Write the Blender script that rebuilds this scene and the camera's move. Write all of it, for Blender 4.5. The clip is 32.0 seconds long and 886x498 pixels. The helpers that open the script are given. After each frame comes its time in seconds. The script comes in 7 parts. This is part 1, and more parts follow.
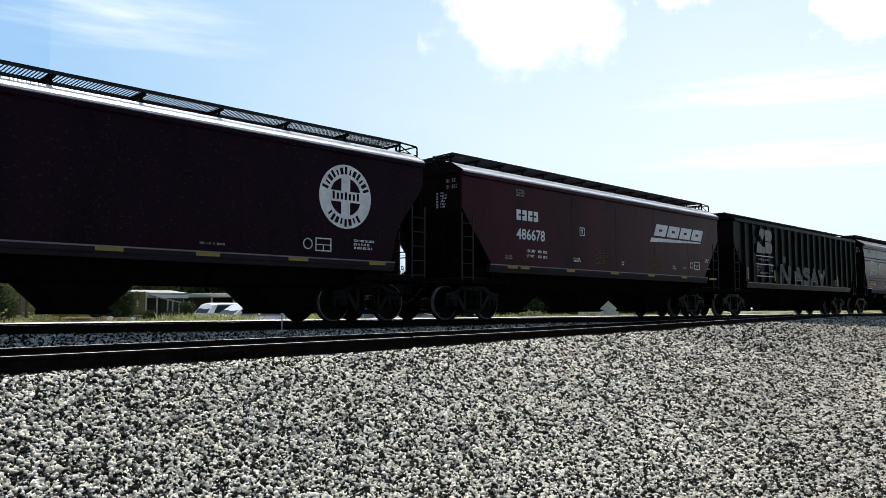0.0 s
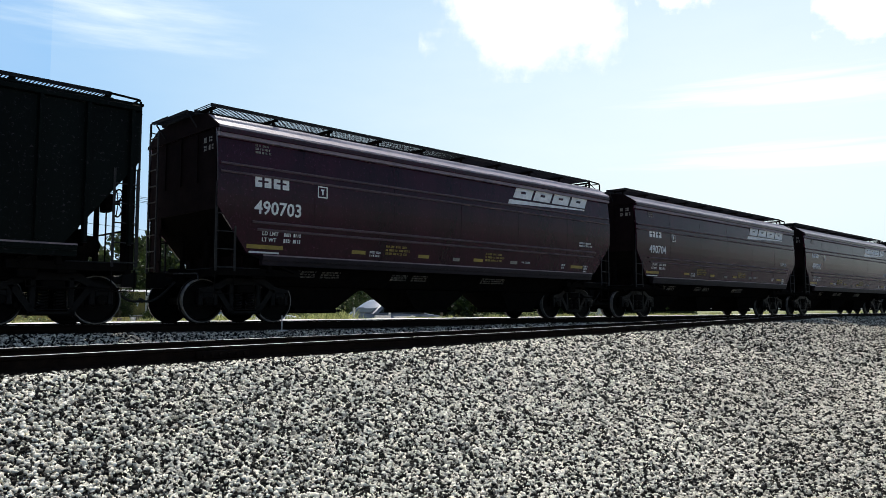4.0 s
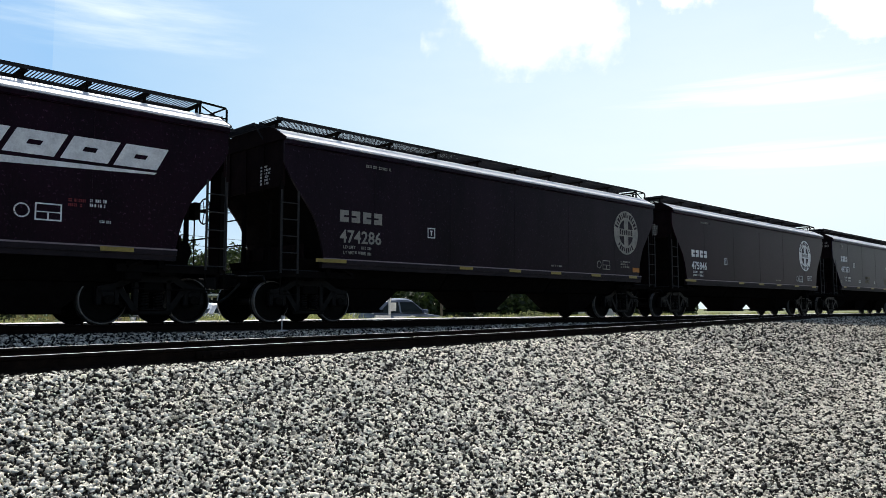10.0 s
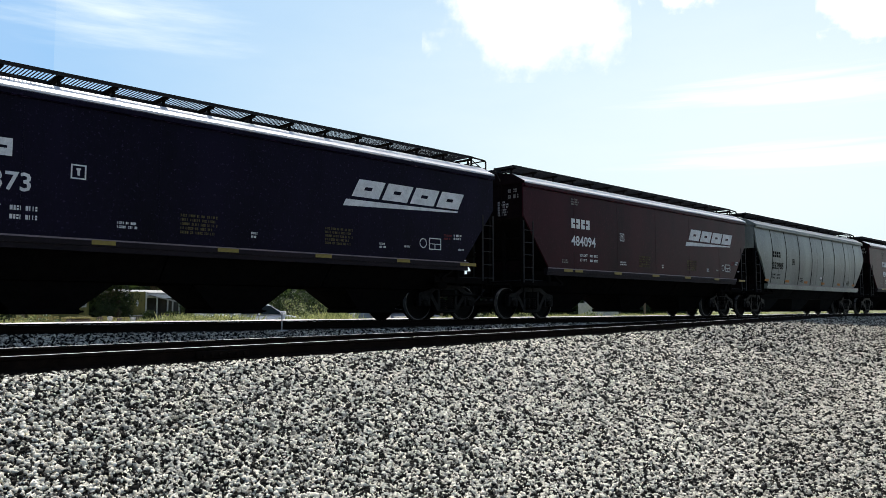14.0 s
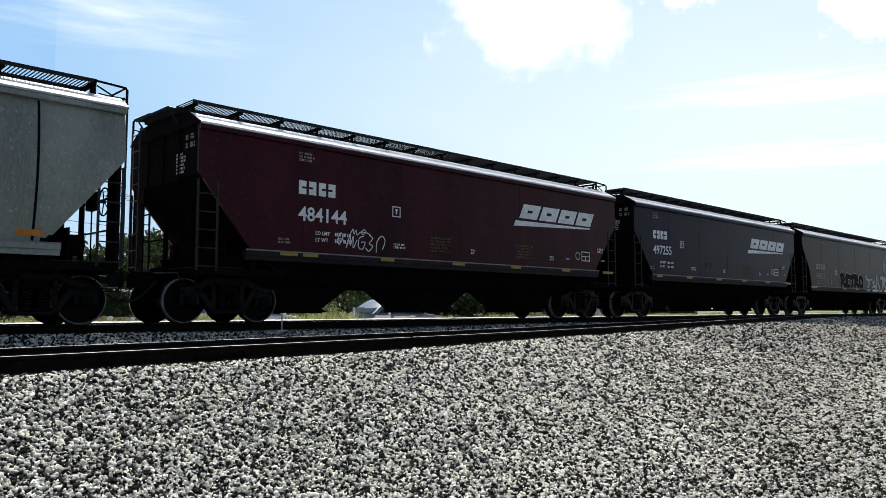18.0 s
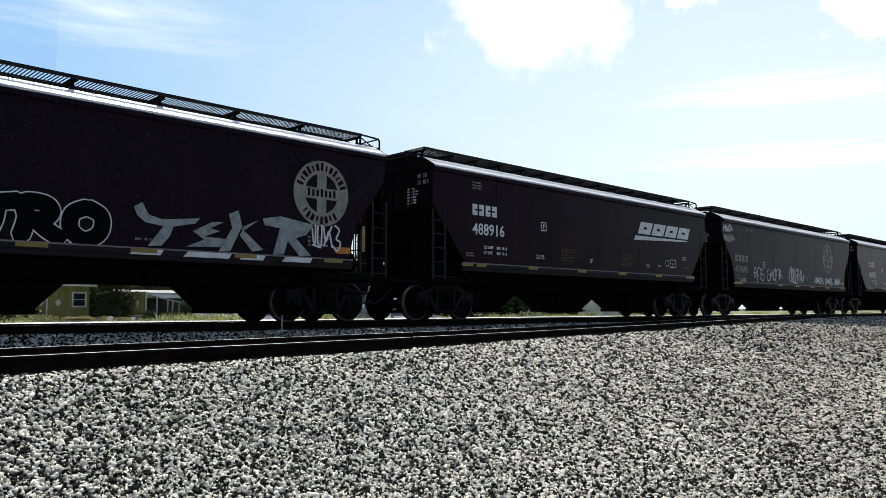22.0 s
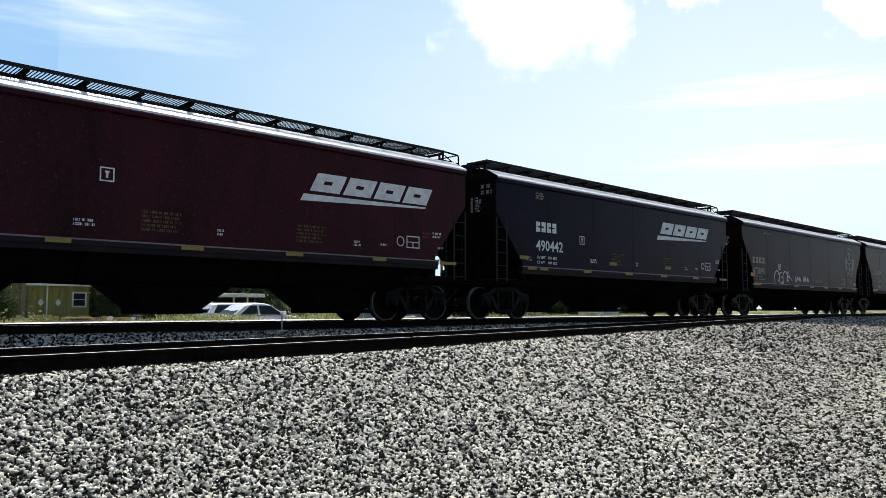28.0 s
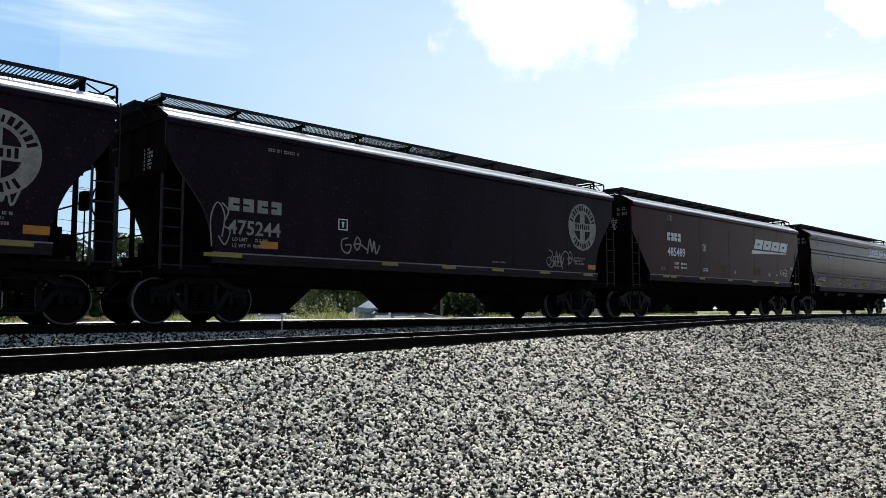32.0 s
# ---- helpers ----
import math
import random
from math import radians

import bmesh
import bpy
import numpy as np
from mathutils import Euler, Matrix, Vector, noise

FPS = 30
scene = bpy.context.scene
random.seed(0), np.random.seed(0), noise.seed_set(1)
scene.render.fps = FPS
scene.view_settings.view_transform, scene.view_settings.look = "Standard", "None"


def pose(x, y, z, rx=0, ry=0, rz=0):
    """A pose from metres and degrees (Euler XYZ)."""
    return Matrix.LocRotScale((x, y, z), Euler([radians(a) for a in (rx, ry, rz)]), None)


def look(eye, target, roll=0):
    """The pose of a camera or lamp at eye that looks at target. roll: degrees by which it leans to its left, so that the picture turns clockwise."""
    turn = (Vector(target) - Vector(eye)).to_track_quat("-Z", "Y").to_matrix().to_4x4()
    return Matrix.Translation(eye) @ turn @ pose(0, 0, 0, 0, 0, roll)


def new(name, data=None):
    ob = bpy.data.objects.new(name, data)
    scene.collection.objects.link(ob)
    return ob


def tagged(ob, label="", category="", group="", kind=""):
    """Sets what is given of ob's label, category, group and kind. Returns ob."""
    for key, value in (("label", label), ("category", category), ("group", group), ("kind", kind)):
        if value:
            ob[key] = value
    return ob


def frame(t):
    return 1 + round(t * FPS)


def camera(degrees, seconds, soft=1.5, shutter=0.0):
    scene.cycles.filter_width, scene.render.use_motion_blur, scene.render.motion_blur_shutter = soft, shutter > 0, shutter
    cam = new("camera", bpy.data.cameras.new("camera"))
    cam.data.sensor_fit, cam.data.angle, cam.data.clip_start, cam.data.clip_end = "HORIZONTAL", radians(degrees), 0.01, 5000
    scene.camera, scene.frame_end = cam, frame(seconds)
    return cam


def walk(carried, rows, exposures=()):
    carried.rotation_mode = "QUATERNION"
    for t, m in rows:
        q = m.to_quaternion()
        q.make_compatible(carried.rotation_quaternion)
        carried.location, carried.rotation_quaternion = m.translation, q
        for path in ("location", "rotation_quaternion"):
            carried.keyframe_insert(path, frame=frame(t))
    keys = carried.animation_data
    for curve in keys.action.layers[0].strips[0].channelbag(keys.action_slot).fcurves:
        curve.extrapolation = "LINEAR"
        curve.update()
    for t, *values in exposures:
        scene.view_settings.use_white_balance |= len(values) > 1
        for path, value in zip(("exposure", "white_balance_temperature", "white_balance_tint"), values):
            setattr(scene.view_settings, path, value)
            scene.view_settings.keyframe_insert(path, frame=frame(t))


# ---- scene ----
# x runs along the main track, y away from the viewer, z up; z = 0 is the top of the rails
E_H = 0.29
ALPHA, TILT = 45.45, 4.52
cam = camera(60.66, 32.0, 0.42)
eye = Vector((0.0, 0.0, E_H))
ahead = Vector((math.cos(radians(ALPHA)), math.sin(radians(ALPHA)), math.tan(radians(TILT))))
CAM = look(eye, eye + ahead, 0.0)
walk(cam, [(0.0, CAM), (32.0, CAM)])

# ---- world, sun ----
SUN_EL, SUN_AZ = 54.0, 60.0      # degrees above the horizon; from +x towards +y
scene.view_settings.exposure = 0.0
world = bpy.data.worlds.new("sky")
scene.world = world
world.use_nodes = True
wn = world.node_tree
sky = wn.nodes.new("ShaderNodeTexSky")
sky.sky_type = "NISHITA"
sky.sun_disc = False
sky.sun_elevation, sky.sun_rotation = radians(SUN_EL), radians(90.0 - SUN_AZ)
sky.air_density, sky.dust_density, sky.ozone_density = 1.0, 1.6, 1.0
wn.links.new(sky.outputs[0], wn.nodes["Background"].inputs[0])
wn.nodes["Background"].inputs[1].default_value = 0.125
sun = new("sun", bpy.data.lights.new("sun", "SUN"))
sun.data.energy, sun.data.angle, sun.data.color = 4.8, radians(0.6), (1.0, 0.96, 0.9)
sd = Vector((math.cos(radians(SUN_AZ)) * math.cos(radians(SUN_EL)), math.sin(radians(SUN_AZ)) * math.cos(radians(SUN_EL)), math.sin(radians(SUN_EL))))
sun.matrix_world = look(sd * 50, (0, 0, 0))


# ---- materials ----
def nodes_of(name):
    m = bpy.data.materials.new(name)
    m.use_nodes = True
    t = m.node_tree
    return m, t, t.nodes["Principled BSDF"]


def node(t, kind, **inputs):
    n = t.nodes.new(kind)
    for k, v in inputs.items():
        n.inputs[k.replace("_", " ")].default_value = v
    return n


def ramp(t, src, stops):
    r = t.nodes.new("ShaderNodeValToRGB")
    while len(r.color_ramp.elements) < len(stops):
        r.color_ramp.elements.new(0.5)
    for e, (p, c) in zip(r.color_ramp.elements, stops):
        e.position, e.color = p, (*c, 1.0)
    t.links.new(src, r.inputs[0])
    return r.outputs[0]


def rough_mat(name, base, dark, rough=0.6, metal=0.0, scale=3.0, fine=40.0, bump=0.15, stretch=(1, 1, 1), spec=0.3, jitter=0.0):
    """A surface with stains at one scale and grain at a finer one, in metres."""
    m, t, b = nodes_of(name)
    co = t.nodes.new("ShaderNodeTexCoord")
    mp = t.nodes.new("ShaderNodeMapping")
    mp.inputs["Scale"].default_value = stretch
    t.links.new(co.outputs["Object"], mp.inputs[0])
    n1 = node(t, "ShaderNodeTexNoise", Scale=scale, Detail=6.0, Roughness=0.62)
    n2 = node(t, "ShaderNodeTexNoise", Scale=fine, Detail=3.0)
    for n in (n1, n2):
        t.links.new(mp.outputs[0], n.inputs["Vector"])
    mix = node(t, "ShaderNodeMath")
    mix.operation = "ADD"
    half = node(t, "ShaderNodeMath")
    half.operation = "MULTIPLY"
    half.inputs[1].default_value = 0.45
    t.links.new(n2.outputs[0], half.inputs[0])
    t.links.new(n1.outputs[0], mix.inputs[0])
    t.links.new(half.outputs[0], mix.inputs[1])
    src = mix.outputs[0]
    if jitter:
        oi = t.nodes.new("ShaderNodeObjectInfo")
        j = node(t, "ShaderNodeMath")
        j.operation = "MULTIPLY_ADD"
        j.inputs[1].default_value, j.inputs[2].default_value = jitter, -jitter / 2
        t.links.new(oi.outputs["Random"], j.inputs[0])
        a2 = node(t, "ShaderNodeMath")
        t.links.new(src, a2.inputs[0])
        t.links.new(j.outputs[0], a2.inputs[1])
        src = a2.outputs[0]
    col = ramp(t, src, [(0.42, dark), (0.85, base)])
    t.links.new(col, b.inputs["Base Color"])
    b.inputs["Roughness"].default_value = rough
    b.inputs["Metallic"].default_value = metal
    b.inputs["Specular IOR Level"].default_value = spec
    if bump:
        bp = node(t, "ShaderNodeBump", Strength=bump, Distance=0.02)
        t.links.new(n2.outputs[0], bp.inputs["Height"])
        t.links.new(bp.outputs[0], b.inputs["Normal"])
    return m


def car_paint(name, base, dark, rough=0.30, spec=0.13, flat_sheen=0.055, tint=(1.0, 0.66, 0.86)):
    """Dirty gloss paint; a tinted sheen stands in for reflected light at a flat angle."""
    m = rough_mat(name, base, dark, rough, scale=1.1, fine=30.0, bump=0.10, stretch=(1.0, 1.0, 0.28), spec=spec)
    b = m.node_tree.nodes["Principled BSDF"]
    b.inputs["Sheen Weight"].default_value, b.inputs["Sheen Roughness"].default_value = flat_sheen, 0.35
    b.inputs["Sheen Tint"].default_value = (*tint, 1.0)
    # chipped and dust-spotted flecks over the paint
    t = m.node_tree
    co = next(n for n in t.nodes if n.type == "TEX_COORD")
    fl = node(t, "ShaderNodeTexNoise", Scale=17.0, Detail=3.0, Roughness=0.7)
    t.links.new(co.outputs["Object"], fl.inputs["Vector"])
    spots = ramp(t, fl.outputs[0], [(0.60, (0.0, 0.0, 0.0)), (0.72, (1.0, 1.0, 1.0))])
    mx = t.nodes.new("ShaderNodeMix")
    mx.data_type = "RGBA"
    old = b.inputs["Base Color"].links[0].from_socket
    t.links.new(spots, mx.inputs["Factor"])
    t.links.new(old, mx.inputs[6])
    mx.inputs[7].default_value = (*(min(0.5, 1.5 * c + 0.030 * k) for c, k in zip(base, tint)), 1.0)
    t.links.new(mx.outputs[2], b.inputs["Base Color"])
    return m


MAROON = car_paint("oxide_red_paint", (0.042, 0.0056, 0.0105), (0.0105, 0.0017, 0.0036), spec=0.09, flat_sheen=0.085, tint=(1.0, 0.45, 0.66))
MAROON2 = car_paint("dark_oxide_paint", (0.0125, 0.0027, 0.0082), (0.0026, 0.0007, 0.0019), spec=0.06, flat_sheen=0.130, tint=(1.0, 0.54, 0.94))
BROWN = car_paint("weathered_brown_paint", (0.0125, 0.0054, 0.0110), (0.0028, 0.0012, 0.0025), spec=0.06, flat_sheen=0.110, tint=(0.90, 0.62, 1.0))
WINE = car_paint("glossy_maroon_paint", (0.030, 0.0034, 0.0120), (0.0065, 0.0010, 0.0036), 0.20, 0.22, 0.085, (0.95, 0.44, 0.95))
NAVY = car_paint("blue_black_paint", (0.0064, 0.0038, 0.0155), (0.0017, 0.0011, 0.0046), spec=0.07, flat_sheen=0.125, tint=(0.74, 0.54, 1.0))
GREEN = car_paint("dark_green_paint", (0.0036, 0.0062, 0.0054), (0.0015, 0.0027, 0.0024), spec=0.04, flat_sheen=0.012)
GREY = car_paint("light_grey_paint", (0.250, 0.272, 0.240), (0.105, 0.118, 0.104), 0.3, 0.3, 0.0)
# paler than the sides: the ribs' lit upper edges are in this colour
RIB_SHINE = rough_mat("rib_highlight_paint", (0.125, 0.085, 0.095), (0.06, 0.04, 0.045), 0.5, scale=2, fine=25, bump=0.05)
SILLP = rough_mat("grimy_sill_paint", (0.019, 0.0125, 0.0165), (0.006, 0.0045, 0.0055), 0.6, scale=2, fine=25, bump=0.05, stretch=(0.6, 1, 1), spec=0.15)
BANDP = rough_mat("pale_band_paint", (0.26, 0.20, 0.22), (0.14, 0.11, 0.12), 0.5, scale=2, fine=25, bump=0.05)
# near-white base: the sun's glare on the roofs is painted into it
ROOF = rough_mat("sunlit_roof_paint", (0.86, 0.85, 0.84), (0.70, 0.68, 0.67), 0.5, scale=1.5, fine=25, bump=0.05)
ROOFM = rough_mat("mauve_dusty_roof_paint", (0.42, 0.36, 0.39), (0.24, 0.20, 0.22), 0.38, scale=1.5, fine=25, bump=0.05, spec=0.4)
ROOFG = rough_mat("grey_roof_paint", (0.5, 0.5, 0.48), (0.3, 0.3, 0.3), 0.5, scale=1.5, fine=25, bump=0.05)
STEEL = rough_mat("grimy_shade_steel", (0.009, 0.008, 0.0075), (0.004, 0.0035, 0.0032), 0.95, 0.0, scale=6, fine=60, spec=0.0)
# paint of the car ends, with their shade put into the base colour
END_SHADE = rough_mat("shaded_end_paint", (0.013, 0.0075, 0.0080), (0.005, 0.0032, 0.0034), 0.9, scale=3, fine=30, spec=0.02)
CASTING = rough_mat("near_black_cast_steel", (0.0065, 0.006, 0.006), (0.0022, 0.002, 0.002), 0.45, 0.0, scale=5, fine=50, bump=0.4, spec=0.10)
LADDER = rough_mat("worn_ladder_steel", (0.034, 0.033, 0.033), (0.011, 0.010, 0.010), 0.6, 0.0, scale=8, fine=60, spec=0.1)
GALV = rough_mat("galvanised_grating", (0.028, 0.028, 0.030), (0.010, 0.010, 0.011), 0.8, 0.0, scale=8, fine=60, spec=0.05)
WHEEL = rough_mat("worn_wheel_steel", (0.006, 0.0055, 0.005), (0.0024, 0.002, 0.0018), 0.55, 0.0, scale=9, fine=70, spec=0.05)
TREAD = rough_mat("bright_rolled_steel", (0.80, 0.79, 0.77), (0.6, 0.59, 0.57), 0.28, 0.5, scale=9, fine=80, bump=0.03)
WORN = rough_mat("worn_wheel_rim", (0.17, 0.165, 0.16), (0.022, 0.02, 0.02), 0.35, 0.3, scale=9, fine=80, bump=0.03)
RAILRUST = rough_mat("rusty_rail_side", (0.013, 0.009, 0.007), (0.004, 0.003, 0.0025), 0.9, 0.0, scale=7, fine=70, spec=0.03)
TIE = rough_mat("creosoted_timber", (0.085, 0.068, 0.055), (0.025, 0.02, 0.017), 0.85, scale=3, fine=30, bump=0.4, stretch=(4, 0.6, 1), jitter=0.3)
WHITE = rough_mat("white_lettering", (0.80, 0.80, 0.79), (0.50, 0.49, 0.48), 0.55, scale=4, fine=30, bump=0)
FADED = rough_mat("faded_lettering", (0.30, 0.28, 0.24), (0.13, 0.12, 0.11), 0.6, scale=4, fine=30, bump=0)
YELLOW = rough_mat("yellow_reflector", (0.34, 0.25, 0.05), (0.14, 0.10, 0.03), 0.4, scale=5, fine=30, bump=0)
ORANGE = rough_mat("orange_placard", (0.55, 0.20, 0.02), (0.30, 0.10, 0.02), 0.5, scale=5, fine=30, bump=0)
SILVER = rough_mat("silver_spray_paint", (0.34, 0.36, 0.36), (0.11, 0.12, 0.12), 0.45, 0.2, scale=5, fine=22, bump=0)
BLACK = rough_mat("black_spray_paint", (0.004, 0.004, 0.0043), (0.002, 0.002, 0.002), 0.6, bump=0, spec=0.03)
RUBBER = rough_mat("black_rubber", (0.02, 0.02, 0.02), (0.01, 0.01, 0.01), 0.8)


# ---- mesh building ----
class Geo:
    """Collects vertices and faces of one mesh."""

    def __init__(self):
        self.v, self.f = [], []

    def add(self, verts, faces):
        n = len(self.v)
        self.v += [tuple(p) for p in verts]
        self.f += [tuple(i + n for i in q) for q in faces]
        return self

    def box(self, x0, x1, y0, y1, z0, z1):
        return self.add([(x, y, z) for x in (x0, x1) for y in (y0, y1) for z in (z0, z1)],
                        [(0, 1, 3, 2), (4, 6, 7, 5), (0, 4, 5, 1), (2, 3, 7, 6), (0, 2, 6, 4), (1, 5, 7, 3)])

    def cbox(self, x0, x1, y0, y1, z0, z1, c=0.02):
        """A box with chamfered edges."""
        vs, idx = [], {}
        for i, x in enumerate((x0, x1)):
            for j, y in enumerate((y0, y1)):
                for k, z in enumerate((z0, z1)):
                    s = (1 - 2 * i, 1 - 2 * j, 1 - 2 * k)
                    for a in range(3):
                        p = [x + s[0] * c, y + s[1] * c, z + s[2] * c]
                        p[a] = (x, y, z)[a]
                        idx[i, j, k, a] = len(vs)
                        vs.append(p)
        fs = []
        for a in range(3):
            b, d = (a + 1) % 3, (a + 2) % 3
            for side in (0, 1):
                q = []
                for u, w in ((0, 0), (1, 0), (1, 1), (0, 1)):
                    t = [0, 0, 0]
                    t[a], t[b], t[d] = side, u, w
                    q.append(idx[(*t, a)])
                fs.append(tuple(q if side else q[::-1]))
            for u in (0, 1):
                for w in (0, 1):
                    t0, t1 = [0, 0, 0], [0, 0, 0]
                    t0[a], t1[a] = 0, 1
                    t0[b] = t1[b] = u
                    t0[d] = t1[d] = w
                    fs.append((idx[(*t0, b)], idx[(*t1, b)], idx[(*t1, d)], idx[(*t0, d)]))
        for i in (0, 1):
            for j in (0, 1):
                for k in (0, 1):
                    fs.append((idx[i, j, k, 0], idx[i, j, k, 1], idx[i, j, k, 2]))
        return self.add(vs, fs)

    def tube(self, p0, p1, r, n=8, r1=None):
        p0, p1 = Vector(p0), Vector(p1)
        q = (p1 - p0).to_track_quat("Z", "Y")
        ring = [q @ Vector((math.cos(2 * math.pi * i / n), math.sin(2 * math.pi * i / n), 0)) for i in range(n)]
        r1 = r if r1 is None else r1
        vs = [p0 + u * r for u in ring] + [p1 + u * r1 for u in ring]
        fs = [(i, (i + 1) % n, n + (i + 1) % n, n + i) for i in range(n)] + [tuple(range(n))[::-1], tuple(range(n, 2 * n))]
        return self.add(vs, fs)

    def path(self, pts, r, n=6):
        """One round bar bent through the points."""
        pts = [Vector(p) for p in pts]
        vs, fs = [], []
        up = None
        for i, p in enumerate(pts):
            d = (pts[min(i + 1, len(pts) - 1)] - pts[max(i - 1, 0)]).normalized()
            if up is None:
                up = d.orthogonal().normalized()
            up = (up - d * up.dot(d)).normalized()
            side = d.cross(up)
            vs += [p + (up * math.cos(2 * math.pi * k / n) + side * math.sin(2 * math.pi * k / n)) * r for k in range(n)]
        for i in range(len(pts) - 1):
            fs += [(i * n + k, i * n + (k + 1) % n, (i + 1) * n + (k + 1) % n, (i + 1) * n + k) for k in range(n)]
        m = len(pts) * n
        return self.add(vs, fs + [tuple(range(n))[::-1], tuple(range(m - n, m))])

    def prism(self, poly, lo, hi, axis=1):
        """A polygon of the other two axes, drawn out along one axis."""
        def put(p, w):
            q = [p[0], p[1]]
            q.insert(axis, w)
            return q
        n = len(poly)
        return self.add([put(p, lo) for p in poly] + [put(p, hi) for p in poly],
                        [tuple(range(n)), tuple(range(n, 2 * n))[::-1]] + [(i, n + i, n + (i + 1) % n, (i + 1) % n) for i in range(n)])

    def lathe(self, prof, n=20, cx=0.0, cz=0.0):
        """A profile of (radius, y) turned about the y axis."""
        m = len(prof)
        vs = [(cx + r * math.cos(2 * math.pi * i / n), y, cz + r * math.sin(2 * math.pi * i / n)) for i in range(n) for r, y in prof]
        fs = [(i * m + j, i * m + j + 1, (i + 1) % n * m + j + 1, (i + 1) % n * m + j) for i in range(n) for j in range(m - 1)]
        return self.add(vs, fs)

    def sheet(self, rows, thick, normal):
        """Rows of points, each row alike in number, with a thickness along -normal."""
        nr, nc = len(rows), len(rows[0])
        nv = Vector(normal)
        front = [Vector(p) for r in rows for p in r]
        vs = front + [p - nv * thick for p in front]
        o = nr * nc
        fs = []
        for i in range(nr - 1):
            for j in range(nc - 1):
                q = (i * nc + j, i * nc + j + 1, (i + 1) * nc + j + 1, (i + 1) * nc + j)
                fs += [q, tuple(k + o for k in q[::-1])]
        rim = [j for j in range(nc)] + [i * nc + nc - 1 for i in range(1, nr)] + [(nr - 1) * nc + j for j in range(nc - 2, -1, -1)] + [i * nc for i in range(nr - 2, 0, -1)]
        for a, b in zip(rim, rim[1:] + rim[:1]):
            fs.append((a, a + o, b + o, b))
        return self.add(vs, fs)

    def mesh(self, name, mat, smooth=False):
        me = bpy.data.meshes.new(name)
        me.from_pydata(self.v, [], self.f)
        bm = bmesh.new()
        bm.from_mesh(me)
        bmesh.ops.recalc_face_normals(bm, faces=bm.faces)
        bm.to_mesh(me)
        bm.free()
        me.materials.append(mat)
        if smooth:
            for p in me.polygons:
                p.use_smooth = True
            me.set_sharp_from_angle(angle=radians(35))
        return me


def part(name, geo, mat, parent, label="", at=None, smooth=False, kind=""):
    """Links a mesh as one object under a thing or a part."""
    me = geo if isinstance(geo, bpy.types.Mesh) else geo.mesh(name, mat, smooth)
    ob = new(name, me)
    ob.parent = parent
    if at is not None:
        ob.matrix_basis = at
    return tagged(ob, label, kind=kind)


def thing(name, label, category, group="", kind="", at=None):
    ob = tagged(new(name), label, category, group, kind)
    if at is not None:
        ob.matrix_basis = at
    return ob


TEXTS = {}


def text_mesh(words, height, mat, bold=0.0):
    """Words in the built-in font as a thin mesh in the xz plane, facing -y, lower left corner at the origin."""
    key = (words, round(height, 3), mat.name, bold)
    if key not in TEXTS:
        cu = bpy.data.curves.new("words", "FONT")
        cu.body, cu.size, cu.extrude, cu.offset, cu.resolution_u = words, height * 1.37, 0.0015, bold, 2
        ob = new("words", cu)
        me = bpy.data.meshes.new_from_object(ob.evaluated_get(bpy.context.evaluated_depsgraph_get()))
        bpy.data.objects.remove(ob)
        bpy.data.curves.remove(cu)
        me.transform(Matrix.Rotation(radians(90), 4, "X"))
        me.materials.clear()
        me.materials.append(mat)
        TEXTS[key] = me
    return TEXTS[key]


# ---- the train: shared parts ----
WB, WR, TRACK_Y, INSET = 1.69, 0.457, 15.48, 1.12   # wheelbase, wheel radius, track centre, truck centre from the body's end
MESHES = {}


def once(key, build):
    if key not in MESHES:
        MESHES[key] = build()
    return MESHES[key]


def wheelset_mesh():
    g = Geo()
    for s in (-1, 1):
        prof = [(0.07, s * 0.66), (0.13, s * 0.665), (0.13, s * 0.70), (0.36, s * 0.725), (0.41, s * 0.69), (0.485, s * 0.69),
                (0.485, s * 0.715), (0.459, s * 0.73), (0.455, s * 0.82), (0.432, s * 0.822), (0.40, s * 0.822), (0.38, s * 0.765), (0.15, s * 0.785), (0.15, s * 0.83), (0.08, s * 0.83)]
        g.lathe(prof, 28)
        g.lathe([(0.0, s * 1.115), (0.085, s * 1.115), (0.095, s * 1.10), (0.095, s * 0.93), (0.08, s * 0.92)], 14)
        for k in range(3):
            a = 2 * math.pi * k / 3
            g.tube((0.045 * math.cos(a), s * 1.112, 0.045 * math.sin(a)), (0.045 * math.cos(a), s * 1.135, 0.045 * math.sin(a)), 0.016, 6)
    g.tube((0, -0.95, 0), (0, 0.95, 0), 0.08, 12)
    me = g.mesh("wheelset", WHEEL, True)
    me.materials.append(WORN)
    for q in me.polygons:
        if 0.435 < math.hypot(q.center.x, q.center.z) < 0.47 and abs(q.center.y) > 0.725:
            q.material_index = 1
    return me


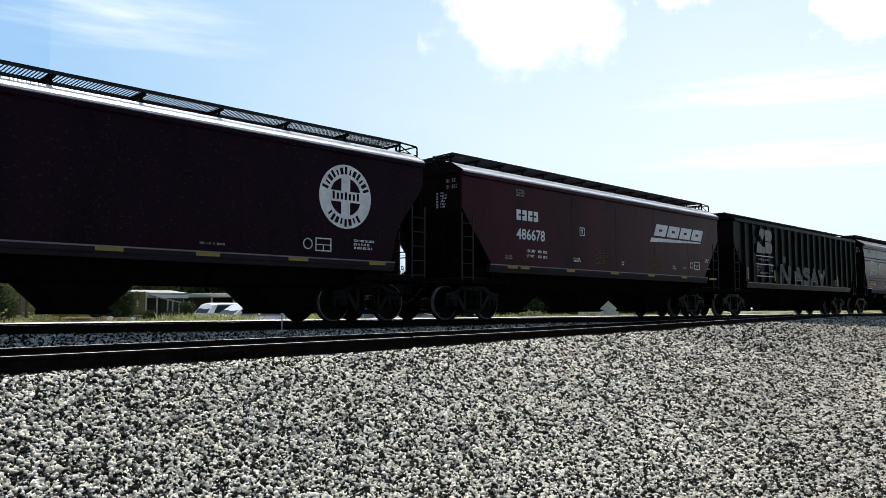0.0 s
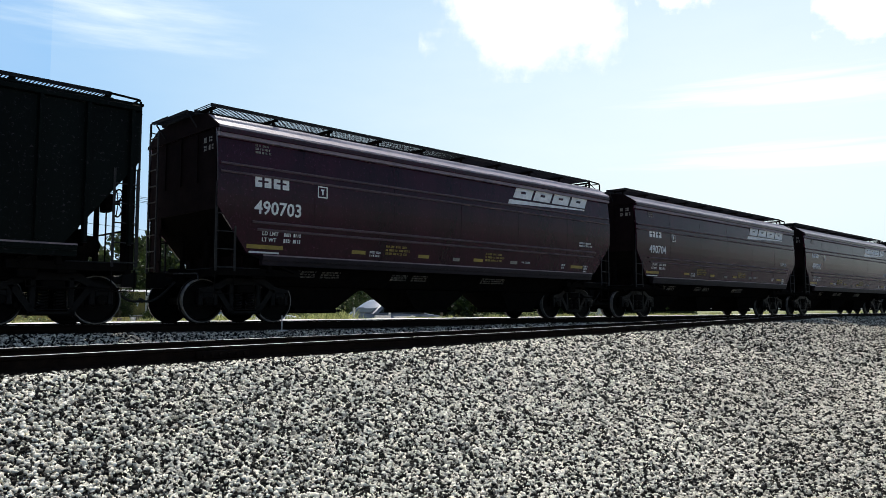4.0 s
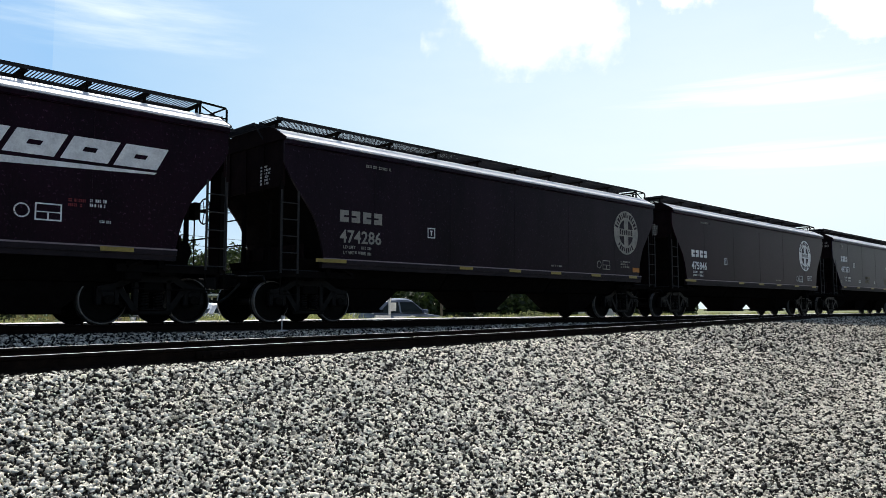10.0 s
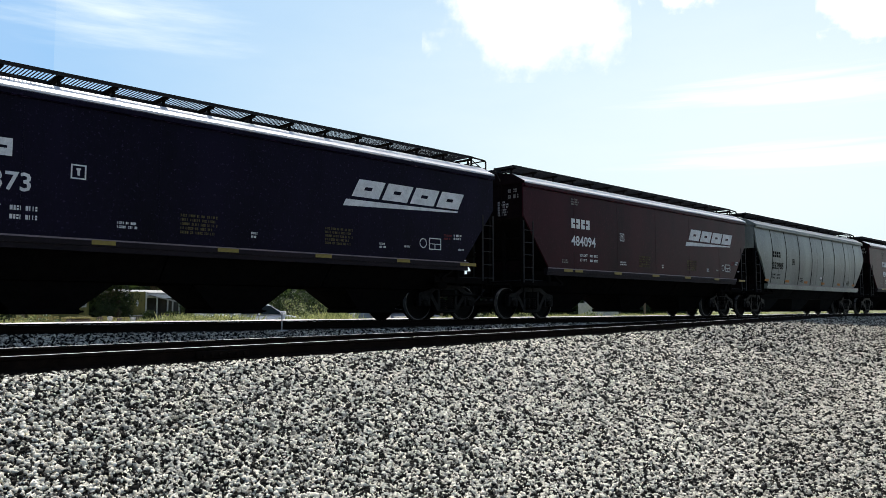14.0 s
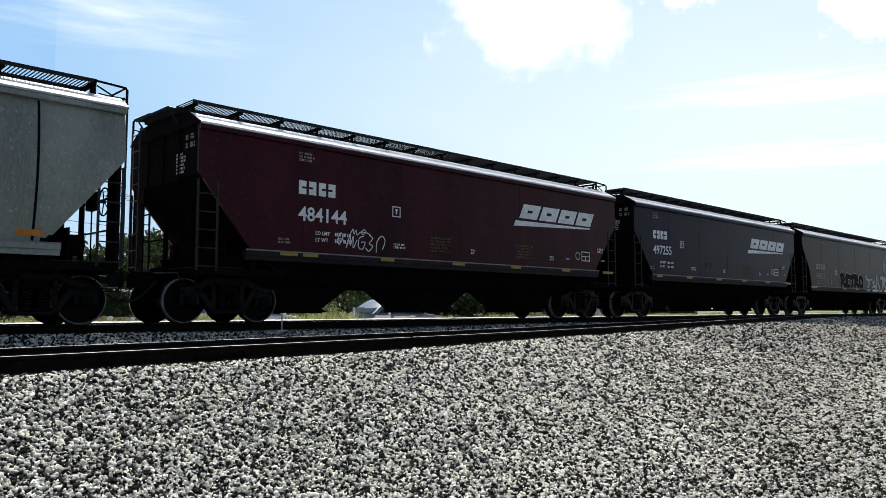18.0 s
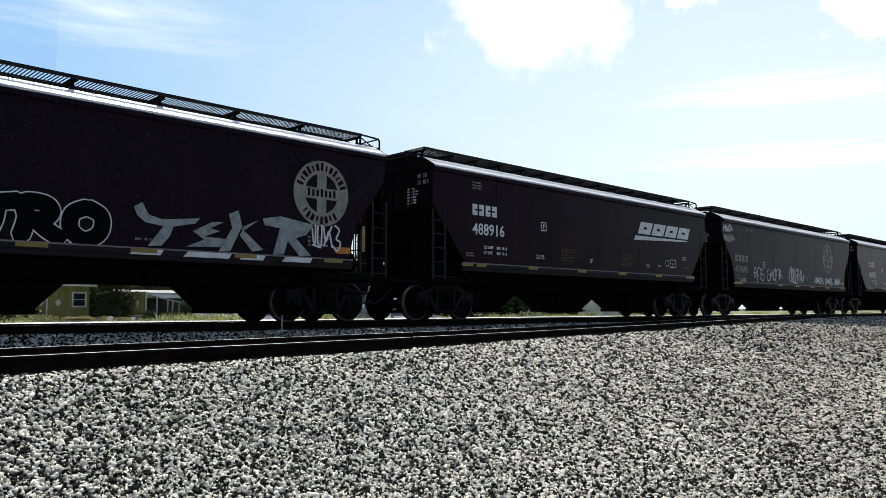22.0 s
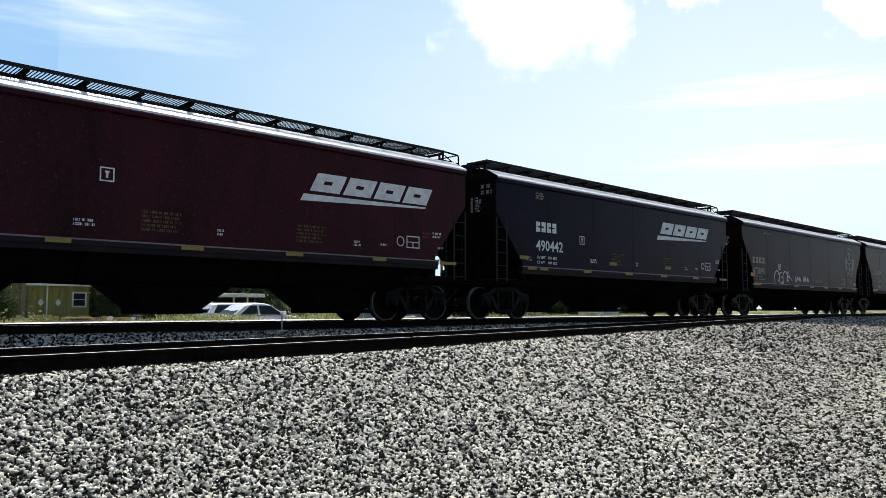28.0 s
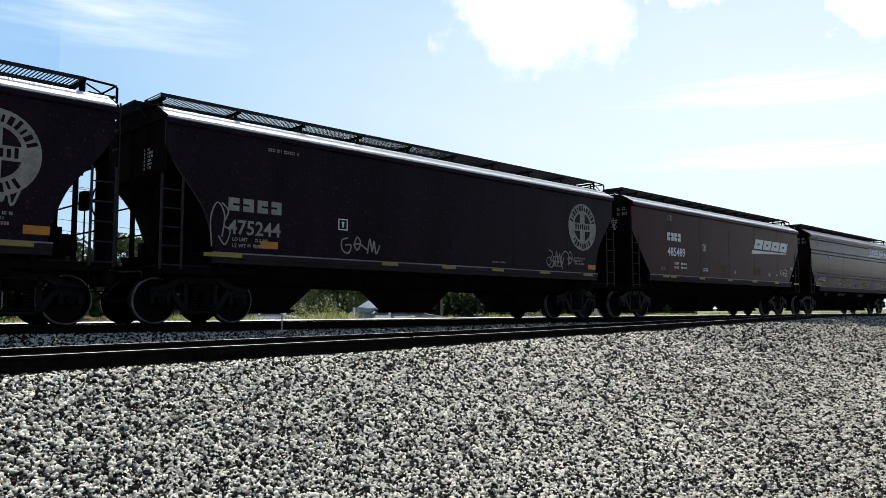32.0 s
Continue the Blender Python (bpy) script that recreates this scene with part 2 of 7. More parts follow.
def side_frame_mesh():
    g = Geo()
    y0, y1 = -0.07, 0.07
    h = WB / 2
    g.prism([(-h - 0.20, 0.60), (-h + 0.16, 0.64), (-0.42, 0.80), (0.42, 0.80), (h - 0.16, 0.64), (h + 0.20, 0.60), (h + 0.20, 0.70), (h - 0.12, 0.77), (0.45, 0.93), (-0.45, 0.93), (-h + 0.12, 0.77), (-h - 0.20, 0.70)], y0, y1)
    for s in (-1, 1):
        g.prism([(s * (h - 0.26), 0.70), (s * (h - 0.12), 0.70), (s * 0.36, 0.20), (s * 0.26, 0.24)], y0, y1)
        g.cbox(min(s * 0.27, s * 0.37), max(s * 0.27, s * 0.37), y0, y1, 0.30, 0.86, 0.015)
        g.cbox(s * (h + 0.16) - 0.05, s * (h + 0.16) + 0.05, y0, y1, 0.36, 0.66, 0.015)
        g.cbox(s * (h - 0.16) - 0.05, s * (h - 0.16) + 0.05, y0, y1, 0.36, 0.66, 0.015)
        g.cbox(s * h - 0.12, s * h + 0.12, y0 - 0.02, y1 + 0.02, 0.50, 0.63, 0.02)
    g.cbox(-0.40, 0.40, y0, y1, 0.17, 0.27, 0.03)
    return g.mesh("side_frame", CASTING)


def springs_mesh():
    """Two coil springs, one wound rod each, with their seat."""
    g = Geo()
    for x in (-0.14, 0.14):
        g.path([(x + 0.085 * math.cos(a), 0.085 * math.sin(a), 0.285 + 0.32 * k / 48) for k in range(49) for a in (2 * math.pi * k / 8,)], 0.016, 5)
    g.cbox(-0.26, 0.26, -0.11, 0.11, 0.272, 0.29, 0.004)
    return g.mesh("suspension", CASTING)


def bolster_mesh():
    g = Geo()
    g.cbox(-0.20, 0.20, -1.12, 1.12, 0.62, 0.80, 0.03)
    g.prism([(-0.16, 0.80), (0.16, 0.80), (0.13, 0.90), (-0.13, 0.90)], -0.35, 0.35)
    g.cbox(-0.58, -0.50, -0.95, 0.95, 0.30, 0.42, 0.02).cbox(0.50, 0.58, -0.95, 0.95, 0.30, 0.42, 0.02)
    for s in (-1, 1):
        for y in (-0.755, 0.755):
            g.cbox(s * 0.42 - 0.03, s * 0.42 + 0.03, y - 0.05, y + 0.05, 0.28, 0.58, 0.012)
    return g.mesh("bolster", STEEL)


WHEELS = {-1: [], 1: []}


def truck(parent, x):
    tr = part("truck", once("bolster", bolster_mesh), STEEL, parent, "black cast steel bogie", pose(x, 0, 0))
    for s in (-1, 1):
        part("side_frame", once("side_frame", side_frame_mesh), STEEL, tr, at=pose(0, s * 1.0, 0))
        part("suspension", once("springs", springs_mesh), STEEL, tr, at=pose(0, s * 1.0, 0))
        w = part("wheelset", once("wheelset", wheelset_mesh), WHEEL, tr, "worn steel wheels on an axle", pose(s * WB / 2, 0, WR))
        WHEELS[s].append(w)
    return tr


def ladder_mesh(z0, z1, w=0.42, pitch=0.36):
    g = Geo()
    for x in (0, w):
        g.box(x - 0.022, x + 0.022, -0.012, 0.012, z0, z1)
    n = int((z1 - z0 - 0.1) / pitch)
    for k in range(n + 1):
        g.tube((0, -0.015, z0 + 0.08 + k * pitch), (w, -0.015, z0 + 0.08 + k * pitch), 0.014, 6)
    return g.mesh("ladder", LADDER)


def stirrup_mesh(w=0.42):
    g = Geo()
    g.path([(0, 0, 1.0), (0, 0.01, 0.60), (w, 0.01, 0.60), (w, 0, 1.0)], 0.015)
    return g.mesh("stirrup", STEEL)


def coupler_mesh():
    g = Geo()
    g.cbox(-0.35, 0.18, -0.07, 0.07, 0.79, 0.95, 0.02)
    g.prism([(0.12, -0.12), (0.34, -0.17), (0.42, -0.12), (0.36, -0.03), (0.30, 0.02), (0.36, 0.10), (0.30, 0.16), (0.12, 0.12)], 0.72, 1.02, 2)
    g.tube((0.36, -0.12, 0.70), (0.36, -0.12, 1.06), 0.025, 8)
    g.path([(0.2, 0.0, 1.05), (0.02, 0.3, 1.02), (-0.05, 1.2, 1.0), (-0.02, 1.35, 0.85)], 0.016)
    return g.mesh("coupler", CASTING)


def hose_mesh():
    g = Geo()
    pts = [(0.05 + 0.62 * u, 0.22 - 0.1 * u, 0.86 - 0.42 * math.sin(math.pi * min(u * 0.56, 1)) ** 1.0) for u in [k / 9 for k in range(10)]]
    g.path(pts, 0.026, 7)
    g.tube(pts[-1], Vector(pts[-1]) + Vector((0.08, 0, 0.03)), 0.04, 8)
    return g.mesh("air_hose", RUBBER, True)


def brake_wheel_mesh():
    g = Geo()
    n = 20
    ring = [(0, 0.27 * math.cos(2 * math.pi * k / n), 0.27 * math.sin(2 * math.pi * k / n)) for k in range(n + 1)]
    g.path(ring, 0.016, 6)
    for k in range(5):
        a = 2 * math.pi * k / 5
        g.tube((0, 0, 0), (0, 0.27 * math.cos(a), 0.27 * math.sin(a)), 0.011, 6)
    g.tube((-0.16, 0, 0), (0.03, 0, 0), 0.035, 8)
    g.cbox(-0.3, -0.15, -0.14, 0.14, -0.2, 0.16, 0.02)
    g.tube((-0.22, 0, -0.2), (-0.22, 0, -1.2), 0.015, 6)
    return g.mesh("brake_wheel", STEEL)


def tank_mesh():
    g = Geo()
    g.tube((-0.55, 0, 0), (0.55, 0, 0), 0.2, 16)
    g.tube((-0.62, 0, 0), (-0.55, 0, 0), 0.12, 16, 0.2).tube((0.55, 0, 0), (0.62, 0, 0), 0.2, 16, 0.12)
    for x in (-0.35, 0.35):
        g.cbox(x - 0.03, x + 0.03, -0.22, 0.22, -0.3, -0.15, 0.01)
    return g.mesh("air_reservoir", STEEL, True)


def valve_mesh():
    g = Geo()
    g.cbox(-0.16, 0.16, -0.12, 0.12, -0.2, 0.2, 0.03)
    g.tube((-0.16, 0, 0.05), (-0.34, 0, 0.05), 0.09, 10).tube((0.16, 0, 0.02), (0.32, 0, 0.02), 0.075, 10)
    g.path([(0, 0, -0.2), (0, 0, -0.34), (0.6, 0, -0.36), (1.6, 0.05, -0.36)], 0.018)
    return g.mesh("brake_valve", STEEL)


# ---- one car ----
Z_EAVE, Z_SILL, HALF_W = 4.12, 1.42, 1.60


def inset_at(kind, z):
    """How far the side sheet's end edge draws in at a height."""
    if kind == "arc":
        return lerp([(1.40, 1.06), (1.82, 0.97), (2.05, 0.90), (2.33, 0.78), (2.60, 0.58), (2.88, 0.35), (3.10, 0.19), (3.25, 0.09), (3.45, 0.0)], z)
    return max(0.0, ((2.36 if kind == "low" else 3.0) - z) * 0.80)


ZS = [1.42, 1.6, 1.8, 2.0, 2.2, 2.36, 2.6, 2.85, 3.0, 3.12, 3.25, 3.45, 3.6, 3.8, 3.96]
TOP = -0.10                                  # by how much the roofs of most cars lie lower than the ribbed car's


def side_y(bulge, z):
    return HALF_W + bulge * math.sin(math.pi * (z - 1.42) / 2.7) - bulge * 0.5


def side_mesh(kind, ln, paint, bulge, s):
    h = ln / 2
    rows = []
    for z in ZS:
        i = inset_at(kind, z)
        rows.append([(-h + i + (ln - 2 * i) * k / 8, s * side_y(bulge, z), z) for k in range(9)])
    return Geo().sheet(rows, 0.05, (0, s, 0)).mesh("side_sheet", paint)


def end_wall_mesh(paint, z0):
    yw = HALF_W - 0.055
    return Geo().box(-0.06, -0.01, -yw, yw, z0, 3.96).mesh("end_wall", paint)


def end_post_mesh(paint):
    return Geo().cbox(-0.005, 0.022, -0.03, 0.03, 2.9, 3.95, 0.006).mesh("end_post", paint)


def slope_mesh(kind, paint):
    g = Geo()
    yw = HALF_W - 0.055
    if kind == "arc":
        prof = [(-0.02 - inset_at("arc", z), z) for z in (3.45, 3.25, 3.1, 2.88, 2.6, 2.33, 2.05, 1.82, 1.42)] + [(-1.9, 1.05)]
    elif kind == "low":
        prof = [(-0.02, 2.35), (-0.76, 1.42), (-1.9, 1.05)]
    else:
        prof = [(-0.02, 2.99), (-1.26, 1.42), (-1.9, 1.05)]
    g.sheet([[(x, -yw, z), (x, 0, z), (x, yw, z)] for x, z in prof], 0.05, (0.7, 0, -0.7))
    # near-black steel, not car paint: the sheet's deep shade is in the colour
    return g.mesh("slope_sheet", STEEL)


# added dark plate that closes the open view under the slope sheet
def bulkhead_mesh():
    g = Geo().box(-0.02, 0.02, -1.25, 1.25, 1.085, 1.74)
    for y in (-0.95, -0.32, 0.32, 0.95):
        g.box(0.021, 0.08, y - 0.03, y + 0.03, 1.09, 1.70)
    return g.mesh("bulkhead", END_SHADE)


# added dark plate in place of a ladder that reads as solid black
def corner_panel_mesh():
    g = Geo().box(-0.03, 0.0, -1.50, -1.0, 1.12, 2.96)
    for z in (1.3, 1.9, 2.5):
        g.box(0.001, 0.03, -1.48, -1.02, z, z + 0.06)
    return g.mesh("corner_panel", END_SHADE)


def weld_mesh(paint, bulge):
    rows = [[(x, -side_y(bulge, z) - 0.004, z) for x in (-0.012, 0.012)] for z in ZS]
    return Geo().sheet(rows, 0.01, (0, -1, 0)).mesh("weld_seam", paint)


def roof_mesh(ln, mat, steep):
    g = Geo()
    h = ln / 2
    prof = [(-1.66, 4.06), (-1.66, 4.10), (-1.20, 4.12 + steep), (-0.5, 4.20 + steep), (0.5, 4.20 + steep), (1.20, 4.12 + steep), (1.66, 4.12), (1.66, 4.06), (1.62, 4.06), (1.62, 4.10), (1.18, 4.09 + steep), (0, 4.14 + steep), (-1.18, 4.09 + steep), (-1.62, 4.10), (-1.62, 4.06)]
    g.prism(prof, -h, h, 0)
    return g.mesh("roof", mat)


def gable_mesh(steep, mat):
    return Geo().prism([(-1.66, 4.055), (-1.66, 4.10), (-1.20, 4.125 + steep), (-0.5, 4.205 + steep), (0.5, 4.205 + steep), (1.20, 4.125 + steep), (1.66, 4.10), (1.66, 4.055)], 0.0, 0.035, 0).mesh("gable", mat)


def eave_mesh(ln, paint):
    g = Geo()
    h = ln / 2
    for s in (-1, 1):
        g.cbox(-h, h, min(s * 1.605, s * 1.68), max(s * 1.605, s * 1.68), 3.95, 4.045, 0.012)
    return g.mesh("eave_rail", paint)


def running_board_mesh(ln):
    g = Geo()
    a, b = -ln / 2 + 0.06, ln / 2 - 0.38
    for y in (-0.37, 0.37):
        g.box(a, b, y - 0.015, y + 0.015, -0.015, 0.055)
    n = int((b - a) / 0.066)
    for k in range(n + 1):
        x = a + (b - a) * k / n
        g.box(x - 0.008, x + 0.008, -0.36, 0.36, 0.030, 0.044)
    return g.mesh("running_board", GALV)


def bracket_mesh():
    g = Geo()
    g.box(-0.05, 0.05, -0.38, 0.38, -0.06, -0.018)
    g.box(-0.025, 0.025, -0.28, -0.24, -0.30, -0.04).box(-0.025, 0.025, 0.24, 0.28, -0.22, -0.04)
    g.add([(-0.02, -0.26, -0.28), (0.02, -0.26, -0.28), (0.02, 0.2, -0.05), (-0.02, 0.2, -0.05), (-0.02, -0.26, -0.24), (0.02, -0.26, -0.24), (0.02, 0.16, -0.05), (-0.02, 0.16, -0.05)],
          [(0, 1, 2, 3), (4, 7, 6, 5), (0, 4, 5, 1), (1, 5, 6, 2), (2, 6, 7, 3), (3, 7, 4, 0)])
    return g.mesh("bracket", STEEL)


def crossover_mesh():
    g = Geo()
    for x in (-0.20, 0.03, 0.26):
        g.box(x - 0.012, x + 0.012, -0.80, 0.80, 0, 0.05)
    for k in range(21):
        y = -0.78 + k * 0.078
        g.box(-0.20, 0.26, y - 0.008, y + 0.008, 0.02, 0.04)
    for y in (-0.75, 0.75):
        g.tube((0.22, y, 0.0), (-0.04, y, -0.34), 0.018, 6)
    return g.mesh("crossover_board", GALV)


def handhold_mesh():
    g = Geo()
    g.path([(0.20, 0, 0.02), (0.20, 0, 0.30), (0.16, 0, 0.34), (-0.40, 0, 0.37)], 0.024)
    g.path([(0.20, 0, 0.12), (0.02, 0, 0.10), (-0.36, 0, 0.28)], 0.016)
    g.tube((-0.40, 0, 0.37), (-0.40, 0, 0.04), 0.03, 6).tube((0.18, 0, 0.34), (0.18, 0.8, 0.34), 0.018, 6)
    return g.mesh("handhold", STEEL)


def hatch_mesh(ln):
    g = Geo()
    h = ln / 2
    g.prism([(-0.38, 0), (0.38, 0), (0.30, 0.10), (0, 0.14), (-0.30, 0.10)], -h, h, 0)
    for k in range(4):
        x = -h + 2 * h * (k + 0.5) / 4
        g.box(x - 0.03, x + 0.03, -0.42, 0.42, 0.0, 0.16)
    return g.mesh("hatch_cover", GALV)


def hopper_words_mesh(mat, rnd):
    return bars_mesh(mat, 3, 0.55, 0.07, rnd)


def hopper_mesh(w, mat, low, out, q):
    """A funnel: wide at the side sill, narrow at the gate; out: how much further it reaches towards one end; q: width of the outlet."""
    g = Geo()
    a0, a1 = -w / 2 + min(0.0, out), w / 2 + max(0.0, out)
    rings = [(1.40, a0, a1, 1.46), (0.80, a0, a1, 0.96), (0.78, -1.16 * q, 1.16 * q, 0.86), (low + 0.09, -0.58 * q, 0.58 * q, 0.60)]
    vs = [(x, sy * c, z) for z, b0, b1, c in rings for x, sy in ((b0, -1), (b1, -1), (b1, 1), (b0, 1))]
    fs = [(0, 1, 2, 3), (15, 14, 13, 12)] + [(r * 4 + i, r * 4 + (i + 1) % 4, r * 4 + 4 + (i + 1) % 4, r * 4 + 4 + i) for r in range(3) for i in range(4)]
    g.add(vs, fs)
    return g.mesh("hopper", mat)


def gate_mesh(low, q):
    g = Geo()
    g.cbox(-0.60 * q, 0.60 * q, -0.66, 0.66, low, low + 0.10, 0.02)
    g.tube((-0.35, -0.82, low + 0.05), (-0.35, 0.82, low + 0.05), 0.03, 8).tube((0.62 * q, -0.74, low + 0.05), (0.62 * q, 0.74, low + 0.05), 0.02, 8)
    return g.mesh("outlet_gate", STEEL)


def sill_mesh(ln, paint, s):
    g = Geo()
    h = ln / 2 - 1.05
    g.prism([(s * 1.50, 1.20), (s * 1.63, 1.20), (s * 1.63, 1.30), (s * 1.66, 1.30), (s * 1.66, 1.415), (s * 1.50, 1.415)], -h, h, 0)
    return g.mesh("side_sill", paint)


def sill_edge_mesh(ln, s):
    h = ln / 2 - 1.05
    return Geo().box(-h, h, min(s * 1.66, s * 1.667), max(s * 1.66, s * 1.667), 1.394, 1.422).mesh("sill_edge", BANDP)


def under_mesh(ln):
    g = Geo()
    h = ln / 2
    g.cbox(-h - 0.15, h + 0.15, -0.19, 0.19, 0.78, 1.14, 0.02)
    for s in (-1, 1):
        g.cbox(s * (h - 0.08) - 0.06, s * (h - 0.08) + 0.06, -1.45, 1.45, 0.93, 1.10, 0.015)
        g.cbox(s * (h - INSET) - 0.16, s * (h - INSET) + 0.16, -1.42, 1.42, 0.92, 1.08, 0.02)
        for y in (-1.42, 1.42):
            g.cbox(min(s * (h - 0.1), s * (h - 2.1)), max(s * (h - 0.1), s * (h - 2.1)), y - 0.04, y + 0.04, 0.97, 1.12, 0.01)
        for y in (-1.50, 1.50):
            g.cbox(s * (h - 0.06) - 0.04, s * (h - 0.06) + 0.04, y - 0.04, y + 0.04, 1.0, 3.05, 0.008)
            g.cbox(s * (h - 1.3) - 0.05, s * (h - 1.3) + 0.05, y - 0.05, y + 0.05, 1.05, 1.5, 0.01)
        for y in (-0.55, 0.55):
            g.cbox(s * (h - 0.35) - 0.04, s * (h - 0.35) + 0.04, y - 0.05, y + 0.05, 1.05, 2.75, 0.01)
        g.tube((s * (h - 0.06), -1.5, 1.75), (s * (h - 0.06), 1.5, 1.75), 0.018, 6)
        g.tube((s * (h - 0.06), -1.5, 2.35), (s * (h - 0.06), 1.5, 2.35), 0.018, 6)
    return g.mesh("underframe", STEEL)


def platform_mesh():
    """A step plate with raised bars along its edges."""
    g = Geo().box(0.0, 1.07, -1.40, 1.40, 1.105, 1.125)
    for y in (-1.38, 1.38):
        g.box(0, 1.07, y - 0.012, y + 0.012, 1.126, 1.145)
    return g.mesh("platform", GALV)


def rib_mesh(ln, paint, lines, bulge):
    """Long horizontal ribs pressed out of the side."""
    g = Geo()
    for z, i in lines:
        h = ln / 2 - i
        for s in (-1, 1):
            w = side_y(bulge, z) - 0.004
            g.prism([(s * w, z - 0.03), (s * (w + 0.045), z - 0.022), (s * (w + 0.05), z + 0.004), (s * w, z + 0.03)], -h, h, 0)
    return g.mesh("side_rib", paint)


def post_mesh(paint, z0, z1):
    g = Geo()
    g.prism([(-0.045, 0), (0.045, 0), (0.03, -0.10), (-0.03, -0.10)], z0, z1, 2)
    return g.mesh("side_post", paint)


def seam_mesh(paint, bulge):
    zs = [1.44 + 0.30 * k for k in range(9)]
    rows = [[(x, -side_y(bulge, z) - 0.010, z) for x in (-0.02, 0.02)] for z in zs]
    return Geo().sheet(rows, 0.012, (0, -1, 0)).mesh("seam", paint)


def slab(poly, depth=0.003):
    """A flat painted shape in the xz plane, facing -y."""
    return Geo().prism(poly, -depth, 0.0)


def rect(x0, x1, z0, z1):
    return [(x0, z0), (x1, z0), (x1, z1), (x0, z1)]


def emblem_mesh(mat, w, tall=1.0):
    """Four slanted blocks over a long tapering bar."""
    g = Geo()
    k = 0.22
    bw = (w - 0.25 - 3 * 0.10) / 4
    for i in range(4):
        x = 0.25 + i * (bw + 0.10)
        z0, z1 = 0.24 * tall, 0.66 * tall
        hgt = z1 - z0
        m0, m1 = z0 + hgt * 0.40, z0 + hgt * 0.60
        sl = lambda z: k * (z - z0) / hgt
        g.prism([(x + sl(z0), z0), (x + bw + sl(z0), z0), (x + bw + sl(m0), m0), (x + sl(m0), m0)], -0.003, 0)
        g.prism([(x + sl(m1), m1), (x + bw + sl(m1), m1), (x + bw + sl(z1), z1), (x + sl(z1), z1)], -0.003, 0)
        for u0, u1 in ((0.0, 0.34), (0.62, 1.0)):
            g.prism([(x + u0 * bw + sl(m0), m0), (x + u1 * bw + sl(m0), m0), (x + u1 * bw + sl(m1), m1), (x + u0 * bw + sl(m1), m1)], -0.003, 0)
    g.prism([(0, 0), (0.09, 0.16 * tall), (w, 0.19 * tall), (w - 0.04, 0.15 * tall)], -0.003, 0)
    return g.mesh("emblem", mat)


def roundel_mesh(mat, r=0.74):
    """A ring round a cross."""
    g = Geo()
    n = 40
    for ro, ri in ((r, r * 0.60),):
        vs = [(rr * math.cos(2 * math.pi * i / n), y, rr * math.sin(2 * math.pi * i / n)) for y in (-0.003, 0.0) for rr in (ro, ri) for i in range(n)]
        fs = []
        for i in range(n):
            j = (i + 1) % n
            fs += [(i, j, n + j, n + i), (2 * n + i, 3 * n + i, 3 * n + j, 2 * n + j), (i, 2 * n + i, 2 * n + j, j), (n + i, n + j, 3 * n + j, 3 * n + i)]
        g.add(vs, fs)
    a, b = r * 0.17, r * 0.60
    g.prism(rect(-a, a, -b, -a), -0.003, 0).prism(rect(-a, a, a, b), -0.003, 0).prism(rect(-b, b, -a, a), -0.003, 0)
    return g.mesh("emblem", mat)


def ring_marks_mesh(mat, r=0.74):
    """Short dark bars round the ring, where small words stand that cannot be kept."""
    g = Geo()
    for k in range(30):
        a = 2 * math.pi * (k + 0.5) / 30
        if k in (0, 14, 15, 16, 17, 26, 27, 28, 29):
            continue
        c, s = math.cos(a), math.sin(a)
        v = 0.03 + 0.014 * (k * 7 % 3)
        p = [(0.70, -v), (0.88 + 0.03 * (k * 5 % 3), -v), (0.88 + 0.03 * (k * 5 % 3), v), (0.70, v)]
        g.prism([(r * (u * c - w * s), r * (u * s + w * c)) for u, w in p], -0.003, 0)
    for k in range(7):
        x = (k - 3) * 0.155 * r
        g.prism(rect(x - 0.042 * r, x + 0.042 * r, -0.10 * r, (0.10 if k % 3 else 0.14) * r), -0.003, 0)
    return g.mesh("ring_mark", mat)


def bars_mesh(mat, rows, w, pitch, rnd):
    """Lines of small lettering as plain bars of their size."""
    g = Geo()
    ch = pitch * 0.62
    for k in range(rows):
        x = 0.0
        end = w * rnd.uniform(0.72, 1.0)
        while x < end:
            for _ in range(rnd.randint(2, 6)):
                if x > end:
                    break
                cw = ch * rnd.uniform(0.34, 0.62)
                z = -k * pitch
                kind = rnd.randrange(3)
                if kind == 0:
                    g.prism(rect(x, x + cw, z, z + ch), -0.003, 0)
                elif kind == 1:
                    g.prism(rect(x, x + cw, z, z + ch * 0.42), -0.003, 0).prism(rect(x, x + cw, z + ch * 0.62, z + ch), -0.003, 0)
                else:
                    g.prism(rect(x, x + cw * 0.45, z, z + ch), -0.003, 0)
                x += cw + ch * 0.20
            x += ch * 0.55
    return g.mesh("lettering", mat)


def block_mesh(mat, w, hgt, flip):
    """One plain block of a mark, notched on one side."""
    m = hgt * 0.96
    g = Geo()
    for a, b, c, d in ((0.0, 0.42, 0.0, 1.0), (0.42, 1.0, 0.0, 0.42), (0.42, 1.0, 0.58, 1.0)):
        a, b = (1 - b, 1 - a) if flip else (a, b)
        g.prism(rect(a * w, b * w, c * m, d * m), -0.003, 0)
    me = g.mesh("mark_block", mat)
    bm = bmesh.new()
    bm.from_mesh(me)
    bmesh.ops.remove_doubles(bm, verts=bm.verts, dist=0.0005)
    bm.to_mesh(me)
    bm.free()
    return me


